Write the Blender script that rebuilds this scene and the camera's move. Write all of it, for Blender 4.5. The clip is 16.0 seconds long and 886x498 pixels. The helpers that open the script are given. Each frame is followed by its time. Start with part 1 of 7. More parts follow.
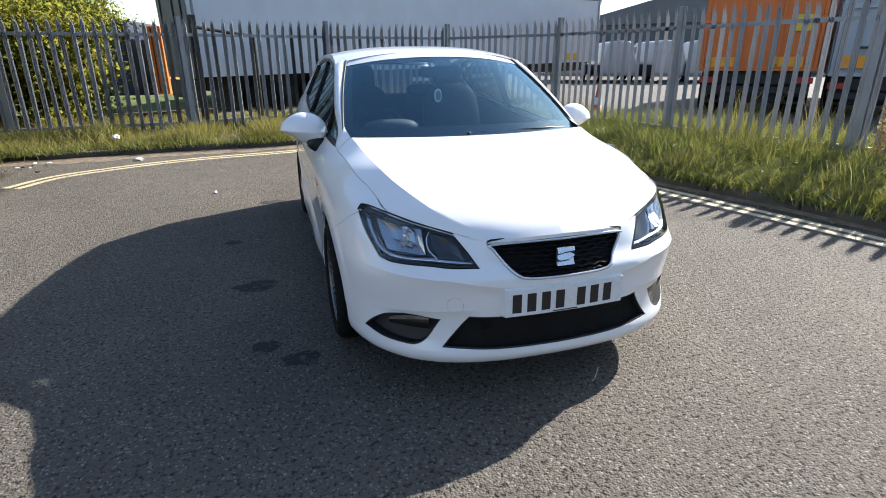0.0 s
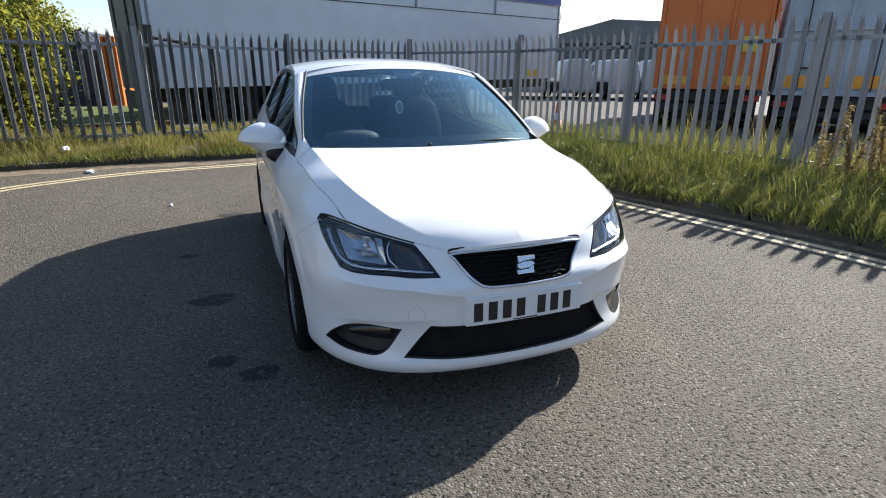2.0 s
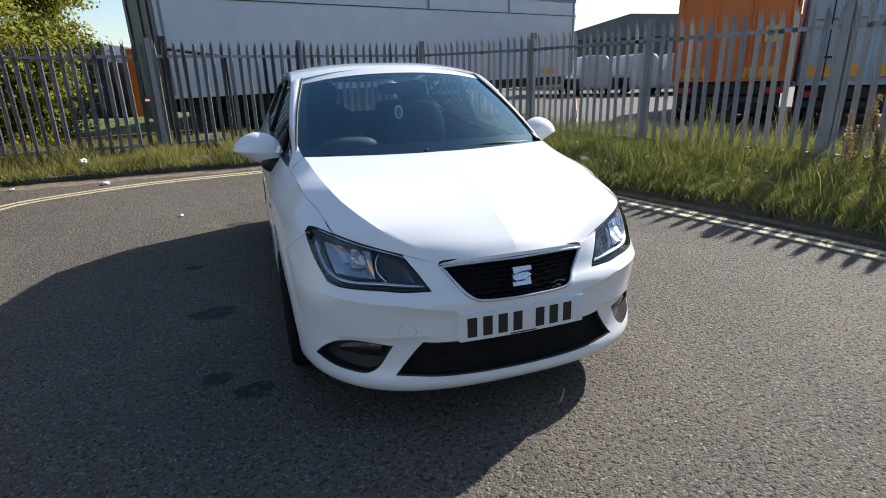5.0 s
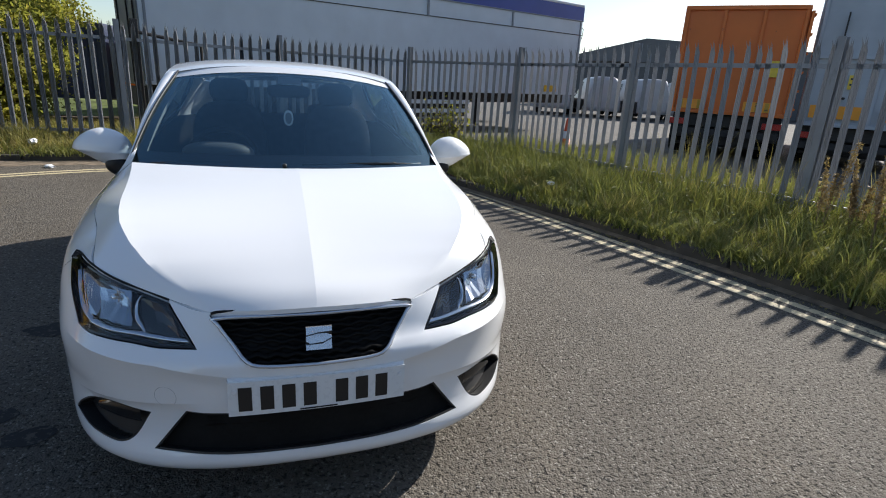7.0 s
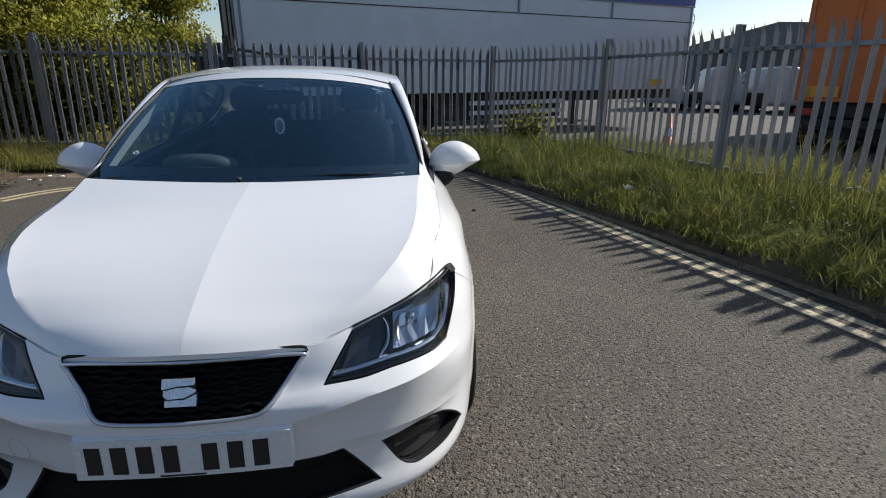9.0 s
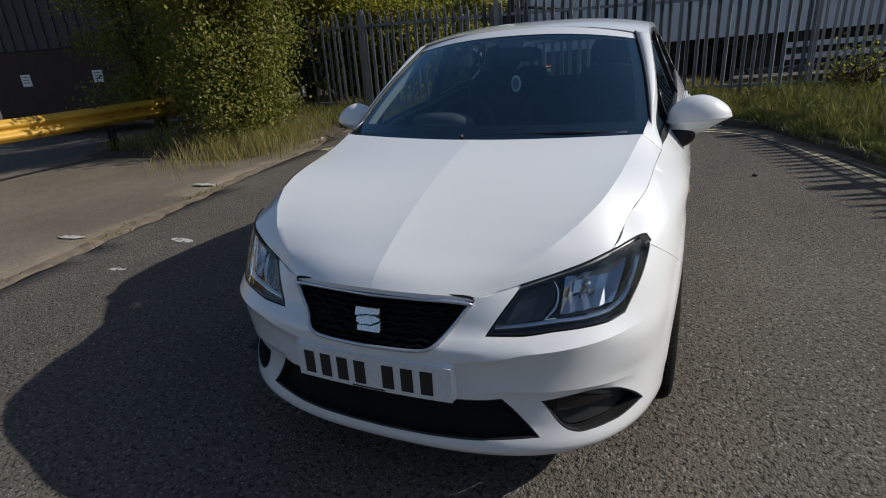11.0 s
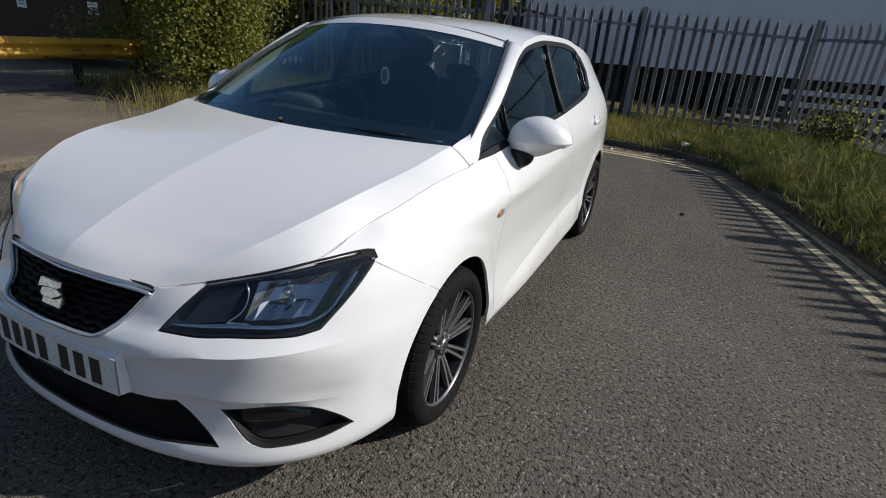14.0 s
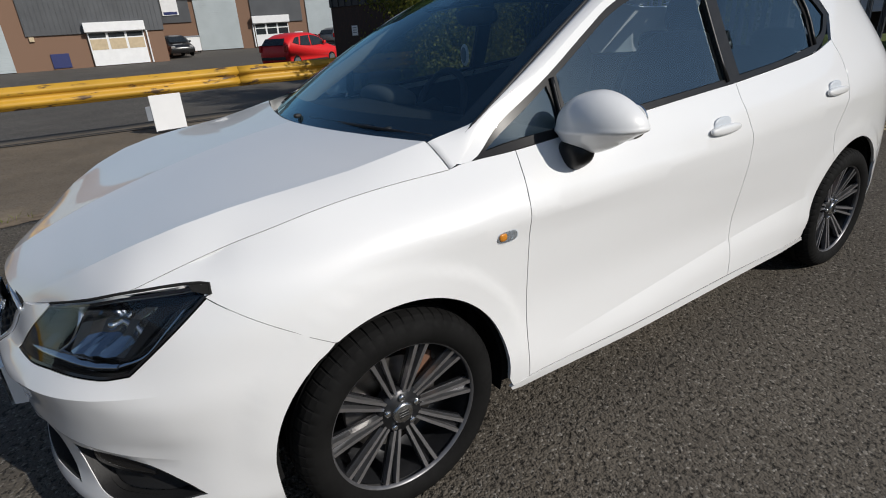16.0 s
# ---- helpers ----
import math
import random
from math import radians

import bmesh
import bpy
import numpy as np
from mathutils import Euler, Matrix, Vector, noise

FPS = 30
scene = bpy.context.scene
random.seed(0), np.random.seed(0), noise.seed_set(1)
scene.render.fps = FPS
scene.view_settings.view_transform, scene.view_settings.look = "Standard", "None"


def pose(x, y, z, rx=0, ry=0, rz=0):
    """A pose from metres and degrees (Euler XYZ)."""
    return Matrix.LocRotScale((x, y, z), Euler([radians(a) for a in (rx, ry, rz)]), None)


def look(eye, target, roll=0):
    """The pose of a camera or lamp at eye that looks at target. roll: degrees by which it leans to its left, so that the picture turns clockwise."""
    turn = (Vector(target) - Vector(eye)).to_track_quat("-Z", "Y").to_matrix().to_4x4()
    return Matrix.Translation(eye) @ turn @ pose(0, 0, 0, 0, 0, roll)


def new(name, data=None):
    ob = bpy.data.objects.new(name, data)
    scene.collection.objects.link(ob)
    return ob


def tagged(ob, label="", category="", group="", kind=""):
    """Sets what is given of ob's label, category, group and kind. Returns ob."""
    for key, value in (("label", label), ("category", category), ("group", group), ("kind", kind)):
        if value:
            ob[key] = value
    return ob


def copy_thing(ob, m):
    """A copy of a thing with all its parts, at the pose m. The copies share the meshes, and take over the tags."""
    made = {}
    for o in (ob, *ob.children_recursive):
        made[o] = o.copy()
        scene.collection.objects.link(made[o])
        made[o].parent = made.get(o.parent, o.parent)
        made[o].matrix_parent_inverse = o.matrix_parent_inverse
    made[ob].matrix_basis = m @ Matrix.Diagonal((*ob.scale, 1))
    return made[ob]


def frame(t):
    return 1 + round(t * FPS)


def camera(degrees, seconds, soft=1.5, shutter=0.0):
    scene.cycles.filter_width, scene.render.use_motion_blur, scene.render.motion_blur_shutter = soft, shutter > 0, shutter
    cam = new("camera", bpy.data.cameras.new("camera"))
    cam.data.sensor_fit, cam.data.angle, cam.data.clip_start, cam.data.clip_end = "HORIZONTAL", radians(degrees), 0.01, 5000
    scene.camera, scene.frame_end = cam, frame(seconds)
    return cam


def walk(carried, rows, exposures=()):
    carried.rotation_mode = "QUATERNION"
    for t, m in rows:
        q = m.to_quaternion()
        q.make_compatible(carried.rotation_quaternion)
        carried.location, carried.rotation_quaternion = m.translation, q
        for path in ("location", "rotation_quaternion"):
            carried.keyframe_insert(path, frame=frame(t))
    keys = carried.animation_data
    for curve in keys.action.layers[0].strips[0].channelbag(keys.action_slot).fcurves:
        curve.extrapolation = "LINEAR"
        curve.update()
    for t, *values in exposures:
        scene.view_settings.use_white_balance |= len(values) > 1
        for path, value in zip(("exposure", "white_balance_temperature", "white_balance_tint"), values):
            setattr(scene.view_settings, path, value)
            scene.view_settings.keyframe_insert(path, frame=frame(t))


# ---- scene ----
cam = camera(78.8, 16.0, soft=1.0)
EXPOSURES = [(0, 1.50), (1.5, 1.38), (2.5, 1.08), (3, 1.0), (5.5, 0.95), (7, 0.78), (8, 0.62), (9, 0.4), (10, 0.08), (12.5, -0.1), (14, 0.02), (15, -0.03), (16, -0.34)]
PATH = [
    (0, (-1.052, -2.585, 1.359), (-0.489, -0.785, 0.692), -0.4),
    (0.5, (-1.058, -2.588, 1.354), (-0.497, -0.782, 0.703), -0.6),
    (1, (-1.055, -2.59, 1.358), (-0.49, -0.779, 0.725), -1.9),
    (1.5, (-1.053, -2.601, 1.35), (-0.463, -0.793, 0.731), -0.9),
    (2, (-1.039, -2.592, 1.34), (-0.347, -0.819, 0.722), 0.4),
    (2.5, (-1.035, -2.597, 1.342), (-0.368, -0.828, 0.691), -1.7),
    (3, (-1.018, -2.604, 1.352), (-0.361, -0.829, 0.704), -3.1),
    (5.3, (-0.828, -2.499, 1.348), (-0.213, -0.697, 0.735), -1.4),
    (5.5, (-0.746, -2.463, 1.35), (-0.141, -0.661, 0.726), -2.0),
    (6, (-0.528, -2.291, 1.359), (0.242, -0.553, 0.739), 4.0),
    (6.5, (-0.347, -2.283, 1.366), (0.411, -0.532, 0.764), 1.2),
    (7, (-0.124, -2.318, 1.365), (0.482, -0.504, 0.778), 3.3),
    (7.5, (0.035, -2.249, 1.335), (0.6, -0.457, 0.649), -0.1),
    (8, (0.207, -2.086, 1.351), (0.728, -0.278, 0.67), 3.2),
    (8.5, (0.372, -2.066, 1.351), (0.719, -0.209, 0.694), 0.3),
    (9, (0.507, -2.054, 1.356), (0.724, -0.156, 0.764), 0.5),
    (9.5, (0.547, -2.051, 1.354), (0.588, -0.152, 0.726), -1.9),
    (10, (0.575, -2.062, 1.362), (0.473, -0.168, 0.728), -2.8),
    (10.2, (0.598, -2.056, 1.358), (0.270, -0.220, 0.636), -5.0),
    (12.3, (1.141, -1.975, 1.364), (0.196, -0.360, 0.660), -1.8),
    (12.5, (1.176, -1.983, 1.376), (0.229, -0.373, 0.659), -1.6),
    (13, (1.226, -1.968, 1.368), (0.313, -0.334, 0.663), -2.2),
    (13.5, (1.314, -1.853, 1.376), (0.421, -0.227, 0.628), -1.2),
    (14, (1.456, -1.572, 1.36), (0.708, 0.128, 0.616), 5.4),
    (14.5, (1.633, -1.361, 1.331), (0.63, 0.196, 0.577), 3.4),
    (15, (1.787, -1.139, 1.304), (0.594, 0.216, 0.444), 1.2),
    (15.5, (1.837, -0.791, 1.273), (0.484, 0.453, 0.484), 4.2),
    (16, (1.864, -0.520, 1.267), (0.313, 0.474, 0.489), -3.5),
]
walk(cam, [(t, look(eye, target, roll)) for t, eye, target, roll in PATH], EXPOSURES)

# ---------------------------------------------------------------- light
SUN_WAY = Vector((1.45, 0.62, 1.0)).normalized()          # towards the sun
SUN_EL = math.asin(SUN_WAY.z)
SUN_AZ = math.atan2(SUN_WAY.x, SUN_WAY.y)                 # clockwise from +y
world = bpy.data.worlds.new("world")
scene.world = world
world.use_nodes = True
wn = world.node_tree.nodes
sky = wn.new("ShaderNodeTexSky")
sky.sky_type = 'NISHITA'
sky.sun_disc = False
sky.sun_elevation = SUN_EL
sky.sun_rotation = SUN_AZ
sky.air_density, sky.dust_density, sky.ozone_density = 1.0, 0.7, 1.5
wn["Background"].inputs["Strength"].default_value = 0.089
world.node_tree.links.new(sky.outputs[0], wn["Background"].inputs["Color"])
sun_data = bpy.data.lights.new("sun", 'SUN')
sun_data.energy, sun_data.angle, sun_data.color = 4.4, radians(0.53), (1.0, 0.95, 0.88)
sun = new("sun", sun_data)
sun.matrix_world = look(SUN_WAY * 60, (0, 0, 0))


# ---------------------------------------------------------------- materials
def nodes_of(name):
    m = bpy.data.materials.new(name)
    m.use_nodes = True
    t = m.node_tree
    return m, t, t.nodes["Principled BSDF"]


def mix_colors(t, fac, a, b):
    n = t.nodes.new("ShaderNodeMix")
    n.data_type = 'RGBA'
    for sock, v in ((n.inputs[0], fac), (n.inputs[6], a), (n.inputs[7], b)):
        if hasattr(v, "is_output"):
            t.links.new(v, sock)
        else:
            sock.default_value = (*v, 1) if isinstance(v, tuple) else v
    return n.outputs[2]


def noise_of(t, scale, detail=4.0, rough=0.55, stretch=(1, 1, 1), space="Object"):
    co = t.nodes.new("ShaderNodeTexCoord")
    mp = t.nodes.new("ShaderNodeMapping")
    mp.inputs["Scale"].default_value = stretch
    t.links.new(co.outputs[space], mp.inputs[0])
    n = t.nodes.new("ShaderNodeTexNoise")
    n.inputs["Scale"].default_value, n.inputs["Detail"].default_value, n.inputs["Roughness"].default_value = scale, detail, rough
    t.links.new(mp.outputs[0], n.inputs["Vector"])
    return n.outputs[0]


def ramp_of(t, fac, lo, hi, a=0.0, b=1.0):
    n = t.nodes.new("ShaderNodeMapRange")
    for i, v in enumerate((lo, hi, a, b)):
        n.inputs[i + 1].default_value = v
    t.links.new(fac, n.inputs[0])
    return n.outputs[0]


def bump_on(t, p, height, strength, distance):
    n = t.nodes.new("ShaderNodeBump")
    n.inputs["Strength"].default_value, n.inputs["Distance"].default_value = strength, distance
    t.links.new(height, n.inputs["Height"])
    t.links.new(n.outputs[0], p.inputs["Normal"])
    return n


def plain(name, color, rough=0.5, metal=0.0, vary=0.12, scale=6.0, coat=0.0, bump=0.0, grain=60.0, space="Object"):
    """A surface of one colour with soft blotches, fine grain and a little relief."""
    m, t, p = nodes_of(name)
    dark = tuple(c * (1 - vary) for c in color)
    light = tuple(min(1.0, c * (1 + vary)) for c in color)
    big = noise_of(t, scale, 3.0, space=space)
    t.links.new(mix_colors(t, ramp_of(t, big, 0.3, 0.7), dark, light), p.inputs["Base Color"])
    fine = noise_of(t, grain, 3.0, space=space)
    t.links.new(ramp_of(t, fine, 0.3, 0.7, max(0.02, rough - 0.08), min(1.0, rough + 0.08)), p.inputs["Roughness"])
    p.inputs["Metallic"].default_value = metal
    if coat:
        p.inputs["Coat Weight"].default_value, p.inputs["Coat Roughness"].default_value = coat, 0.04
    if bump:
        bump_on(t, p, fine, bump, 0.004)
    return m


def car_paint(name, color):
    """Smooth lacquered paint with a thin, uneven film of road dust."""
    m, t, p = nodes_of(name)
    dust = ramp_of(t, noise_of(t, 1.3, 2.0), 0.45, 0.75, 0.0, 0.05)
    t.links.new(mix_colors(t, dust, color, (0.60, 0.58, 0.55)), p.inputs["Base Color"])
    p.inputs["Roughness"].default_value = 0.38
    p.inputs["Coat Weight"].default_value, p.inputs["Coat Roughness"].default_value = 1.0, 0.035
    return m


def car_trim(name, color, rough):
    """Even moulded plastic with faint streaks of dust."""
    m, t, p = nodes_of(name)
    dust = ramp_of(t, noise_of(t, 9.0, 4.0), 0.5, 0.8, 0.0, 0.06)
    t.links.new(mix_colors(t, dust, color, (0.25, 0.23, 0.20)), p.inputs["Base Color"])
    p.inputs["Roughness"].default_value, p.inputs["Specular IOR Level"].default_value = rough, 0.3
    return m


def asphalt(name, low, high, chip=110.0, bump=0.75, pits=1.0, chips=1.0):
    """Rolled stone chippings in tar: a tone for each chip, dark pits between them, a few pale stones, soft stains."""
    m, t, p = nodes_of(name)
    co = t.nodes.new("ShaderNodeTexCoord")
    v = t.nodes.new("ShaderNodeTexVoronoi")
    v.inputs["Scale"].default_value = chip
    t.links.new(co.outputs["Object"], v.inputs["Vector"])
    sep = t.nodes.new("ShaderNodeSeparateColor")
    t.links.new(v.outputs["Color"], sep.inputs[0])
    big, mid, pit, drift = noise_of(t, 0.6, 5.0), noise_of(t, 5.0, 5.0), noise_of(t, chip * 0.42, 3.0, 0.6), noise_of(t, 1.6, 4.0, 0.6, (1.0, 0.35, 1.0))
    base = mix_colors(t, ramp_of(t, big, 0.32, 0.68), low, high)
    base = mix_colors(t, ramp_of(t, mid, 0.35, 0.75, 0.0, 0.35), base, tuple(c * 0.62 for c in low))
    base = mix_colors(t, ramp_of(t, drift, 0.52, 0.75, 0.0, 0.35), base, tuple(c * k for c, k in zip(high, (1.25, 1.16, 1.02))))
    tone = mix_colors(t, ramp_of(t, sep.outputs[0], 0.0, 1.0, 0.0, 0.42), base, tuple(c * 0.5 for c in low))
    tone = mix_colors(t, ramp_of(t, sep.outputs[1], 0.86, 0.99, 0.0, 0.75 * chips), tone, (0.27, 0.25, 0.22))
    dark = ramp_of(t, pit, 0.54, 0.63, 0.0, 0.85 * pits)
    t.links.new(mix_colors(t, dark, tone, tuple(c * 0.22 for c in low)), p.inputs["Base Color"])
    p.inputs["Roughness"].default_value, p.inputs["Specular IOR Level"].default_value = 0.85, 0.3
    hgt = t.nodes.new("ShaderNodeMath")
    hgt.operation = 'MULTIPLY_ADD'
    t.links.new(v.outputs["Distance"], hgt.inputs[0])
    hgt.inputs[1].default_value = -0.8
    t.links.new(ramp_of(t, pit, 0.50, 0.68, 1.0, 0.0), hgt.inputs[2])
    bump_on(t, p, hgt.outputs[0], bump, 0.007)
    return m


def glass(name, tint, gloss_rough=0.0, head_on=0.08, dust=0.0, sheen=(0.50, 0.83, 1.0)):
    """Thin sheet: tinted clear, with a mirror gloss that grows at a slant."""
    m = bpy.data.materials.new(name)
    m.use_nodes = True
    t = m.node_tree
    t.nodes.clear()
    out, mix = t.nodes.new("ShaderNodeOutputMaterial"), t.nodes.new("ShaderNodeMixShader")
    clear, gloss, fr = t.nodes.new("ShaderNodeBsdfTransparent"), t.nodes.new("ShaderNodeBsdfGlossy"), t.nodes.new("ShaderNodeLayerWeight")
    clear.inputs[0].default_value = (*tint, 1)
    gloss.inputs["Roughness"].default_value = gloss_rough
    gloss.inputs[0].default_value = (*sheen, 1)
    fr.inputs["Blend"].default_value = 0.5
    rise5, gain = t.nodes.new("ShaderNodeMath"), t.nodes.new("ShaderNodeMath")
    rise5.operation, gain.operation = 'POWER', 'MULTIPLY_ADD'
    rise5.inputs[1].default_value = 5.0
    gain.inputs[1].default_value, gain.inputs[2].default_value = 1.0 - head_on, head_on
    t.links.new(fr.outputs["Facing"], rise5.inputs[0])
    t.links.new(rise5.outputs[0], gain.inputs[0])
    film, dusty = t.nodes.new("ShaderNodeBsdfDiffuse"), t.nodes.new("ShaderNodeMixShader")
    film.inputs[0].default_value = (0.62, 0.64, 0.66, 1)
    dusty.inputs[0].default_value = dust
    t.links.new(film.outputs[0], dusty.inputs[2])
    for a, b in ((gain.outputs[0], mix.inputs[0]), (clear.outputs[0], dusty.inputs[1]), (dusty.outputs[0], mix.inputs[1]), (gloss.outputs[0], mix.inputs[2]), (mix.outputs[0], out.inputs[0])):
        t.links.new(a, b)
    return m


def leafy(name, a, b, c, trans=0.25, rough=0.7):
    """Leaves and blades: a colour of its own for each, with light coming through."""
    m, t, p = nodes_of(name)
    g = t.nodes.new("ShaderNodeNewGeometry")
    r = t.nodes.new("ShaderNodeValToRGB")
    r.color_ramp.elements[0].color, r.color_ramp.elements[1].color = (*a, 1), (*c, 1)
    r.color_ramp.elements.new(0.55).color = (*b, 1)
    t.links.new(g.outputs["Random Per Island"], r.inputs[0])
    patch = noise_of(t, 0.9, 3.0)
    t.links.new(mix_colors(t, ramp_of(t, patch, 0.35, 0.7, 0.0, 0.6), r.outputs[0], c), p.inputs["Base Color"])
    p.inputs["Roughness"].default_value, p.inputs["Specular IOR Level"].default_value = rough, 0.35
    tr = t.nodes.new("ShaderNodeBsdfTranslucent")
    t.links.new(mix_colors(t, 0.5, r.outputs[0], (0.31, 0.30, 0.045)), tr.inputs[0])
    mix, out = t.nodes.new("ShaderNodeMixShader"), t.nodes["Material Output"]
    mix.inputs[0].default_value = trans
    t.links.new(p.outputs[0], mix.inputs[1])
    t.links.new(tr.outputs[0], mix.inputs[2])
    t.links.new(mix.outputs[0], out.inputs[0])
    return m


def worn_paint(name, paint, under, amount, scale=9.0, rough=0.45, stretch=(1, 1, 1), metal=0.0):
    """Paint that has flaked in spots down to what is under it."""
    m, t, p = nodes_of(name)
    fac = ramp_of(t, noise_of(t, scale, 8.0, 0.65, stretch), amount, amount + 0.06)
    soft = ramp_of(t, noise_of(t, scale * 0.3, 3.0), 0.3, 0.7)
    t.links.new(mix_colors(t, fac, mix_colors(t, soft, tuple(c * 0.78 for c in paint), paint), under), p.inputs["Base Color"])
    p.inputs["Roughness"].default_value, p.inputs["Metallic"].default_value = rough, metal
    bump_on(t, p, noise_of(t, scale * 5, 3.0), 0.12, 0.003)
    return m


def brick_wall(name, c1, c2, mortar):
    m, t, p = nodes_of(name)
    co = t.nodes.new("ShaderNodeTexCoord")
    mp = t.nodes.new("ShaderNodeMapping")
    mp.inputs["Rotation"].default_value = (radians(90), 0, radians(90))
    t.links.new(co.outputs["Object"], mp.inputs[0])
    b = t.nodes.new("ShaderNodeTexBrick")
    b.inputs["Color1"].default_value, b.inputs["Color2"].default_value, b.inputs["Mortar"].default_value = (*c1, 1), (*c2, 1), (*mortar, 1)
    b.inputs["Scale"].default_value, b.inputs["Brick Width"].default_value, b.inputs["Row Height"].default_value = 1.0, 0.225, 0.075
    b.inputs["Mortar Size"].default_value = 0.008
    t.links.new(mp.outputs[0], b.inputs["Vector"])
    t.links.new(b.outputs[0], p.inputs["Base Color"])
    p.inputs["Roughness"].default_value = 0.85
    return m


M_ROAD = asphalt("road_asphalt", (0.106, 0.092, 0.075), (0.148, 0.131, 0.108), 118.0, 0.8)
M_APRON = asphalt("old_apron", (0.150, 0.123, 0.092), (0.235, 0.196, 0.150), 110.0, 0.3, 0.45, 0.4)
M_DIRT = plain("edge_dirt", (0.175, 0.135, 0.094), 0.95, vary=0.4, scale=9, bump=0.9, grain=70)
M_SEED = leafy("dock_seed", (0.22, 0.12, 0.06), (0.33, 0.21, 0.11), (0.42, 0.31, 0.18), 0.3)
M_YARD = asphalt("yard_concrete", (0.105, 0.097, 0.086), (0.155, 0.144, 0.128), 60.0, 0.2)
# concrete darkened for soil on top and the shade on the kerb's face
M_KERB = plain("kerb_concrete", (0.060, 0.053, 0.043), 0.9, vary=0.35, scale=3.0, bump=0.5, grain=90)
M_SOIL = plain("verge_soil", (0.085, 0.062, 0.04), 0.95, vary=0.45, scale=4.0, bump=0.9, grain=40)
M_LINE = worn_paint("yellow_line_paint", (0.56, 0.47, 0.29), (0.16, 0.14, 0.11), 0.55, 22.0, 0.75)
# oil on the road; also paints the shaded drop at the forecourt edge
M_STAIN_SHADE = worn_paint("oil_stain", (0.022, 0.021, 0.021), (0.075, 0.067, 0.057), 0.53, 26.0, 0.85)
M_PAINT = car_paint("white_car_paint", (0.80, 0.81, 0.82))
M_BLACK = plain("black_plastic", (0.018, 0.018, 0.019), 0.55, vary=0.25, bump=0.15, grain=220)
M_GLOSSB = plain("gloss_black_trim", (0.012, 0.012, 0.013), 0.12, vary=0.1)
M_FRAME = car_trim("black_window_trim", (0.012, 0.012, 0.013), 0.35)
M_DARK = plain("dark_inside", (0.012, 0.012, 0.012), 0.9, vary=0.2)
M_CABIN = plain("cabin_fabric", (0.028, 0.029, 0.032), 0.85, vary=0.3, scale=30, bump=0.2, grain=200)
M_DASH = plain("dashboard_plastic", (0.024, 0.025, 0.027), 0.7, vary=0.2, scale=10, bump=0.2, grain=150)
M_CHROME = plain("chrome", (0.78, 0.79, 0.80), 0.08, 1.0, vary=0.03)
M_TRIMB = plain("bright_trim", (0.58, 0.62, 0.68), 0.18, 0.7, vary=0.03)
M_SILVER = plain("brushed_silver", (0.66, 0.69, 0.73), 0.25, 0.75, vary=0.03)
M_SATIN = plain("satin_silver", (0.55, 0.56, 0.57), 0.28, 1.0, vary=0.05)
M_ALLOY = plain("machined_alloy", (0.48, 0.48, 0.50), 0.30, 0.9, vary=0.06, scale=30)
M_RIMLIP = plain("rim_lip_grey", (0.17, 0.17, 0.18), 0.38, 0.7, vary=0.06, scale=20)
M_ALLOYD = plain("dark_alloy", (0.022, 0.023, 0.026), 0.35, 0.4, vary=0.1, scale=20)
M_RUBBER = plain("tyre_rubber", (0.0085, 0.0085, 0.0085), 0.8, vary=0.25, scale=12)
for m_ in (M_RUBBER,):
    m_.node_tree.nodes["Principled BSDF"].inputs["Specular IOR Level"].default_value = 0.12
M_LAMPIN = plain("lamp_inner_grey", (0.016, 0.018, 0.023), 0.2, 0.2, vary=0.1)
M_BOWL = plain("lamp_reflector", (0.40, 0.43, 0.47), 0.10, 1.0, vary=0.05)
M_SMOKE = plain("smoked_lamp_panel", (0.014, 0.016, 0.020), 0.16, 0.1, vary=0.1)
M_GUIDE = plain("light_guide_silver", (0.62, 0.65, 0.69), 0.12, 1.0, vary=0.04)
M_DISC = plain("brake_steel", (0.30, 0.29, 0.28), 0.4, 1.0, vary=0.2, scale=25)
M_CALIPER = plain("rusty_caliper", (0.16, 0.08, 0.05), 0.8, vary=0.3, scale=20)
M_WGLASS = glass("windscreen_glass", (0.70, 0.80, 0.83), 0.0, 0.155, 0.002)
M_SGLASS = glass("side_glass", (0.70, 0.79, 0.82), 0.0, 0.22, 0.002, (0.70, 0.90, 1.0))
M_PRIV = glass("privacy_glass", (0.30, 0.34, 0.36), 0.0, 0.19, 0.0, (0.70, 0.90, 1.0))
M_LENS = glass("lamp_lens", (0.93, 0.95, 0.97), 0.0, 0.045, 0.0, (0.86, 0.94, 1.0))
M_AMBER = plain("amber_plastic", (0.72, 0.26, 0.03), 0.2, vary=0.05)
M_CLEARP = plain("clear_lamp_plastic", (0.55, 0.55, 0.55), 0.12, 0.6, vary=0.1)
for m_, r_ in ((M_CHROME, 0.06), (M_TRIMB, 0.2), (M_SATIN, 0.26), (M_ALLOY, 0.34), (M_GLOSSB, 0.1), (M_CLEARP, 0.1), (M_LAMPIN, 0.2), (M_BOWL, 0.10), (M_SMOKE, 0.14), (M_GUIDE, 0.12)):      # polished evenly
    sock = m_.node_tree.nodes["Principled BSDF"].inputs["Roughness"]
    m_.node_tree.links.remove(sock.links[0])
    sock.default_value = r_
M_PLATE = plain("plate_white", (0.74, 0.75, 0.75), 0.3, vary=0.02)
M_INK = plain("plate_black", (0.015, 0.015, 0.016), 0.4, vary=0.05)
M_GALV = worn_paint("galvanised_steel", (0.265, 0.28, 0.305), (0.19, 0.197, 0.21), 0.56, 5.0, 0.5, (1, 1, 0.3), 0.2)
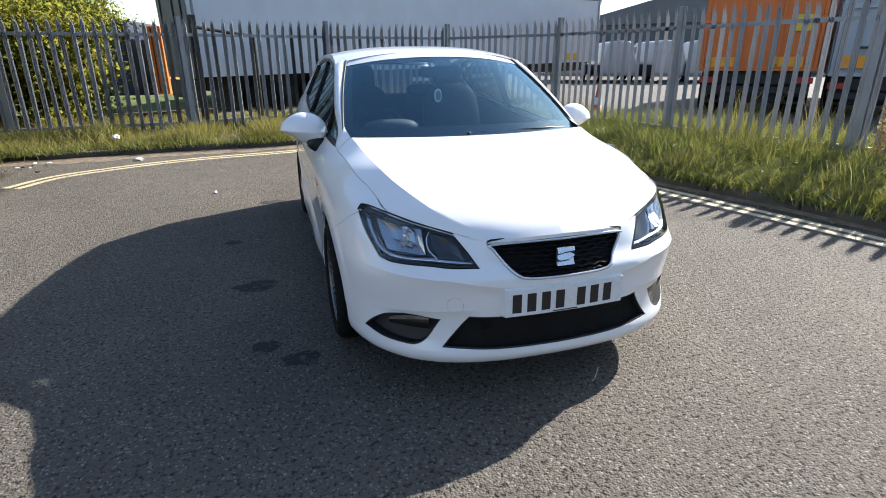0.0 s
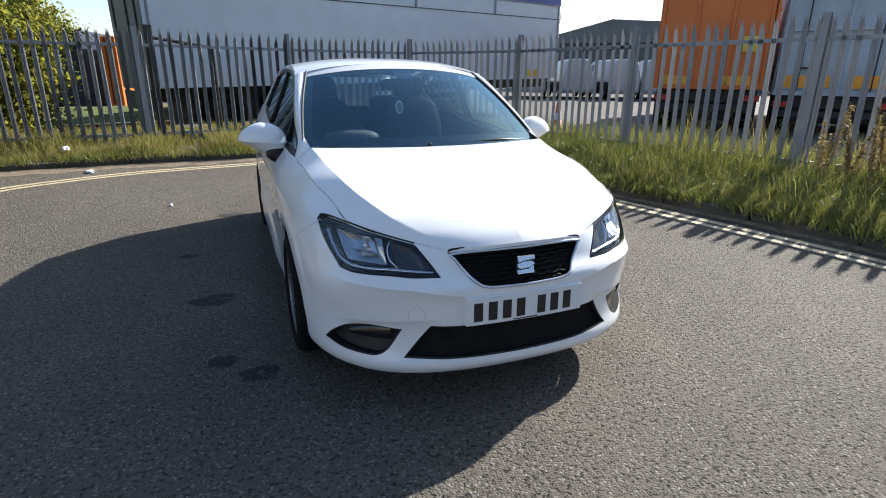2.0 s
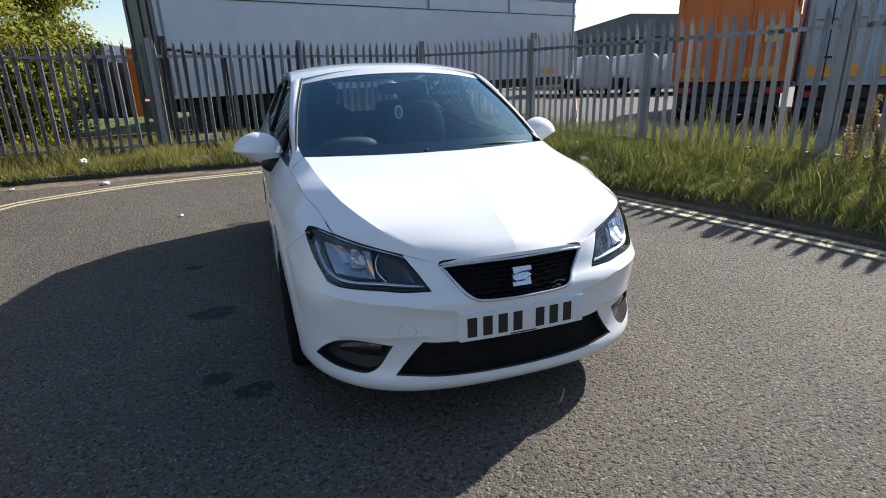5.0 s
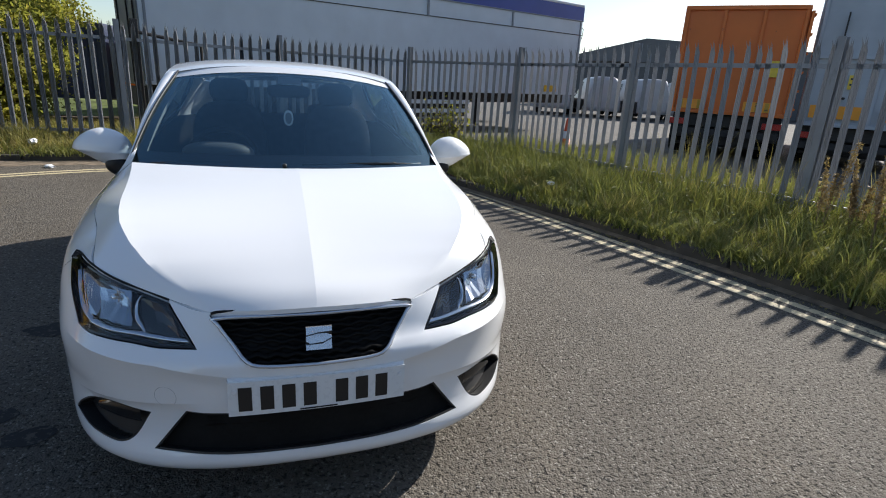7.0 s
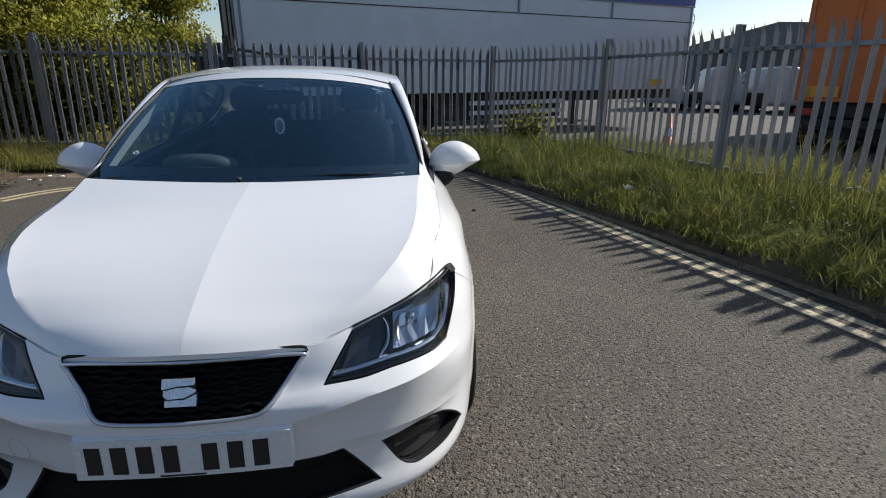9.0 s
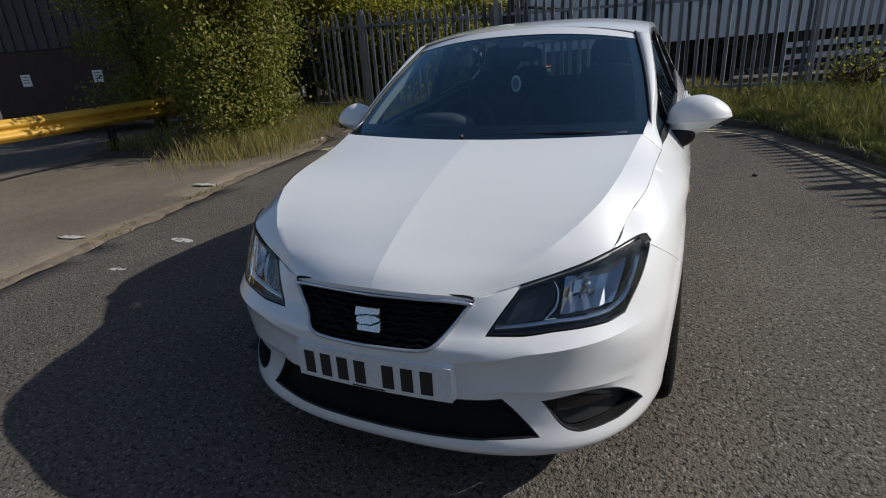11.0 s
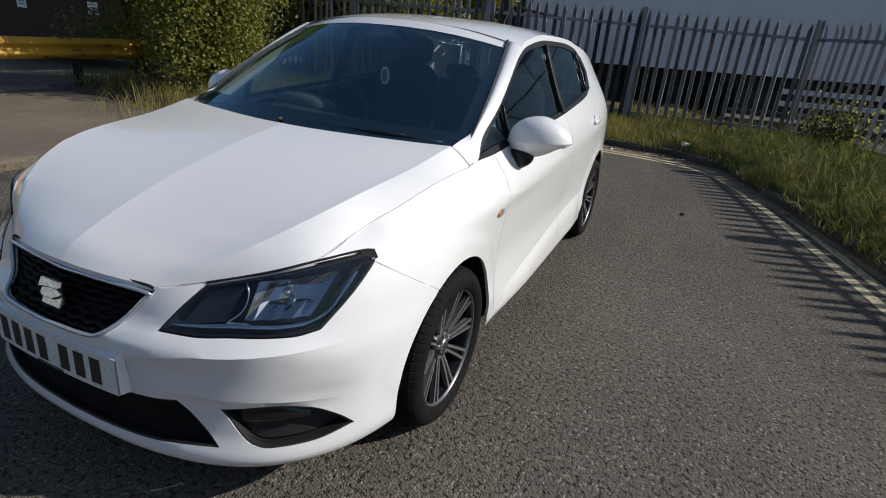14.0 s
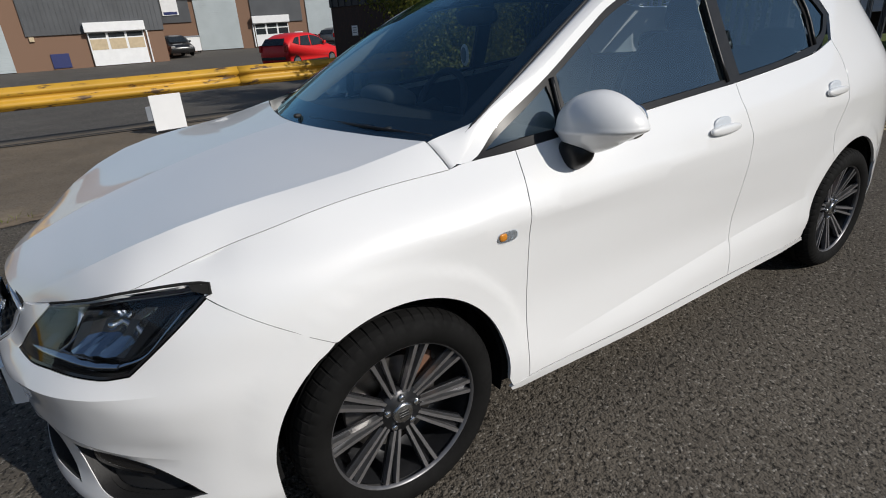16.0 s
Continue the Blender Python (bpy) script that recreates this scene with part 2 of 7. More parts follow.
M_RAILY = worn_paint("yellow_rail_paint", (0.60, 0.34, 0.035), (0.10, 0.06, 0.035), 0.565, 4.5, 0.5, (1, 0.5, 2.0))
M_STEELD = plain("dark_steel", (0.035, 0.033, 0.032), 0.6, 0.3, vary=0.3, scale=8)
M_TRAILW = plain("trailer_side_white", (0.55, 0.59, 0.64), 0.4, vary=0.06, scale=1.2)
# lorry white with the shade on its near face greyed in
M_LORRY_SHADED = plain("lorry_white_shaded", (0.38, 0.42, 0.47), 0.45, vary=0.10, scale=1.5)
M_TRAILG = plain("trailer_grey", (0.20, 0.22, 0.25), 0.5, vary=0.1, scale=2)
M_BLUE = plain("blue_band", (0.025, 0.05, 0.28), 0.45, vary=0.1, scale=2)
M_BLUED = plain("dark_blue_container", (0.02, 0.03, 0.07), 0.5, vary=0.15, scale=2)
M_ORANGE = worn_paint("orange_truck_paint", (0.72, 0.165, 0.018), (0.30, 0.07, 0.02), 0.66, 3.0, 0.45)
M_REDC = plain("red_car_paint", (0.66, 0.012, 0.015), 0.5, vary=0.03, coat=0.2)
M_GREYC = plain("grey_car_paint", (0.22, 0.23, 0.245), 0.3, 0.5, vary=0.05, coat=1.0)
M_BLUEC = plain("blue_car_paint", (0.03, 0.10, 0.35), 0.3, vary=0.05, coat=1.0)
M_BLACKC = plain("black_car_paint", (0.012, 0.012, 0.013), 0.25, vary=0.05, coat=1.0)
M_VANW = plain("van_white", (0.36, 0.37, 0.39), 0.35, vary=0.05)
M_SHED = plain("shed_cladding", (0.085, 0.09, 0.095), 0.6, vary=0.12, scale=1.0)
M_SHEDR = plain("shed_roof", (0.13, 0.135, 0.14), 0.7, vary=0.15, scale=0.7)
M_BRICK = brick_wall("orange_brick", (0.36, 0.120, 0.05), (0.29, 0.085, 0.036), (0.20, 0.12, 0.08))
# workshop brick, its colour deepened for the shade it stands in
M_BRICK_SHADE = brick_wall("shaded_dark_brick", (0.060, 0.030, 0.022), (0.045, 0.024, 0.018), (0.035, 0.026, 0.022))
M_CLAD = plain("grey_cladding", (0.075, 0.08, 0.088), 0.55, vary=0.15, scale=0.8)
M_ROLLER = plain("roller_door_paint", (0.42, 0.47, 0.49), 0.5, vary=0.05, scale=1.0)
M_WHITE = plain("white_board", (0.78, 0.79, 0.80), 0.5, vary=0.04, scale=3)
M_CREAM = plain("cream_blind", (0.52, 0.42, 0.28), 0.8, vary=0.1)
M_DGLASS = plain("far_window", (0.02, 0.025, 0.03), 0.25, vary=0.1)
M_SIGNB = plain("sign_blue", (0.02, 0.03, 0.12), 0.5, vary=0.05)
M_BARK = plain("bark", (0.07, 0.05, 0.035), 0.9, vary=0.35, scale=12, bump=0.8)
M_LEAF = leafy("bush_leaves", (0.055, 0.090, 0.018), (0.125, 0.155, 0.032), (0.30, 0.27, 0.065), 0.46, 0.5)
M_LEAF2 = leafy("tree_leaves", (0.11, 0.155, 0.028), (0.22, 0.25, 0.045), (0.46, 0.39, 0.08), 0.66, 0.55)
M_GRASS = leafy("verge_grass", (0.046, 0.076, 0.018), (0.120, 0.158, 0.040), (0.31, 0.30, 0.115), 0.42)
M_LUSH = leafy("kerbside_grass", (0.072, 0.110, 0.030), (0.155, 0.200, 0.060), (0.36, 0.35, 0.15), 0.42)
M_DRY = leafy("dry_grass", (0.28, 0.22, 0.085), (0.38, 0.30, 0.13), (0.20, 0.19, 0.06), 0.4)
M_CONE = plain("cone_orange", (0.70, 0.10, 0.03), 0.5, vary=0.1)
M_STRAW = plain("dead_stalk", (0.24, 0.17, 0.10), 0.9, vary=0.3)


# ---------------------------------------------------------------- mesh helpers
def part(name, bm, material, parent=None, label="", smooth=False, loc=None):
    """Links a bmesh as one mesh object, under parent when there is one."""
    me = bpy.data.meshes.new(name)
    if smooth:
        for f in bm.faces:
            f.smooth = True
    bm.to_mesh(me)
    bm.free()
    me.materials.append(material)
    ob = new(name, me)
    if parent is not None:
        ob.parent = parent
    if loc is not None:
        ob.location = loc
    if label:
        tagged(ob, label)
    return ob


def thing(name, label, category, at=(0, 0, 0), rz=0.0, group="", kind=""):
    ob = new(name)
    ob.empty_display_size = 0.1
    ob.matrix_world = pose(*at, 0, 0, rz)
    return tagged(ob, label, category, group, kind)


def add_box(bm, lo, hi, bevel=0.0):
    x0, y0, z0 = lo
    x1, y1, z1 = hi
    vs = [bm.verts.new(p) for p in ((x0, y0, z0), (x1, y0, z0), (x1, y1, z0), (x0, y1, z0), (x0, y0, z1), (x1, y0, z1), (x1, y1, z1), (x0, y1, z1))]
    fs = [bm.faces.new([vs[i] for i in q]) for q in ((0, 3, 2, 1), (4, 5, 6, 7), (0, 1, 5, 4), (1, 2, 6, 5), (2, 3, 7, 6), (3, 0, 4, 7))]
    if bevel:
        es = list({e for f in fs for e in f.edges})
        bmesh.ops.bevel(bm, geom=es, offset=bevel, segments=2, affect='EDGES', profile=0.5)
    return vs


def box(lo, hi, bevel=0.0):
    bm = bmesh.new()
    add_box(bm, lo, hi, bevel)
    return bm


def add_tube(bm, pts, radius, seg=8, radius_end=None, cap=True):
    """A round bar through points."""
    pts = [Vector(p) for p in pts]
    rings = []
    for i, p in enumerate(pts):
        d = (pts[min(i + 1, len(pts) - 1)] - pts[max(i - 1, 0)]).normalized()
        side = d.orthogonal().normalized() if abs(d.z) > 0.9 else d.cross(Vector((0, 0, 1))).normalized()
        up = side.cross(d)
        r = radius if radius_end is None else radius + (radius_end - radius) * i / (len(pts) - 1)
        rings.append([bm.verts.new(p + r * (math.cos(a) * side + math.sin(a) * up)) for a in (2 * math.pi * k / seg for k in range(seg))])
    for a, b in zip(rings, rings[1:]):
        for k in range(seg):
            bm.faces.new((a[k], a[(k + 1) % seg], b[(k + 1) % seg], b[k]))
    if cap:
        bm.faces.new(list(reversed(rings[0])))
        bm.faces.new(rings[-1])
    return rings


def add_prism(bm, outline, way):
    """A flat outline of 3D points pushed along a way, closed at both ends."""
    a = [bm.verts.new(p) for p in outline]
    b = [bm.verts.new(Vector(p) + Vector(way)) for p in outline]
    n = len(a)
    bm.faces.new(a)
    bm.faces.new(list(reversed(b)))
    for i in range(n):
        bm.faces.new((a[i], b[i], b[(i + 1) % n], a[(i + 1) % n]))


def prism(outline, way):
    bm = bmesh.new()
    add_prism(bm, outline, way)
    bmesh.ops.recalc_face_normals(bm, faces=bm.faces)
    return bm


def add_grid(bm, pts):
    """Quads over a rows x columns x 3 array."""
    vs = [[bm.verts.new(p) for p in row] for row in pts]
    for r0, r1 in zip(vs, vs[1:]):
        for k in range(len(r0) - 1):
            bm.faces.new((r0[k], r0[k + 1], r1[k + 1], r1[k]))
    return vs


def add_lathe(bm, profile, seg=48, axis_x=True):
    """Turns (radius, along) pairs about the x axis."""
    rings = []
    for r, a in profile:
        rings.append([bm.verts.new((a, r * math.cos(q), r * math.sin(q))) for q in (2 * math.pi * k / seg for k in range(seg))])
    for r0, r1 in zip(rings, rings[1:]):
        for k in range(seg):
            bm.faces.new((r0[k], r0[(k + 1) % seg], r1[(k + 1) % seg], r1[k]))
    return rings


def pchip(x, y, q):
    """Monotone cubic through (x, y), at q."""
    x, y, q = np.asarray(x, float), np.asarray(y, float), np.asarray(q, float)
    h, d = np.diff(x), np.diff(y) / np.diff(x)
    m = np.zeros_like(y)
    m[0], m[-1] = d[0], d[-1]
    for i in range(1, len(x) - 1):
        if d[i - 1] * d[i] > 0:
            w1, w2 = 2 * h[i] + h[i - 1], h[i] + 2 * h[i - 1]
            m[i] = (w1 + w2) / (w1 / d[i - 1] + w2 / d[i])
    k = np.clip(np.searchsorted(x, q) - 1, 0, len(x) - 2)
    s = np.clip((q - x[k]) / h[k], 0, 1)
    return ((1 + 2 * s) * (1 - s) ** 2 * y[k] + s * (1 - s) ** 2 * h[k] * m[k] + s * s * (3 - 2 * s) * y[k + 1] + s * s * (s - 1) * h[k] * m[k + 1])


def spline(pts, n):
    """n points along a smooth curve through pts, even in length."""
    p = np.asarray(pts, float)
    s = np.r_[0, np.cumsum(np.linalg.norm(np.diff(p, axis=0), axis=1))]
    fine = np.linspace(0, s[-1], 40 * len(p))
    q = np.stack([pchip(s, p[:, k], fine) for k in range(p.shape[1])], 1)
    c = np.r_[0, np.cumsum(np.linalg.norm(np.diff(q, axis=0), axis=1))]
    e = np.linspace(0, c[-1], n)
    return np.stack([np.interp(e, c, q[:, k]) for k in range(p.shape[1])], 1)


def inside(poly, p):
    """Which of the points p lie in the polygon."""
    a, b = np.asarray(poly), np.roll(np.asarray(poly), -1, axis=0)
    hit = np.zeros(len(p), bool)
    for (x0, y0), (x1, y1) in zip(a, b):
        if y0 != y1:
            hit ^= ((y0 > p[:, 1]) != (y1 > p[:, 1])) & (p[:, 0] < (x1 - x0) * (p[:, 1] - y0) / (y1 - y0) + x0)
    return hit

# ---------------------------------------------------------------- plan of the place
KERB = [(4.6, -9.0), (4.3, -6.0), (4.0, -2.5), (3.72, -0.2), (3.57, 0.6), (3.38, 1.45), (3.0, 2.75), (2.6, 4.0), (2.2, 5.2), (1.98, 6.0), (1.72, 6.5),
        (1.25, 6.75), (0.3, 6.8), (-1.5, 6.72), (-2.5, 6.7), (-3.4, 6.6), (-4.9, 6.45)]
LEFT_EDGE = [(-4.9, 6.45), (-4.2, 4.4), (-4.05, 3.2), (-3.9, 2.5), (-3.76, 1.8), (-3.62, 1.0), (-3.5, 0.4), (-3.38, -0.47), (-3.2, -9.0)]
POSTS = [(-7.55, 8.0), (-4.95, 7.72), (-2.32, 7.98), (0.18, 8.80), (2.75, 9.26), (4.22, 7.02), (4.82, 4.52), (5.52, 2.1), (6.15, -0.45), (6.95, -3.2), (7.4, -5.8)]
LINE = [(4.05, -6.0), (3.75, -2.5), (3.42, -0.6), (3.24, 0.3), (3.1, 0.85), (2.9, 1.75), (2.52, 3.4), (2.1, 4.9), (1.86, 5.6), (1.6, 6.0), (1.2, 6.2), (0.5, 6.29),
        (-0.2, 6.26), (-0.9, 6.1), (-2.1, 5.87), (-3.1, 5.43), (-3.6, 5.06), (-3.85, 4.55)]


def offset_line(pts, d):
    """A line beside another, d to its left."""
    p = np.asarray(pts, float)
    g = np.gradient(p, axis=0)
    g /= np.linalg.norm(g, axis=1)[:, None]
    return p + d * np.stack([-g[:, 1], g[:, 0]], 1)


def rise(x, y):
    """Height of the open ground: level round the car, a little lower beyond the barrier, climbing again towards the far units."""
    dip = -0.33 * min(1.0, max(0.0, (-x - 8.5) / 5.0))
    return dip + 0.15 * min(1.0, max(0.0, (-x - 28.0) / 12.0)) + 0.30 * min(1.0, max(0.0, (-x - 41.5) / 7.0))


def sheet(name, lo, hi, step, height, material, kind_label, category):
    bm = bmesh.new()
    xs, ys = np.arange(lo[0], hi[0] + 1e-6, step), np.arange(lo[1], hi[1] + 1e-6, step)
    add_grid(bm, [[(x, y, height(x, y)) for x in xs] for y in ys])
    return tagged(part(name, bm, material, smooth=True), kind_label, category, kind="structure")


def flat_region(name, outline, height, material, step, label, category, depth=0.0):
    """A sheet over a plan outline, its heights from a function, with a skirt of the given depth."""
    from mathutils.geometry import delaunay_2d_cdt
    ring = np.asarray(outline, float)
    xs = np.arange(ring[:, 0].min(), ring[:, 0].max(), step)
    ys = np.arange(ring[:, 1].min(), ring[:, 1].max(), step)
    g = np.stack(np.meshgrid(xs, ys), -1).reshape(-1, 2)
    g = g[inside(ring, g)]
    n = len(ring)
    pts = [Vector(p) for p in ring] + [Vector(p) for p in g]
    v, _, f, _, _, _ = delaunay_2d_cdt(pts, [(i, (i + 1) % n) for i in range(n)], [], 0, 1e-5)
    mid = np.array([[sum(v[i].x for i in t) / 3, sum(v[i].y for i in t) / 3] for t in f])
    keep = inside(ring, mid)
    bm = bmesh.new()
    vs = [bm.verts.new((p.x, p.y, height(p.x, p.y))) for p in v]
    for t, k in zip(f, keep):
        if k:
            bm.faces.new([vs[i] for i in t])
    bmesh.ops.recalc_face_normals(bm, faces=bm.faces)
    if sum(fc.normal.z for fc in bm.faces) < 0:
        bmesh.ops.reverse_faces(bm, faces=bm.faces)
    bmesh.ops.delete(bm, geom=[w for w in bm.verts if not w.link_faces], context='VERTS')
    if depth:
        edge = [e for e in bm.edges if e.is_boundary]
        r = bmesh.ops.extrude_edge_only(bm, edges=edge)
        for w in r["geom"]:
            if isinstance(w, bmesh.types.BMVert):
                w.co.z -= depth
    return tagged(part(name, bm, material, smooth=True), label, category, kind="structure")


def bumps(x, y, size, amount):
    return amount * noise.noise(Vector((x / size, y / size, 3.1)))


kerb_line = spline(KERB, 120)
left_line = spline(LEFT_EDGE, 40)
fence_line = np.array(POSTS)
# the big ground out to the horizon, just under all else
bm = bmesh.new()
gx = [-900, -300, -120, -60, -48.5, -45, -41.5, -40, -36, -32, -30, -28, -26, -24, -20, -16, -13.5, -11, -8.5, -4, 0, 5, 9, 14, 20, 30, 50, 120, 300, 900]
gy = [-900, -300, -100, -40, -20, -10, -5, 0, 5, 8, 11, 14, 20, 30, 45, 70, 120, 300, 900]
add_grid(bm, [[(x, y, -0.03 + (rise(x, y) if x > -60 else rise(-60, y))) for x in gx] for y in gy])
tagged(part("ground", bm, M_YARD, smooth=True), "pale worn concrete ground of the industrial yards", "ground", kind="structure")
road = flat_region("road", [tuple(p) for p in kerb_line] + [tuple(p) for p in left_line[1:]], lambda x, y: bumps(x, y, 1.7, 0.006), M_ROAD, 0.35,
                   "grey coarse asphalt road ending in a dead end", "road", 0.05)
apron_out = [tuple(p) for p in left_line] + [(-3.2, -12.0), (-8.4, -12.0), (-8.4, 9.5), (-4.9, 9.5)]
flat_region("pavement", apron_out, lambda x, y: 0.004 + bumps(x, y, 1.1, 0.012), M_APRON, 0.5, "dusty brown old tarmac forecourt beside the road", "pavement", 0.05)
# verge between kerb and fence
back = offset_line(kerb_line, -0.14)
outer = [(-4.9, 6.45), (-9.0, 7.2), (-10.5, 14.0), (-8.0, 13.6), (-2.3, 9.9), (0.2, 10.3), (3.3, 10.3), (5.2, 7.6), (6.1, 4.8), (6.8, 2.2), (7.6, -0.6), (8.6, -9.0)]
verge_ring = [tuple(p) for p in back] + outer[1:]


def verge_h(x, y):
    d = np.min(np.hypot(kerb_line[:, 0] - x, kerb_line[:, 1] - y))
    return 0.10 + 0.05 * min(1.0, d / 1.2) + bumps(x, y, 0.6, 0.035) * min(1.0, d / 0.5)


flat_region("verge", verge_ring, verge_h, M_SOIL, 0.22, "rough earth verge under long grass", "ground", 0.12)

# kerb stones, one by one
kerb = thing("kerb", "weathered grey concrete kerb along the verge, darkened for soil and shade", "kerb", kind="structure")
kl = np.r_[0, np.cumsum(np.linalg.norm(np.diff(kerb_line, axis=0), axis=1))]
stone_len, stone_n = 0.905, int(kl[-1] // 0.915)
stone = bmesh.new()
add_box(stone, (0.004, -0.125, -0.06), (stone_len, 0.0, 0.10), 0.018)
stone_me = bpy.data.meshes.new("kerb_stone")
stone.to_mesh(stone_me)
stone.free()
stone_me.materials.append(M_KERB)
for k in range(stone_n):
    a = np.array([np.interp(k * 0.915, kl, kerb_line[:, c]) for c in (0, 1)])
    b = np.array([np.interp((k + 1) * 0.915, kl, kerb_line[:, c]) for c in (0, 1)])
    ob = new("kerb_stone", stone_me)
    ob.parent = kerb
    ob.matrix_basis = pose(a[0], a[1], random.uniform(-0.008, 0.004), random.uniform(-1.5, 1.5), 0, math.degrees(math.atan2(b[1] - a[1], b[0] - a[0])))


# double yellow lines
def ribbon(pts, width, z):
    bm = bmesh.new()
    a, b = offset_line(pts, width / 2), offset_line(pts, -width / 2)
    add_grid(bm, [[(*q, z + bumps(*q, 1.7, 0.006)) for q in (p0, (p0 + p1) / 2, p1)] for p0, p1 in zip(a, b)])
    bmesh.ops.recalc_face_normals(bm, faces=bm.faces)
    return bm


fine = spline(LINE, 160)
for d in (0.0, -0.155):
    tagged(part("yellow_line", ribbon(offset_line(fine, d), 0.085, 0.0028), M_LINE), "faded cream-yellow painted no-parking line on the road", "road marking",
           "double yellow lines", "structure")
# dark strip painting the shaded drop at the forecourt edge, under the rail
seam = bmesh.new()
add_grid(seam, [[(x + bumps(0, y, 0.8, 0.05) - 7.62 + 0.02 * y, y, 0.028) for x in (-0.05, 0.0, 0.05)] for y in np.linspace(-12, 4.2, 60)])
tagged(part("trim", seam, M_STAIN_SHADE), "dark strip for the shaded drop along the forecourt edge", "seam", kind="structure")


def blot(x, y, a, b, turn, material=M_STAIN_SHADE, name="oil_stain", label="dark oil stain soaked into the asphalt", group="oil stains", z0=0.0026):
    bm = bmesh.new()
    n = 26
    ring = []
    for k in range(n):
        q = 2 * math.pi * k / n
        r = 1 + 0.28 * noise.noise(Vector((math.cos(q) * 1.6 + x, math.sin(q) * 1.6, y)))
        px, py = a * r * math.cos(q), b * r * math.sin(q)
        ring.append((x + px * math.cos(turn) - py * math.sin(turn), y + px * math.sin(turn) + py * math.cos(turn)))
    c = bm.verts.new((x, y, z0 + 0.0012 + bumps(x, y, 1.7, 0.006)))
    vs = [bm.verts.new((*p, z0 + bumps(*p, 1.7, 0.006))) for p in ring]
    for k in range(n):
        bm.faces.new((c, vs[k], vs[(k + 1) % n]))
    tagged(part(name, bm, material), label, "stain", group)


for s in ((-1.235, 0.785, 0.135, 0.085, 0.1), (-1.19, -0.04, 0.07, 0.055, 0.0), (-1.03, -0.21, 0.085, 0.06, 0.2), (-1.43, 1.75, 0.07, 0.05, 0.2), (-1.12, 3.0, 0.12, 0.06, 0.0), (-5.1, 1.6, 0.28, 0.12, 0.5)):
    blot(*s)
M_SPLASH = worn_paint("spilt_white_paint", (0.55, 0.54, 0.50), (0.13, 0.12, 0.10), 0.50, 30.0, 0.8)
for s in ((-2.85, 0.95, 0.13, 0.04, -0.1), (-2.83, 0.34, 0.07, 0.025, 0.2)):
    blot(*s, M_SPLASH, "paint_splash", "dried white paint splash on the tarmac", "paint splashes")
for s in ((-3.92, 0.75, 0.15, 0.04, 0.1), (-4.17, 2.5, 0.14, 0.05, 0.0)):
    blot(*s, M_SPLASH, "paint_splash", "dried white paint splash on the tarmac", "paint splashes", 0.02)


# ---------------------------------------------------------------- palisade fence
def pale_mesh():
    """A pressed steel pale of W section, its head cut to three points and leaning out."""
    bm = bmesh.new()
    cols = [(-0.035, 0.0), (-0.02, 0.012), (-0.008, 0.004), (0.0, 0.012), (0.008, 0.004), (0.02, 0.012), (0.035, 0.0)]
    rows = [(0.0, 1.0, 0.0), (1.72, 1.0, 0.0), (1.80, 0.95, -0.006), (1.85, 0.62, -0.02)]
    vs = []
    for z, w, out in rows:
        vs.append([bm.verts.new((x * w, -y + out, z)) for x, y in cols])
    for r0, r1 in zip(vs, vs[1:]):
        for k in range(6):
            bm.faces.new((r0[k], r0[k + 1], r1[k + 1], r1[k]))
    top = vs[-1]
    for i, j, x, z, out in ((0, 2, -0.026, 1.925, -0.055), (2, 4, 0.0, 1.965, -0.030), (4, 6, 0.026, 1.925, -0.055)):
        tip = bm.verts.new((x, out, z))
        bm.faces.new((top[i], top[i + 1], tip))
        bm.faces.new((top[i + 1], top[j], tip))
    bmesh.ops.solidify(bm, geom=bm.faces[:], thickness=0.003)
    me = bpy.data.meshes.new("pale")
    bm.to_mesh(me)
    bm.free()
    me.materials.append(M_GALV)
    return me


def post_bm(h):
    bm = bmesh.new()
    for x0, x1, y0, y1 in ((-0.038, 0.038, -0.045, -0.037), (-0.038, 0.038, 0.037, 0.045), (-0.004, 0.004, -0.037, 0.037)):
        add_box(bm, (x0, y0, 0), (x1, y1, h))
    return bm


PALE = pale_mesh()
rail_y = 0.02
for i, (p, q) in enumerate(zip(POSTS, POSTS[1:])):
    p, q = Vector(p), Vector(q)
    way = q - p
    length, turn = way.length, math.degrees(math.atan2(way.y, way.x))
    fence = thing("fence_panel", "galvanised grey steel palisade fence panel with spiked pales", "fence", (p.x, p.y, 0.10), turn, "palisade fence")
    part("post", post_bm(1.95), M_GALV, fence, loc=(0, 0.05, 0))
    for z in (0.22, 1.66):
        bm = bmesh.new()
        add_box(bm, (0.045, rail_y, z - 0.025), (length - 0.045, rail_y + 0.006, z + 0.025))
        add_box(bm, (0.045, rail_y + 0.006, z + 0.019), (length - 0.045, rail_y + 0.045, z + 0.025))
        part("rail", bm, M_GALV, fence)
    n = round(length / 0.151)
    for k in range(n):
        ob = new("pale", PALE)
        ob.parent = fence
        ob.matrix_basis = pose((k + 0.5) * length / n, 0.016, random.uniform(-0.03, 0.015), random.uniform(-0.6, 0.6), random.uniform(-0.7, 0.7), random.uniform(-3, 3))
# a braced steel gate end standing behind the corner of the fence
gate = thing("gate_frame", "dark steel gate frame with a sloping brace behind the fence", "gate", (-2.16, 8.42, 0.1), 14)
part("gate_post", box((-0.06, -0.06, 0), (0.06, 0.06, 2.0), 0.008), M_STEELD, gate)
bm = bmesh.new()
add_tube(bm, [(0.05, 0, 1.80), (1.02, 0, 1.66)], 0.028, 8)
part("brace", bm, M_STEELD, gate)
bm = bmesh.new()
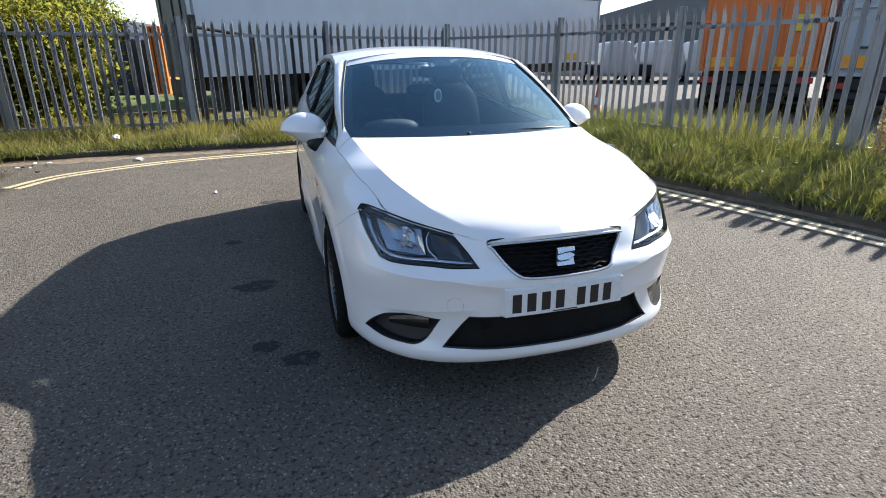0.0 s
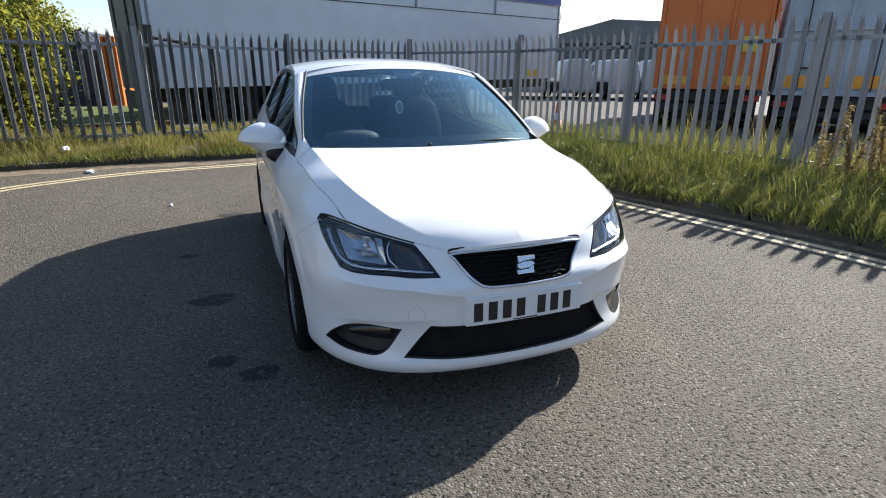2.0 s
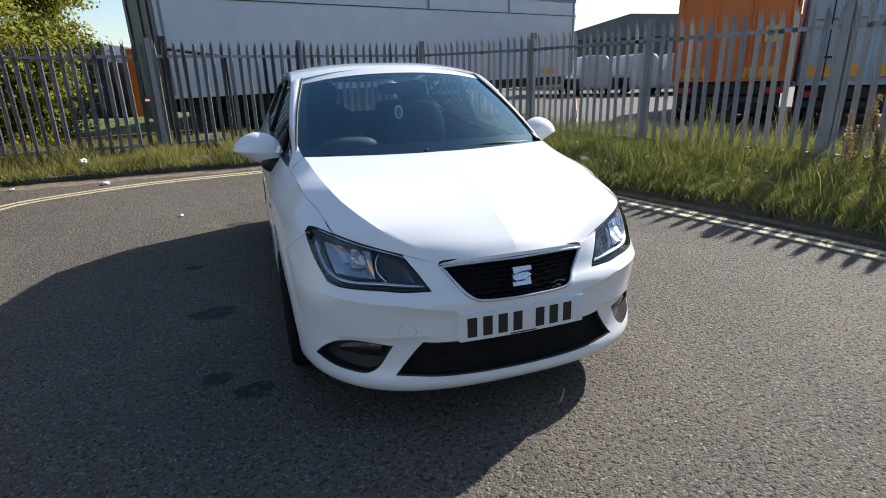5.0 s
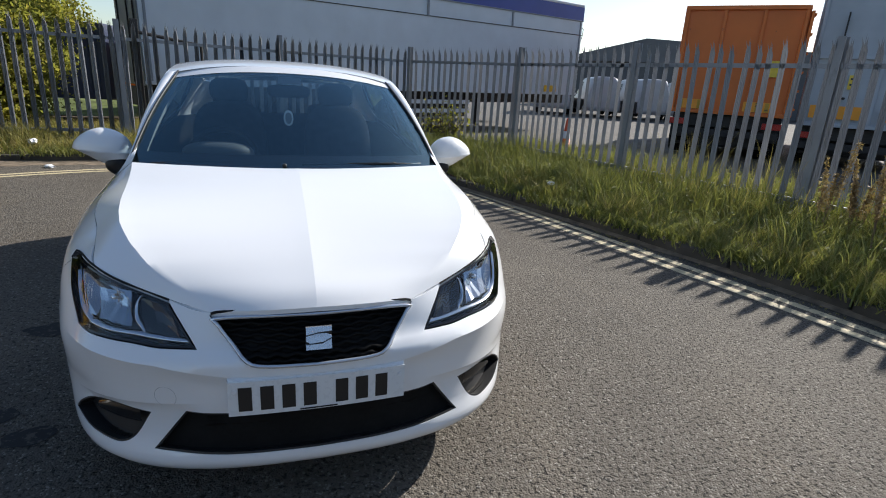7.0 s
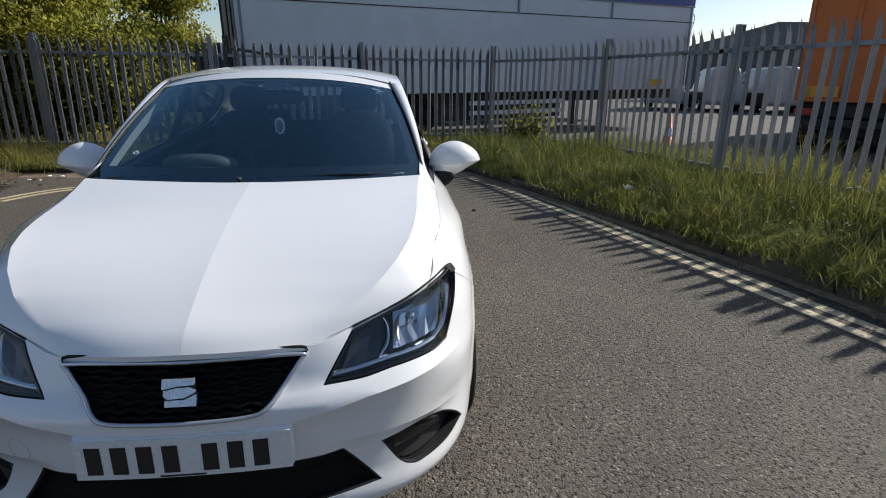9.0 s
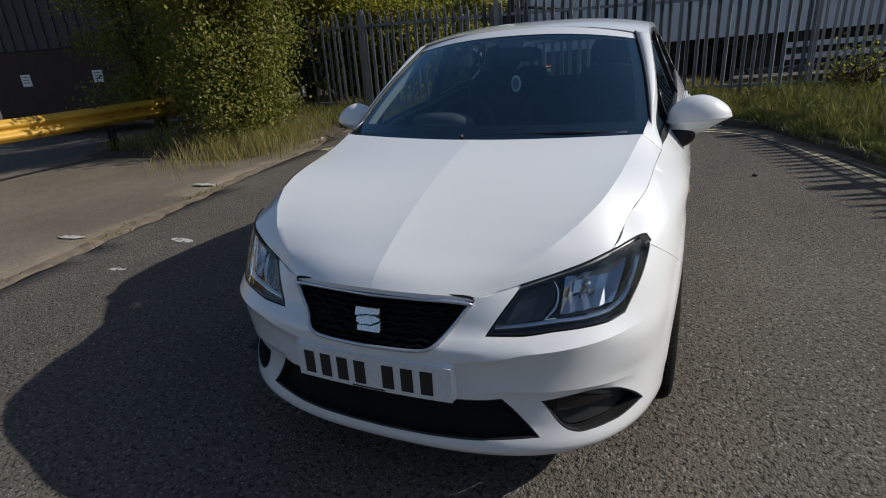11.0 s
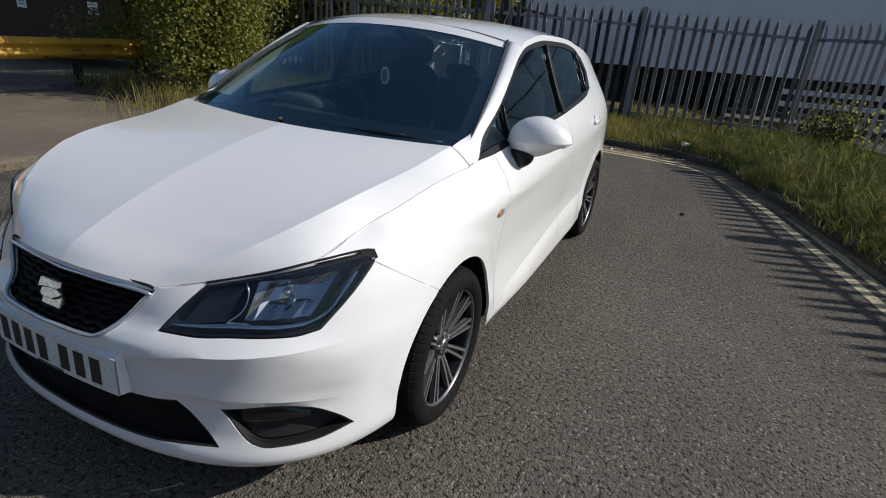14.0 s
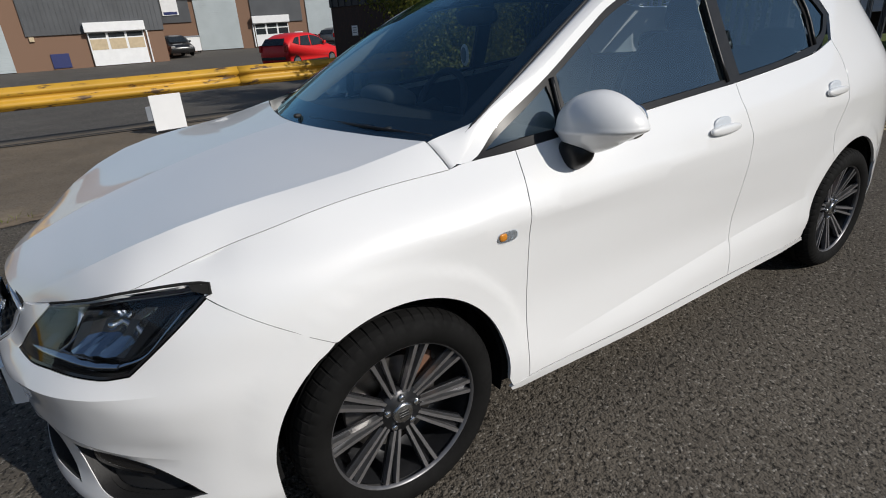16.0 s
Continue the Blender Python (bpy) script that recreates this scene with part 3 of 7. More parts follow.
add_tube(bm, [(1.02, 0, 1.69), (1.03, 0, 0.0)], 0.026, 8)
part("gate_stile", bm, M_STEELD, gate)


# ---------------------------------------------------------------- grass and weeds
def blades(name, spots, heights, lean, width, material, label, category="grass", base=None):
    """Many tapered, bent blades in one mesh: spots (n x 2), heights (n)."""
    n = len(spots)
    rng = np.random.default_rng(len(spots))
    a = rng.uniform(0, 2 * np.pi, n)
    side = np.stack([np.cos(a), np.sin(a), 0 * a], 1)
    bend = rng.uniform(0, 2 * np.pi, n)
    out = np.stack([np.cos(bend), np.sin(bend), 0 * a], 1) * (heights * lean * rng.uniform(0.2, 1.0, n))[:, None]
    z = np.array([base(x, y) for x, y in spots]) - 0.02
    root = np.c_[spots, z]
    up = np.array([0, 0, 1.0])
    w = (width * rng.uniform(0.6, 1.3, n))[:, None] * side
    mid = root + up * heights[:, None] * 0.55 + out * 0.35
    tip = root + up * heights[:, None] * rng.uniform(0.85, 1.0, n)[:, None] + out
    v = np.stack([root - w, root + w, mid - 0.8 * w, mid + 0.8 * w, tip], 1).reshape(-1, 3)
    f = []
    for i in range(n):
        k = 5 * i
        f += [(k, k + 1, k + 3, k + 2), (k + 2, k + 3, k + 4)]
    me = bpy.data.meshes.new(name)
    me.from_pydata(v.tolist(), [], f)
    me.materials.append(material)
    return tagged(new(name, me), label, category, kind="stuff")


rng = np.random.default_rng(7)


def verge_spots(n, lo, hi, near=0.13, far=9.0):
    """Random spots on the verge, more of them where tufts stand."""
    got = []
    ring = np.array(verge_ring)
    while sum(map(len, got)) < n:
        p = rng.uniform(lo, hi, (6000, 2))
        p = p[inside(ring, p)]
        d = np.min(np.hypot(p[:, None, 0] - kerb_line[None, ::3, 0], p[:, None, 1] - kerb_line[None, ::3, 1]), axis=1)
        tuft = np.array([noise.noise(Vector((x * 2.3, y * 2.3, 0.5))) for x, y in p])
        ok = (d > near) & (d < far) & (rng.uniform(-0.75, 0.35, len(p)) < tuft)
        got.append(p[ok])
    return np.concatenate(got)[:n]


def tall(p, lo, hi, size=0.7):
    t = np.array([noise.noise(Vector((x / size, y / size, 9.0))) for x, y in p])
    return (lo + (hi - lo) * np.clip(0.5 + 0.9 * t, 0, 1)) * rng.uniform(0.6, 1.15, len(p))


p = verge_spots(120000, (1.6, -4.5), (7.6, 8.5), 0.02)
blades("grass", p, tall(p, 0.07, 0.27), 1.0, 0.0034, M_GRASS, "rank green verge grass in uneven tufts", base=verge_h)
p = verge_spots(52000, (1.6, -4.5), (5.6, 8.0), 0.05, 0.62)
blades("grass", p, tall(p, 0.05, 0.17, 0.4), 1.2, 0.0032, M_LUSH, "short bright green grass along the kerb", base=verge_h)
p = verge_spots(30000, (1.8, -4.5), (7.6, 8.5), 0.35)
blades("grass", p, tall(p, 0.12, 0.46, 0.35), 0.9, 0.0042, M_LUSH, "fresh green clumps standing over the verge", base=verge_h)
e = rng.integers(8, 119, 15000)
p = offset_line(kerb_line, -0.06)[e] + rng.normal(0, 0.055, (15000, 2))
tuft = np.array([noise.noise(Vector((x * 1.7, y * 1.7, 4.5))) for x, y in p])
p = p[rng.uniform(-0.6, 0.3, len(p)) < tuft]
blades("grass", p, rng.uniform(0.05, 0.19, len(p)), 1.3, 0.0055, M_GRASS, "grass creeping over the kerb", base=lambda x, y: 0.095)
p = verge_spots(20000, (2.0, -4.5), (7.6, 8.5), 0.6)
blades("grass", p, tall(p, 0.16, 0.55), 0.8, 0.0042, M_GRASS, "tall green grass and weeds against the fence", base=verge_h)
p = verge_spots(12000, (3.6, -9.0), (8.6, -4.4), 0.05)
blades("grass", p, tall(p, 0.10, 0.36), 1.0, 0.006, M_GRASS, "rough verge grass farther along the road", base=verge_h)
p = verge_spots(20000, (1.8, -4.5), (7.6, 8.5), 0.05)
blades("grass", p, tall(p, 0.08, 0.34), 1.1, 0.0045, M_DRY, "dry straw among the green verge grass", base=verge_h)
p = verge_spots(1500, (4.2, -3.0), (7.6, 4.2), 1.1)
blades("grass", p, tall(p, 0.35, 0.95), 0.4, 0.003, M_DRY, "tall dry seed stalks against the fence", base=verge_h)
p = verge_spots(20000, (-7.0, 6.3), (1.6, 10.0), 0.05)
blades("grass", p, tall(p, 0.12, 0.40), 0.9, 0.0045, M_DRY, "straw-coloured dry grass on the end verge", base=verge_h)
p = verge_spots(18000, (-7.0, 6.3), (2.9, 10.0), 0.1)
blades("grass", p, tall(p, 0.10, 0.36), 0.8, 0.0045, M_GRASS, "green grass among the dry tufts", base=verge_h)
# thin weeds along the forecourt edge
s = rng.uniform(0, 1, 3600)
q = np.stack([np.interp(s, np.linspace(0, 1, 40), left_line[:, c]) for c in (0, 1)], 1)
tuft = np.array([noise.noise(Vector((0, y * 1.6, 2.0))) for _, y in q])
q = q[tuft > 0.02] + rng.normal(0, 0.06, (int((tuft > 0.02).sum()), 2)) - [0.05, 0]
blades("grass", q, rng.uniform(0.02, 0.07, len(q)), 1.2, 0.005, M_GRASS, "short weeds in the joint of the forecourt edge", base=lambda x, y: 0.0)


def dirt_band(line, width, seed, label):
    """Blown dirt along an edge, its outline ragged."""
    bm = bmesh.new()
    rows = []
    for i, (x, y) in enumerate(line):
        w = width * (0.55 + 0.9 * abs(noise.noise(Vector((seed, i * 0.21, 0))))) 
        v = width * (0.35 + 0.9 * abs(noise.noise(Vector((seed + 5, i * 0.27, 0)))))
        rows.append([(x - w, y, 0.007 + bumps(x, y, 1.1, 0.012)), (x, y, 0.009), (x + v, y, 0.003 + bumps(x, y, 1.7, 0.006))])
    add_grid(bm, rows)
    bmesh.ops.recalc_face_normals(bm, faces=bm.faces)
    return tagged(part("dirt", bm, M_DIRT, smooth=True), label, "dirt", kind="stuff")


def gutter_dirt(line, seed):
    """A thin drift of brown dust along the foot of the kerb, widest at the closed end."""
    bm = bmesh.new()
    g = np.gradient(line, axis=0)
    g /= np.linalg.norm(g, axis=1)[:, None]
    n = np.stack([-g[:, 1], g[:, 0]], 1)
    rows = []
    for i, (p, q) in enumerate(zip(line, n)):
        w = (0.10 + 0.30 * min(1.0, max(0.0, (p[1] - 4.5) / 1.5))) * (0.7 + 0.7 * abs(noise.noise(Vector((seed, i * 0.23, 0)))))
        z = bumps(*p, 1.7, 0.006)
        rows.append([(*(p + q * f * w), z + h) for f, h in ((-0.1, 0.02), (0.3, 0.012), (0.7, 0.007), (1.0, 0.003))])
    add_grid(bm, rows)
    bmesh.ops.recalc_face_normals(bm, faces=bm.faces)
    return tagged(part("dirt", bm, M_DIRT, smooth=True), "brown dust and grit lying in the gutter", "dirt", kind="stuff")


gutter_dirt(spline(KERB, 200)[40:], 2.0)
dirt_band(spline(LEFT_EDGE, 160), 0.13, 1.0, "brown dirt gathered along the forecourt edge")


def broad_weeds(name, spots, label):
    """Dock and bramble leaves low in the grass."""
    v, f = [], []
    for x, y in spots:
        z0 = verge_h(x, y)
        for _ in range(rng.integers(5, 10)):
            a, l, w = rng.uniform(0, 6.28), rng.uniform(0.04, 0.10), rng.uniform(0.009, 0.022)
            h = rng.uniform(0.03, 0.24)
            c, s_ = math.cos(a), math.sin(a)
            base = np.array([x + rng.normal(0, 0.05), y + rng.normal(0, 0.05), z0 + h])
            d, sd = np.array([c, s_, rng.uniform(-0.2, 0.6)]), np.array([-s_, c, 0.1])
            k = len(v)
            v += [base, base + 0.45 * l * d + w * sd, base + l * d - [0, 0, 0.02], base + 0.45 * l * d - w * sd]
            f += [(k, k + 1, k + 2), (k, k + 2, k + 3)]
    me = bpy.data.meshes.new(name)
    me.from_pydata([tuple(p) for p in v], [], f)
    me.materials.append(M_LUSH)
    return tagged(new(name, me), label, "weeds", kind="stuff")


def dock(x, y, h, seed):
    """A dead dock plant: a stiff stalk with dry seed heads."""
    r = np.random.default_rng(seed)
    root = thing("dock_plant", "dead dock plant with tan seed heads by the fence", "plant", (x, y, verge_h(x, y) - 0.02), 0, "dock plants")
    st = bmesh.new()
    v, f = [], []
    for k in range(5):
        a, l = r.uniform(0, 6.28), h * r.uniform(0.65, 1.0)
        top = np.array([0.16 * l * math.cos(a), 0.16 * l * math.sin(a), l])
        add_tube(st, [(0.02 * math.cos(a), 0.02 * math.sin(a), 0), tuple(top * 0.5 + r.normal(0, 0.012, 3)), tuple(top)], 0.005, 5, 0.002)
        for _ in range(170):
            u = r.uniform(0.45, 1.0)
            c = top * u + r.normal(0, 0.02, 3) * (1.35 - u)
            d, e = r.normal(0, 0.011, 3), r.normal(0, 0.011, 3)
            n = len(v)
            v += [c - d, c + e, c + d]
            f.append((n, n + 1, n + 2))
    part("stalk", st, M_STRAW, root)
    me = bpy.data.meshes.new("seed_head")
    me.from_pydata([tuple(q) for q in v], [], f)
    me.materials.append(M_SEED)
    new("seed_head", me).parent = root


for k in range(9):
    dock(4.75 + 0.32 * (k % 3) + rng.uniform(-0.1, 0.1), 0.35 + 0.42 * (k // 3) + rng.uniform(-0.15, 0.15), float(rng.uniform(0.75, 1.05)), 70 + k)
broad_weeds("weeds", verge_spots(900, (1.8, -4.0), (7.2, 8.3), 0.4), "broad-leaved green weeds among the grass")


# ---------------------------------------------------------------- shrubs and trees
def shrub(name, at, height, spread, leaves, material, label, category, seed, leaf=0.05, lean=(0, 0)):
    """Stems that fork and carry loose sprays of small leaves."""
    r = np.random.default_rng(seed)
    root = thing(name, label, category, (*at, 0.02))
    stems = bmesh.new()
    tips = []
    for k in range(9):
        a = 2 * math.pi * k / 9 + r.uniform(-0.3, 0.3)
        reach = spread * r.uniform(0.3, 0.95)
        pts = [np.array([0.1 * math.cos(a), 0.1 * math.sin(a), 0.0])]
        for j in range(1, 6):
            u = j / 5
            pts.append(np.array([reach * u ** 1.3 * math.cos(a) + lean[0] * u, reach * u ** 1.3 * math.sin(a) + lean[1] * u, height * u * (1 - 0.18 * u * reach / spread)]) + r.normal(0, 0.06, 3) * u)
        add_tube(stems, [tuple(p) for p in pts], 0.035 * height / 3.5, 6, 0.008)
        for j in range(1, 6):
            for _ in range(5):
                e = pts[j] + r.normal(0, 0.28, 3) * np.array([spread, spread, 0.9]) * 0.8
                if e[2] > 0.15:
                    add_tube(stems, [tuple(pts[j]), tuple((pts[j] + e) / 2 + r.normal(0, 0.05, 3)), tuple(e)], 0.010, 4, 0.003, cap=False)
                    tips.append(e)
    part("trunk", stems, M_BARK, root, smooth=True)
    tips = np.array(tips)
    c = tips[r.integers(0, len(tips), leaves)] + r.normal(0, 0.17, (leaves, 3)) * np.array([1, 1, 0.85])
    c = c[c[:, 2] > 0.12]
    n = len(c)
    d = r.normal(0, 1, (n, 3)) + [0, 0, -0.2]
    d /= np.linalg.norm(d, axis=1)[:, None]
    s = np.cross(d, r.normal(0, 1, (n, 3)))
    s /= np.linalg.norm(s, axis=1)[:, None]
    nn = np.cross(d, s)
    L = (leaf * r.uniform(0.6, 1.4, n))[:, None]
    v = np.stack([c, c + L * (0.5 * d + 0.36 * s) - 0.1 * L * nn, c + L * d, c + L * (0.5 * d - 0.36 * s) - 0.1 * L * nn], 1).reshape(-1, 3)
    f = [t for i in range(n) for t in ((4 * i, 4 * i + 1, 4 * i + 2), (4 * i, 4 * i + 2, 4 * i + 3))]
    me = bpy.data.meshes.new("crown")
    me.from_pydata(v.tolist(), [], f)
    me.materials.append(material)
    ob = new("crown", me)
    ob.parent = root
    return root


shrub("shrub", (-5.55, 4.95), 3.1, 1.35, 36000, M_LEAF, "green leafy shrub at the forecourt edge", "shrub", 3, 0.058)
shrub("shrub", (-6.9, 5.9), 4.1, 1.7, 36000, M_LEAF, "large dense shrub over the yellow rail", "shrub", 4, 0.055)
shrub("shrub", (-9.0, 6.2), 4.6, 1.9, 26000, M_LEAF, "dark tall shrub behind the yellow rail", "shrub", 5, 0.06)
shrub("tree", (-6.6, 11.6), 5.4, 2.3, 42000, M_LEAF2, "young yellow-green tree behind the fence", "tree", 6, 0.10)
shrub("tree", (-8.2, 10.4), 4.8, 2.0, 26000, M_LEAF2, "small yellow-green tree among the fence pales", "tree", 16, 0.09)
shrub("shrub", (-4.75, 9.5), 2.3, 1.0, 15000, M_LEAF2, "leafy yellow-green bush behind the fence", "shrub", 18, 0.085)
shrub("shrub", (-6.1, 9.3), 3.2, 1.2, 22000, M_LEAF2, "bright yellow-green bush close behind the fence", "shrub", 21, 0.085)
shrub("tree", (-9.6, 12.4), 6.2, 2.8, 26000, M_LEAF2, "tree with yellowing leaves behind the fence", "tree", 8, 0.10)
shrub("tree", (-6.8, 18.6), 7.0, 2.2, 44000, M_LEAF2, "tree with yellow-green leaves behind the yard corner", "tree", 27, 0.10)
shrub("shrub", (-4.9, 11.2), 2.2, 1.1, 9000, M_LEAF2, "ragged green bush behind the fence", "shrub", 9, 0.06)
shrub("shrub", (3.3, 8.3), 0.6, 0.5, 1300, M_LEAF2, "low bramble by the fence corner", "shrub", 10, 0.05)


# heaped soil and leaf litter, darkened for shrub shade, dry tufts round its edge
bm = bmesh.new()
rows = []
for y in np.linspace(3.7, 7.9, 34):
    row = []
    for x in np.linspace(-8.3, -4.55, 32):
        f = max(0.0, 1 - abs((x + 6.5) / 1.9) ** 3) * max(0.0, 1 - abs((y - 5.8) / 2.1) ** 3)
        row.append((x + bumps(y, 7, 0.5, 0.12), y + bumps(x, 3, 0.5, 0.12), -0.02 + 0.26 * f + bumps(x, y, 0.35, 0.10) * f))
    rows.append(row)
add_grid(bm, rows)
bmesh.ops.recalc_face_normals(bm, faces=bm.faces)
tagged(part("soil_heap", bm, plain("shaded_leaf_mould", (0.055, 0.040, 0.026), 0.95, vary=0.5, scale=9, bump=1.0, grain=45), smooth=True), "soil and leaf litter, darkened for shade, heaped under the shrubs", "soil", kind="stuff")
p = np.stack([rng.normal(-5.15, 0.35, 5200), rng.normal(4.55, 0.62, 5200)], 1)
p = p[np.array([noise.noise(Vector((x * 2.6, y * 2.6, 6.0))) for x, y in p]) > rng.uniform(-0.35, 0.35, len(p))]
blades("grass", p, rng.uniform(0.10, 0.46, len(p)), 0.7, 0.0032, M_DRY, "dry straw tufts at the foot of the shrubs", base=lambda x, y: 0.02)
p = np.stack([rng.uniform(-8.0, -4.7, 2600), rng.uniform(3.9, 7.4, 2600)], 1)
blades("undergrowth", p, rng.uniform(0.08, 0.34, len(p)), 0.9, 0.006, M_LEAF, "low dark undergrowth below the shrubs", "undergrowth", base=lambda x, y: 0.12)


# ---------------------------------------------------------------- yellow crash barrier
barrier = thing("crash_barrier", "yellow painted steel crash barrier with flaking rusty patches", "barrier", (-7.62, 0, 0))
prof = [(0.0, -0.155), (0.012, -0.15), (0.03, -0.12), (0.075, -0.095), (0.08, -0.06), (0.035, -0.03), (0.0, 0.0), (0.035, 0.03), (0.08, 0.06), (0.075, 0.095), (0.03, 0.12), (0.012, 0.15), (0.0, 0.155)]
for y0, y1, dx in ((-14.0, -4.9, 0.0), (-4.9, -1.54, 0.006), (-1.55, 1.84, 0.0), (1.82, 5.2, 0.008), (5.17, 9.0, 0.0)):
    bm = bmesh.new()
    add_grid(bm, [[(x + dx + bumps(y, 0, 0.7, 0.006), y, 0.62 + z + bumps(y, 4, 1.5, 0.012)) for x, z in prof] for y in np.linspace(y0, y1, 14)])
    bmesh.ops.recalc_face_normals(bm, faces=bm.faces)
    bmesh.ops.solidify(bm, geom=bm.faces[:], thickness=0.004)
    part("beam", bm, M_RAILY, barrier, smooth=True)
for y in (-10.5, -6.3, 4.10, 7.4):
    bm = bmesh.new()
    for a in ((-0.10, -0.05, 0, -0.09, 0.05, 0.78), (-0.02, -0.05, 0, -0.01, 0.05, 0.78), (-0.09, -0.004, 0, -0.02, 0.004, 0.78)):
        add_box(bm, a[:3], a[3:])
    part("post", bm, M_STEELD, barrier, "dark rusty steel post", loc=(-0.02, y, 0))
board = thing("white_board", "white rectangular board standing against the barrier", "board", (-6.95, 0.58, 0.03), 8)
part("panel", box((-0.008, -0.215, 0.0), (0.008, 0.215, 0.50), 0.004), M_WHITE, board)
part("foot", box((-0.03, -0.20, 0.0), (0.03, 0.20, 0.012), 0.004), M_STEELD, board)
part("flap", box((-0.02, -0.285, 0.16), (-0.008, -0.205, 0.36), 0.003), M_TRAILG, board, "smaller grey-white card")


# ---------------------------------------------------------------- litter and stones
def scrap(name, at, size, material, label, flat=0.3, seed=0, category="litter"):
    r = np.random.default_rng(seed)
    bm = bmesh.new()
    bmesh.ops.create_icosphere(bm, subdivisions=2, radius=1.0)
    for w in bm.verts:
        k = 1 + 0.35 * noise.noise(w.co * 1.7 + Vector((seed, 0, 0)))
        w.co = Vector((w.co.x * size * k, w.co.y * size * 0.7 * k, w.co.z * size * flat * k + size * flat * 0.8))
    ob = part(name, bm, material)
    ob.matrix_world = pose(*at, 0, 0, float(r.uniform(0, 360)))
    return tagged(ob, label, category, "litter")


scrap("stone", (1.50, 3.66, 0.0), 0.022, M_KERB, "small pale stone on the road", 0.7, 1, "stone")
scrap("stone", (-1.69, 3.58, 0.0), 0.028, M_WHITE, "small white stone on the road", 0.6, 2, "stone")
scrap("paper_scrap", (3.21, 3.59, 0.235), 0.065, M_WHITE, "crumpled white paper in the grass", 0.35, 3)
scrap("paper_scrap", (-2.9, 6.1, 0.0), 0.07, M_WHITE, "crumpled white wrapper by the kerb", 0.35, 4)
scrap("paper_scrap", (-3.35, 7.0, 0.2), 0.09, M_WHITE, "white carrier bag caught in the grass", 0.5, 5)
scrap("paper_scrap", (1.35, 6.92, 0.16), 0.09, M_WHITE, "torn white packaging on the verge edge", 0.3, 6)
for k in range(16):
    scrap("paper_scrap", (-4.35 + rng.normal(0, 0.22), 5.65 + rng.normal(0, 0.28), 0.02), float(rng.uniform(0.02, 0.05)), (M_WHITE, M_KERB, M_SOIL)[k % 3], "scrap of litter at the end of the kerb", 0.35, 20 + k)
for k in range(22):
    x = rng.uniform(0.2, 2.1)
    scrap("paper_scrap", (x, 6.62 + rng.normal(0, 0.05), 0.0), float(rng.uniform(0.012, 0.035)), (M_WHITE, M_SOIL, M_STRAW)[k % 3], "scrap of litter in the gutter", 0.4, 50 + k)
# dead leaves and grit gathered in the gutter
p = offset_line(kerb_line, 0.10)[rng.integers(45, 118, 900)] + rng.normal(0, 0.05, (900, 2))
blades("gutter_debris", p, rng.uniform(0.008, 0.02, len(p)), 3.0, 0.012, M_DRY, "brown leaf litter and grit in the gutter", "debris", base=lambda x, y: 0.014)

# ---------------------------------------------------------------- lorries in the yard
def road_wheel(bm, at, r, width, axis_x=False):
    """A plain lorry wheel: tyre with a dished hub, turning about y (or x)."""
    start = len(bm.verts)
    add_lathe(bm, [(0.0, 0.02), (0.25 * r, 0.02), (0.5 * r, -0.05), (0.6 * r, 0.0), (0.85 * r, 0.0), (0.97 * r, -0.03), (r, -0.07), (r, -width + 0.05), (0.9 * r, -width), (0.0, -width)], 24)
    bm.verts.ensure_lookup_table()
    turn = Matrix.Identity(3) if axis_x else Matrix.Rotation(radians(-90), 3, 'Z')
    for v in bm.verts[start:]:
        v.co = turn @ v.co + Vector(at)


def wheel_part(at, r, width, parent, axis_x=False, name="wheel"):
    bm = bmesh.new()
    road_wheel(bm, (0, 0, 0), r, width, axis_x)
    return part(name, bm, M_RUBBER, parent, "black lorry tyre", loc=at)


trailer = thing("lorry_trailer", "long white curtain-side lorry trailer with a blue top band", "lorry trailer", (-2.4, 10.34, -0.02), 20.8)
trailer.matrix_world = pose(-2.4, 10.34, -0.02, 0, -0.9, 20.8)
L, W = 13.6, 2.48
part("side_wall", box((0.02, 0, 1.08), (L - 0.02, 0.05, 3.42), 0.01), M_TRAILW, trailer, "pale white side wall")
part("far_wall", box((0.02, W - 0.05, 1.08), (L - 0.02, W, 3.42), 0.01), M_TRAILW, trailer)
part("roof", box((0.0, -0.01, 3.86), (L, W + 0.01, 3.95), 0.02), M_TRAILW, trailer)
part("top_band", box((6.3, -0.012, 3.44), (L, 0.05, 3.86), 0.006), M_BLUE, trailer, "deep blue top band")
part("top_band", box((0.0, -0.012, 3.44), (6.29, 0.05, 3.86), 0.006), M_TRAILG, trailer, "faded grey-blue top band")
part("end_wall", box((0.0, 0.05, 1.0), (0.05, W - 0.05, 3.86), 0.01), M_TRAILG, trailer, "dark grey end wall")
part("front_wall", box((L - 0.05, 0.05, 1.3), (L, W - 0.05, 3.86), 0.01), M_TRAILG, trailer)
part("gutter", box((0, -0.03, 3.415), (L, 0.0, 3.445), 0.004), M_TRAILG, trailer, "grey gutter strip")
part("curtain_rail", box((0, -0.018, 2.98), (L, 0.0, 3.0), 0.003), M_STEELD, trailer)
part("bottom_rave", box((0, -0.02, 1.03), (L, 0.04, 1.10), 0.006), M_TRAILW, trailer)
for x in (0.10, 13.45):
    part("side_post", box((x, -0.022, 1.1), (x + 0.05, 0.0, 3.42), 0.004), M_TRAILG, trailer)
for x in (0.0, 0.34, 0.9):
    part("lock_bar", box((-0.03, 0.3 + x * 1.9, 1.05), (0.0, 0.34 + x * 1.9, 3.8), 0.006), M_STEELD, trailer)
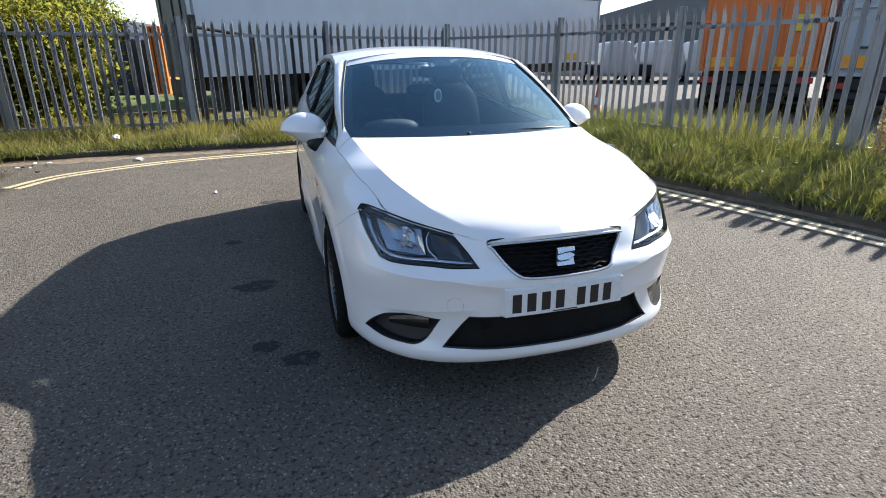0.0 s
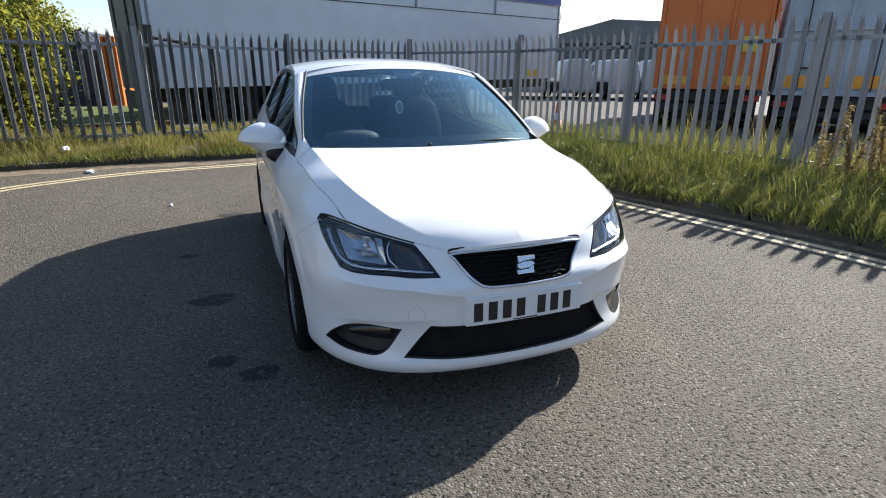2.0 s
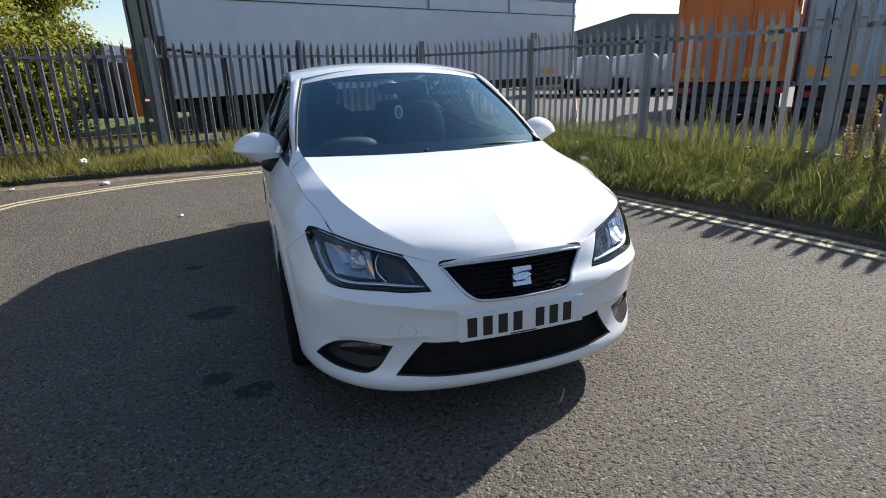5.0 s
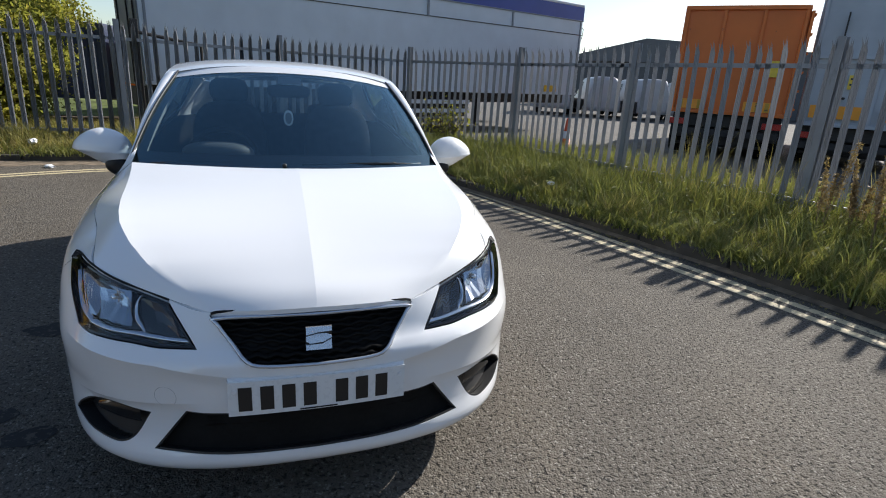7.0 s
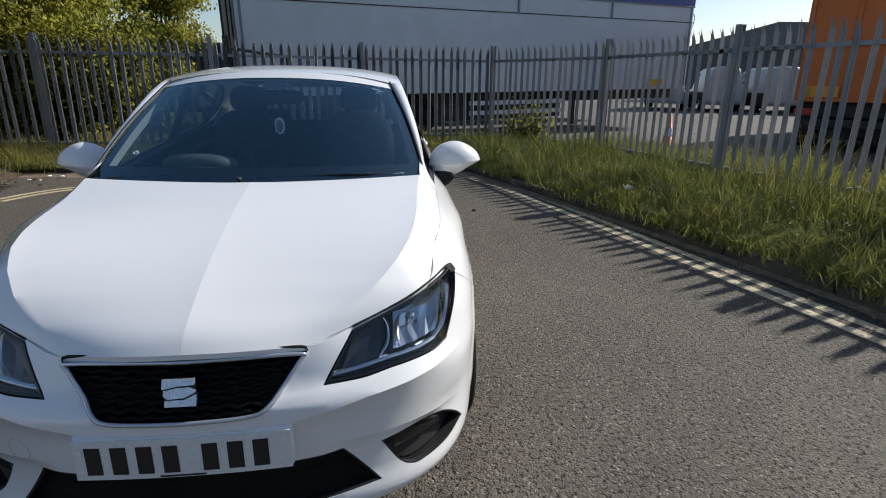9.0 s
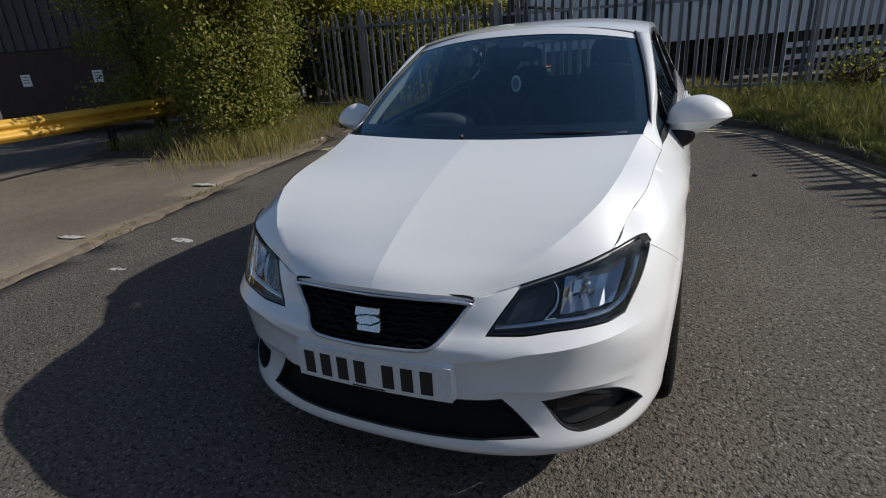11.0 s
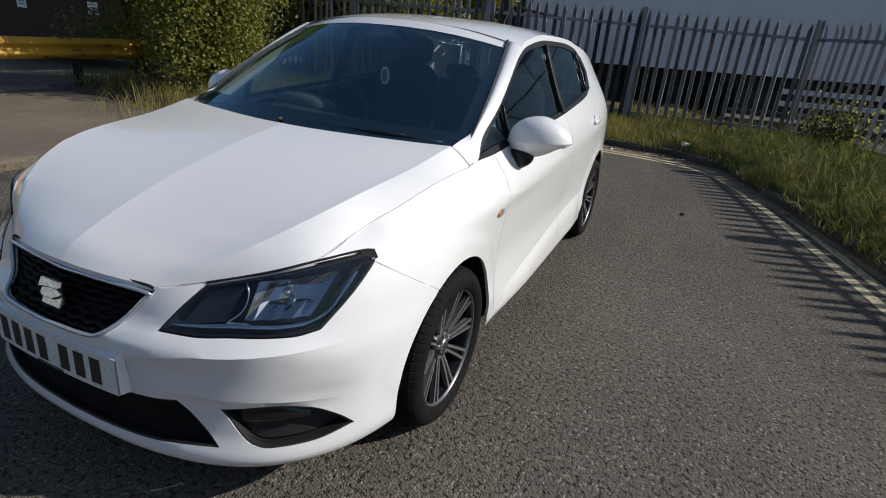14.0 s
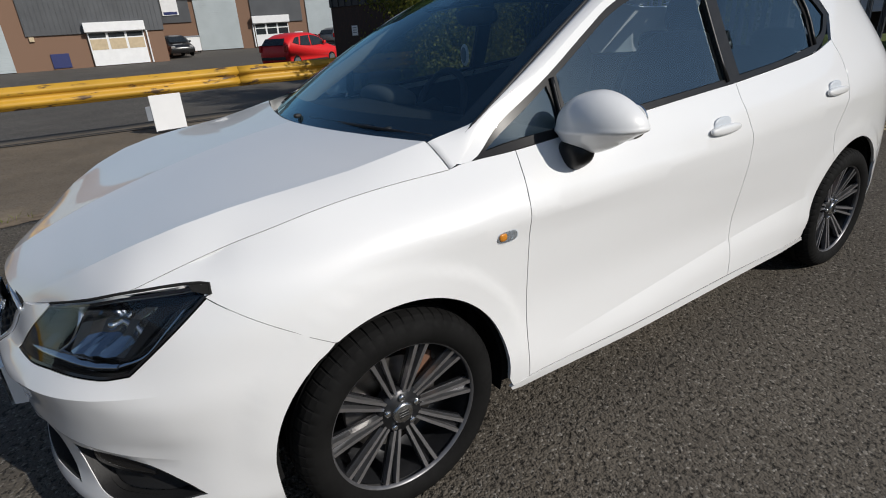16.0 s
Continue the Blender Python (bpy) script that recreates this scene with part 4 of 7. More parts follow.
part("chassis", box((0.3, 0.5, 0.72), (8.9, 1.98, 1.03), 0.02), M_STEELD, trailer, "dark steel chassis")
# dark blocks added to fill the trailer's underside with shade
part("pallet_box", box((4.85, 0.42, 0.30), (8.9, 2.05, 0.73), 0.02), M_STEELD, trailer, "dark block added to close the shaded gap under the chassis")
part("axle_gear", box((0.9, 0.42, 0.26), (4.8, 2.05, 0.73), 0.03), M_STEELD, trailer, "dark block for axles and the shade under the trailer")
part("gooseneck", box((8.9, 0.3, 0.74), (13.3, 1.98, 1.05), 0.02), M_STEELD, trailer)
part("end_board", box((0.0, 0.1, 0.55), (0.06, 2.38, 0.95), 0.01), M_STEELD, trailer)
for z in (0.45, 0.70):
    part("side_guard", box((5.6, 0.02, z), (8.7, 0.05, z + 0.11), 0.006), M_TRAILW, trailer, "white side guard rail")
for x in (5.9, 7.2, 8.4):
    part("guard_bracket", box((x, 0.05, 0.42), (x + 0.05, 0.10, 1.03)), M_STEELD, trailer)
part("landing_leg", box((9.2, 0.25, 0.05), (9.32, 0.37, 1.0), 0.01), M_STEELD, trailer)
for x in (7.0, 10.2):
    part("hinge", box((x, -0.03, 2.98), (x + 0.06, 0.0, 3.40), 0.004), M_TRAILG, trailer)
part("marker_plate", box((11.9, -0.026, 1.12), (12.5, -0.02, 1.32)), plain("marker_yellow", (0.72, 0.42, 0.02), 0.4), trailer, "yellow marker plate")
for x in (1.5, 2.85, 4.2):
    wheel_part((x, 0.05, 0.48), 0.48, 0.36, trailer)
bm = bmesh.new()
add_tube(bm, spline([(13.62, 0.2, 2.6), (13.85, 0.2, 2.9), (13.9, 0.2, 3.2), (13.72, 0.2, 3.3), (13.66, 0.2, 2.9)], 14), 0.012, 5)
add_tube(bm, spline([(13.62, 0.3, 1.6), (13.8, 0.3, 1.9), (13.75, 0.3, 2.4), (13.64, 0.3, 2.7)], 12), 0.02, 5)
part("air_hose", bm, M_BLACK, trailer)
part("coupling_box", box((13.6, 0.1, 1.8), (13.74, 0.45, 2.2), 0.02), M_STEELD, trailer)


# unseen copy added behind, to shade the ground seen under the first trailer
copy_thing(trailer, pose(-2.3, 14.25, -0.02, 0, -0.9, 20.8))


def box_lorry(name, label, at, rz, paint, paint_label, width, length, floor, top, ribs, extra):
    """A lorry seen from behind: box body on a chassis. x across, y towards the cab."""
    t = thing(name, label, "lorry", at, rz)
    part("body", box((0, 0.02, floor), (width, length, top), 0.02), paint, t, paint_label)
    for k in range(ribs + 1):
        x = k * (width - 0.07) / ribs
        part("rib", box((x, -0.045, floor + 0.02), (x + 0.07, 0.018, top - 0.02), 0.008), paint, t)
    for k in range(9):
        y = 0.1 + k * (length - 0.3) / 8
        for x in (-0.04, width + 0.002):
            part("side_rib", box((x, y, floor + 0.02), (x + 0.038, y + 0.07, top - 0.02), 0.006), paint, t)
    for z in (floor - 0.0, (floor + top) / 2 - 0.1, top - 0.10):
        part("cross_rail", box((-0.02, -0.055, z), (width + 0.02, 0.01, z + 0.09), 0.008), paint, t)
    part("chassis", box((0.35, 0.2, floor - 0.32), (width - 0.35, length + 1.6, floor - 0.01), 0.02), M_STEELD, t, "dark steel chassis")
    # dark box added to keep the underside shaded against the bright yard
    part("axle_gear", box((0.1, 0.55, 0.22), (width - 0.1, 3.6, floor - 0.3), 0.05), M_STEELD, t, "dark block for running gear and the shade below the lorry")
    part("rear_bar", box((0.06, 0.02, floor - 0.52), (width - 0.06, 0.12, floor - 0.36), 0.015), M_STEELD, t)
    for x in (0.02, width - 0.5):
        for y in (1.0, 2.3):
            bm = bmesh.new()
            road_wheel(bm, (0, 0, 0), 0.5, 0.5, True)
            bmesh.ops.translate(bm, verts=bm.verts, vec=(0.5, 0, 0))
            part("wheel", bm, M_RUBBER, t, loc=(x, y, 0.5))
    for x in (0.05, width - 0.55):
        part("mudguard", box((x, 0.35, 0.42), (x + 0.5, 0.37, floor - 0.02), 0.004), M_BLACK, t)
    cab = part("cab", box((0.05, length + 0.25, 0.7), (width - 0.05, length + 2.1, min(top, 3.0)), 0.12), paint, t, "lorry cab")
    part("cab_window", box((0.0, length + 0.9, 1.8), (0.06, length + 1.8, 2.5), 0.02), M_DGLASS, cab)
    for x in (0.02, width - 0.44):
        part("tail_lamp", box((x, -0.07, floor - 0.28), (x + 0.42, -0.02, floor - 0.14), 0.01), plain("lamp_red", (0.42, 0.015, 0.012), 0.3), t, "red lamp cluster")
    extra(t)
    return t


M_MARK = plain("marker_orange", (0.85, 0.33, 0.02), 0.4, vary=0.05)


def orange_extra(t):
    for x in (0.12, 1.55):
        part("marker_plate", box((x, -0.066, 1.12), (x + 0.62, -0.058, 1.34)), M_MARK, t, "orange reflective marker plate")
        for k in range(3):
            part("marker_stripe", box((x + 0.05 + 0.2 * k, -0.070, 1.13), (x + 0.13 + 0.2 * k, -0.066, 1.33)), M_RAILY, t)
    part("door_leaf", box((2.5, -0.03, 1.05), (2.56, 0.85, 3.3), 0.01), M_ORANGE, t, "opened orange rear door leaf")
    for z in (1.2, 1.6, 2.0, 2.4, 2.8, 3.2):
        part("door_rung", box((2.56, -0.02, z), (2.60, 0.83, z + 0.05), 0.005), M_ORANGE, t)
    part("notice", box((1.9, -0.062, 1.9), (2.2, -0.056, 2.25)), plain("notice_yellow", (0.7, 0.5, 0.05), 0.5), t, "small yellow notice")


box_lorry("tipper_lorry", "orange ribbed steel box lorry standing in the yard", (9.42, 9.12, 0.0), -45, M_ORANGE, "worn orange steel body", 2.46, 5.2, 1.02, 3.42, 3, orange_extra)


def white_extra(t):
    part("marker_plate", box((0.15, -0.066, 1.08), (1.10, -0.058, 1.36)), M_MARK, t, "orange reflective marker plate")
    part("marker_plate", box((1.45, -0.066, 1.08), (2.40, -0.058, 1.36)), M_MARK, t, "orange reflective marker plate")
    n = part("notice", box((0.74, -0.064, 1.72), (0.92, -0.056, 2.02)), plain("notice_yellow_b", (0.75, 0.55, 0.06), 0.5), t, "small yellow notice with bars")
    for z in (1.92, 1.80):
        part("bar", box((0.77, -0.067, z), (0.89, -0.063, z + 0.04)), M_INK, n)
    for x in (0.45, 1.9):
        part("lock_rod", box((x, -0.08, 1.0), (x + 0.03, -0.05, 3.3), 0.006), M_STEELD, t)
    part("handle", box((0.40, -0.10, 1.5), (0.75, -0.07, 1.55), 0.006), M_STEELD, t)


box_lorry("box_lorry", "white box lorry, greyed for shade, with orange reflective plates", (11.6, 7.4, 0.0), -50, M_LORRY_SHADED, "white panelled body, greyed for shade", 2.55, 6.5, 0.90, 4.0, 2, white_extra)


# vans in a row, far across the yard
def far_vehicle(name, label, category, at, rz, paint, profile, width, wheels, windows, group="", r=0.32):
    """A vehicle from its side outline (along y, up z), with glass and wheels of its own."""
    t = thing(name, label, category, at, rz, group)
    bm = bmesh.new()
    rows = []
    half = width / 2
    for f in (-1.0, -0.985, -0.94, -0.86, -0.7, -0.4, 0.0, 0.4, 0.7, 0.86, 0.94, 0.985, 1.0):
        g = abs(f)
        rows.append([(f * half * (1 - 0.26 * max(0.0, z - 0.9) * min(1.0, g / 0.8)), y * (1 - 0.05 * g ** 4), z - (0.10 * g ** 7 + 0.02 * g ** 2) * (1 if z > 0.6 else 0)) for y, z in profile])
    add_grid(bm, [row + [row[0]] for row in rows])
    for row in (rows[0], rows[-1]):
        bm.faces.new([bm.verts.new(p) for p in row])
    bmesh.ops.remove_doubles(bm, verts=bm.verts, dist=0.0005)
    bmesh.ops.recalc_face_normals(bm, faces=bm.faces)
    part("body", bm, paint, t, smooth=True)
    for win in windows:
        for s in (-1, 1):
            wm = bmesh.new()
            pts = [(s * (half * (1 - 0.26 * max(0.0, z + 0.08 - 0.9)) + 0.012), y, z - 0.05) for y, z in win]
            add_prism(wm, pts, (s * 0.006, 0, 0))
            bmesh.ops.recalc_face_normals(wm, faces=wm.faces)
            part("window", wm, M_DGLASS, t)
    for y in wheels:
        for s in (-1, 1):
            b = bmesh.new()
            road_wheel(b, (0, 0, 0), r, 0.2, True)
            if s < 0:
                bmesh.ops.rotate(b, verts=b.verts, cent=(0, 0, 0), matrix=Matrix.Rotation(math.pi, 3, 'Z'))
            wp = part("wheel", b, M_RUBBER, t, loc=(s * (half + 0.01), y, r))
            b = bmesh.new()
            add_lathe(b, [(0.0, 0.03), (0.6 * r, 0.028), (0.66 * r, 0.0)], 16)
            if s < 0:
                bmesh.ops.rotate(b, verts=b.verts, cent=(0, 0, 0), matrix=Matrix.Rotation(math.pi, 3, 'Z'))
            part("hub_cap", b, M_SATIN, wp)
    return t


VAN = [(-2.5, 0.35), (-2.55, 0.8), (-2.5, 1.05), (-1.75, 1.25), (-1.2, 2.05), (-0.9, 2.2), (2.45, 2.22), (2.5, 2.1), (2.5, 0.35)]
VAN = [tuple(p) for p in spline(VAN, 36)]
VAN_WIN = [[(-1.6, 1.28), (-1.18, 1.95), (-0.5, 1.98), (-0.5, 1.28)]]
for k, (x, y) in enumerate(((16.9, 28.6), (19.0, 27.4), (21.0, 26.2), (23.4, 25.2), (25.6, 24.0))):
    far_vehicle("van", "white panel van parked across the yard", "van", (x, y, 0.0), 150 + 9 * (k % 3), M_VANW, VAN, 1.95, (-1.6, 1.6), VAN_WIN, "parked vans")
    # dark panels put the shade of the lower half on each side
    for s in (-1, 1):
        part("side_skirt", box((s * 0.99 - 0.012, -2.48, 0.30), (s * 0.99 + 0.012, 2.48, 0.95), 0.01), M_BLACK, bpy.data.objects[[o.name for o in scene.objects if o.name.startswith("van") and o.parent is None][-1]], "dark panel for the sills and shade low on the van")
HATCH = [(-1.86, 0.26), (-1.93, 0.50), (-1.86, 0.72), (-1.20, 0.96), (-0.50, 1.36), (-0.10, 1.47), (0.45, 1.49), (1.05, 1.44), (1.50, 1.28), (1.78, 0.98), (1.84, 0.70), (1.80, 0.26)]
HATCH = [tuple(p) for p in spline(HATCH, 48)]
HATCH_WIN = [[(-0.98, 0.98), (-0.48, 1.29), (-0.10, 1.39), (0.12, 1.40), (0.12, 0.96)], [(0.20, 0.96), (0.20, 1.40), (0.72, 1.385), (0.86, 1.02)], [(0.95, 1.04), (0.84, 1.37), (1.12, 1.33), (1.32, 1.14)]]


def hatchback(name, label, at, rz, paint):
    """A small parked car: body, side glass, rear window and lamps."""
    t = far_vehicle(name, label, "car", at, rz, paint, HATCH, 1.66, (-1.20, 1.22), HATCH_WIN, r=0.29)
    part("rear_window", prism([(-0.56, 1.56, 1.27), (0.56, 1.56, 1.27), (0.64, 1.80, 1.00), (-0.64, 1.80, 1.00)], (0, 0.02, 0.012)), M_DGLASS, t)
    part("windscreen", prism([(-0.62, -1.20, 0.985), (0.62, -1.20, 0.985), (0.54, -0.56, 1.35), (-0.54, -0.56, 1.35)], (0, -0.012, 0.02)), M_DGLASS, t)
    for s_ in (-1, 1):
        part("tail_light", box((s_ * 0.74 - 0.07, 1.70, 0.72), (s_ * 0.74 + 0.07, 1.84, 1.02), 0.03), M_TAIL, t, "red tail light")
        part("headlamp", box((s_ * 0.62 - 0.14, -1.89, 0.58), (s_ * 0.62 + 0.14, -1.74, 0.74), 0.03), M_CLEARP, t, "clear headlamp")
        part("mirror", box((s_ * 0.90 - 0.07, -0.72, 0.95), (s_ * 0.90 + 0.07, -0.60, 1.08), 0.03), paint, t)
        part("sill_trim", box((s_ * 0.835 - 0.012, -0.85, 0.24), (s_ * 0.835 + 0.012, 0.88, 0.32), 0.008), M_BLACK, t)
    part("rear_bumper_strip", box((-0.70, 1.80, 0.40), (0.70, 1.88, 0.52), 0.02), M_BLACK, t, "black lower bumper")
    return t


M_TAIL = plain("tail_light_red", (0.42, 0.012, 0.012), 0.2, vary=0.05)
hatchback("red_hatchback", "bright red small hatchback beyond the barrier", (-24.3, 9.0, -0.33), -152, M_REDC)
hatchback("black_car", "black hatchback parked by the units", (-44.3, 6.8, -0.06), 95, M_BLACKC)
hatchback("grey_car", "grey hatchback parked by the units", (-42.0, 18.9, -0.15), -150, M_GREYC)
hatchback("blue_car", "blue hatchback parked by the units", (-38.9, 18.9, -0.19), -140, M_BLUEC)
far_vehicle("van", "grey-white van parked by the units", "van", (-43.5, 22.6, 0.0), -150, M_VANW, VAN, 1.95, (-1.6, 1.6), VAN_WIN, "parked vans")

# a shed across the yard
shed = thing("warehouse", "dark clad warehouse with a low pitched roof", "building", (30.0, 40.5, 0), -40)
part("wall", box((-5.0, 0, 0), (26.0, 14.0, 4.3), 0.02), M_SHED, shed, "dark metal cladding wall")
part("roof", prism([(-5.4, -0.4, 4.2), (1.5, -0.4, 5.95), (14.0, -0.4, 5.2), (26.4, -0.4, 4.3), (26.4, -0.4, 4.1), (-5.4, -0.4, 4.0)], (0, 14.8, 0)), M_SHEDR, shed, "grey sheet roof")
for x in (-3.0, 4.0, 11.0):
    part("roller_door", box((x, -0.06, 0), (x + 4.0, -0.01, 3.6), 0.02), M_CLAD, shed)
# container and bins behind the corner of the fence
cont = thing("blue_container", "dark blue steel container behind the fence", "container", (-8.1, 21.5, 0.0), -8)
part("body", box((0, 0, 0.1), (2.5, 6.0, 2.75), 0.03), M_BLUED, cont)
for k in range(8):
    part("corrugation", box((0.1 + 0.29 * k, -0.03, 0.25), (0.24 + 0.29 * k, 0.002, 2.6), 0.006), M_BLUED, cont)
skip = thing("orange_container", "orange steel container behind the fence", "container", (-5.5, 21.2, 0.0), -8)
part("body", box((0.45, 0, 0.1), (0.95, 5.0, 2.55), 0.03), M_ORANGE, skip)
part("door_bar", box((0.6, -0.04, 0.2), (0.64, 0.0, 2.5), 0.006), M_STEELD, skip)
bank = thing("grass_bank", "low grassy bank behind the fence", "bank", (-7.0, 17.0, 0.0), kind="structure")
bm = bmesh.new()
add_grid(bm, [[(x, y, -0.02 + 0.35 * math.exp(-((y) / 1.1) ** 2) + bumps(x, y, 0.8, 0.05)) for x in np.linspace(-5, 5.2, 26)] for y in np.linspace(-2.2, 2.2, 14)])
part("bank_soil", bm, plain("bank_grass", (0.10, 0.13, 0.035), 0.95, vary=0.4, scale=5, bump=0.8), bank, smooth=True)
sleeper = thing("timber_sleeper", "old timber sleeper lying behind the fence", "timber", (-5.0, 12.2, 0.0), 16)
part("sleeper_beam", box((0, 0, 0), (2.8, 0.24, 0.16), 0.015), M_BARK, sleeper)
cone = thing("traffic_cone", "worn orange traffic cone behind the fence", "traffic cone", (7.05, 9.9, -0.03))
bm = bmesh.new()
add_lathe(bm, [(0.14, 0.04), (0.12, 0.05), (0.035, 0.72), (0.0, 0.74)], 20)
bmesh.ops.rotate(bm, verts=bm.verts, cent=(0, 0, 0), matrix=Matrix.Rotation(radians(-90), 3, 'Y'))
part("cone_body", bm, M_CONE, cone, smooth=True)
part("cone_base", box((-0.19, -0.19, 0.0), (0.19, 0.19, 0.045), 0.01), M_BLACK, cone)
bm = bmesh.new()
add_lathe(bm, [(0.098, 0.24), (0.075, 0.42)], 20)
bmesh.ops.rotate(bm, verts=bm.verts, cent=(0, 0, 0), matrix=Matrix.Rotation(radians(-90), 3, 'Y'))
part("cone_band", bm, M_WHITE, cone, smooth=True)

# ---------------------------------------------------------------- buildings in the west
# workshop cladding, likewise darkened to hold the wall's shade
M_CLAD_SHADE = plain("shaded_black_cladding", (0.030, 0.032, 0.036), 0.6, vary=0.12)
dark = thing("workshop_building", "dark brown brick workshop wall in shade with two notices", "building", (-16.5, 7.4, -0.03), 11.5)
part("wall", box((0, 0, 0), (6.6, 3.0, 1.9), 0.01), M_BRICK_SHADE, dark, "dark brown brick wall, deepened for shade")
part("cladding", box((-0.03, -0.03, 1.902), (6.63, 3.03, 6.5), 0.01), M_CLAD_SHADE, dark, "black sheet cladding, deepened for shade")
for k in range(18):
    part("cladding_rib", box((0.1 + 0.35 * k, -0.055, 1.92), (0.16 + 0.35 * k, -0.031, 6.48)), M_CLAD_SHADE, dark)
for x in (1.05, 3.3):
    n = part("notice", box((x, -0.012, 1.02), (x + 0.30, -0.002, 1.32)), M_WHITE, dark, "small white notice")
    for z in (1.24, 1.17, 1.10):
        part("bar", box((x + 0.05, -0.015, z), (x + 0.25, -0.0125, z + 0.025)), M_TRAILG, n)


def roller(parent, y0, y1, z0, z1):
    d = part("roller_door", box((0.06, y0, z0), (0.10, y1, z1)), M_ROLLER, parent, "pale grey roller door")
    n = int((z1 - z0) / 0.14)
    for k in range(n):
        z = z0 + k * 0.14
        part("door_slat", box((0.10, y0 + 0.02, z + 0.01), (0.118, y1 - 0.02, z + 0.125), 0.004), M_ROLLER, d)
    return d


def porch(parent, y0, y1, z0, z1, blinds):
    """White framed shop entrance under a white shutter box."""
    e = part("entrance", box((0.10, y0, z0), (0.22, y1, z1)), M_WHITE, parent, "white framed entrance with shutter box")
    part("shutter_box", box((0.08, y0 - 0.12, z1), (0.55, y1 + 0.12, z1 + 0.56), 0.02), M_WHITE, e)
    w = (y1 - y0) / 3
    for k in range(3):
        part("pane", box((0.22, y0 + k * w + 0.07, z0 + 0.95), (0.235, y0 + (k + 1) * w - 0.07, z1 - 0.42)), blinds[k], e)
        part("top_pane", box((0.22, y0 + k * w + 0.07, z1 - 0.34), (0.235, y0 + (k + 1) * w - 0.07, z1 - 0.06)), M_DGLASS, e)
    return e


# first row of units: wall plane facing east
unit = thing("industrial_unit", "orange brick industrial unit with grey cladding above", "building", (-41.0, 0, -0.18), 0)
part("wall", box((-8, -26, -0.2), (0, 5.75, 6.8)), M_BRICK, unit, "orange brick wall")
part("cladding", box((-8.05, -1.85, 1.96), (0.12, 5.80, 7.2), 0.01), M_CLAD, unit, "dark grey sheet cladding")
for k in range(29):
    part("cladding_rib", box((0.12, -1.78 + 0.26 * k, 1.98), (0.145, -1.70 + 0.26 * k, 7.15)), M_CLAD, unit)
roller(unit, -8.4, -2.85, 0.0, 4.4)
roller(unit, -16.4, -10.9, 0.0, 4.4)
porch(unit, 1.32, 4.52, 0.02, 2.02, (M_CREAM, M_CREAM, M_CREAM))
part("blue_panel", box((0.02, -0.92, 0.06), (0.08, 0.06, 0.90), 0.01), M_SIGNB, unit, "dark blue low door panel")
part("wall_lamp", box((0.02, -1.72, 1.66), (0.14, -1.46, 1.92), 0.02), M_CREAM, unit)
bm = bmesh.new()
add_tube(bm, [(0.10, 4.72, 0), (0.10, 4.72, 2.0)], 0.05, 8)
part("downpipe", bm, M_WHITE, unit, "white downpipe")
# second row, set back
unit2 = thing("industrial_unit", "orange brick industrial units set back beyond the first", "building", (-49.3, 6.4, 0.12), -14)
part("wall", box((-8, -3.0, -0.5), (0, 40, 7.0)), M_BRICK, unit2, "orange brick wall")
for y0, y1, z in ((-3.0, 2.8, 2.2), (7.45, 11.55, 1.85)):
    part("cladding", box((0.002, y0, z), (0.12, y1, 3.78), 0.01), M_CLAD, unit2, "dark grey sheet cladding")
part("fascia", box((-8.05, -3.0, 3.80), (0.16, 40.0, 7.4), 0.01), M_CLAD, unit2, "dark grey sheet cladding over the doors")
for y0, y1 in ((3.15, 6.40), (11.95, 14.15), (19.5, 23.0), (27.0, 31.0)):
    roller(unit2, y0, y1, 0.0, 3.78)
porch(unit2, 7.55, 10.30, 0.0, 1.82, (M_DGLASS, M_DGLASS, M_DGLASS))
sign = part("sign_board", box((0.13, 0.8, 2.75), (0.20, 2.0, 5.4), 0.01), M_WHITE, unit2, "white sign board with plain bars")
for z in (2.80, 3.9, 4.6):
    part("bar", box((0.20, 0.9, z), (0.21, 1.9, z + 0.2)), M_SIGNB, sign)
for y in (7.42,):
    bm = bmesh.new()
    add_tube(bm, [(0.12, y, 0), (0.12, y, 1.7), (0.2, y + 0.25, 1.95)], 0.05, 8)
    part("downpipe", bm, M_WHITE, unit2, "white downpipe")
part("blue_shutter", box((0.02, 15.4, 2.15), (0.14, 17.0, 3.78), 0.02), M_BLUEC, unit2, "bright blue half-open shutter")
# black sheet on the wall, painting the shade of a doorway
part("opening", box((0.01, 15.4, 0.0), (0.03, 17.0, 2.15)), M_DARK, unit2, "dark sheet for the shaded doorway under the shutter")
part("wall_notice", box((0.01, 10.75, 0.55), (0.04, 11.45, 1.0), 0.005), M_WHITE, unit2, "small white notice")
bin_ = thing("wheeled_bin", "white wheeled waste container by the unit", "waste bin", (-46.8, 7.7, 0.05), 0)
part("bin_body", prism([(0, 0, 0.15), (0.9, 0, 0.15), (1.0, 0, 1.15), (-0.1, 0, 1.15)], (0, 1.2, 0)), M_WHITE, bin_)
part("bin_lid", box((-0.14, -0.03, 1.15), (1.04, 1.23, 1.25), 0.03), M_TRAILG, bin_)
for x, y in ((0.1, 0.15), (0.8, 0.15), (0.1, 1.05), (0.8, 1.05)):
    b = bmesh.new()
    road_wheel(b, (0, 0, 0), 0.08, 0.05)
    part("bin_wheel", b, M_RUBBER, bin_, loc=(x, y, 0.08))
# a plain row of sheds closing the place behind the camera
rear = thing("warehouse", "long grey warehouse closing the road behind", "building", (-14.0, -34.0, 0), 0)
part("wall", box((0, 0, 0), (44, 10, 5.5)), M_CLAD, rear)
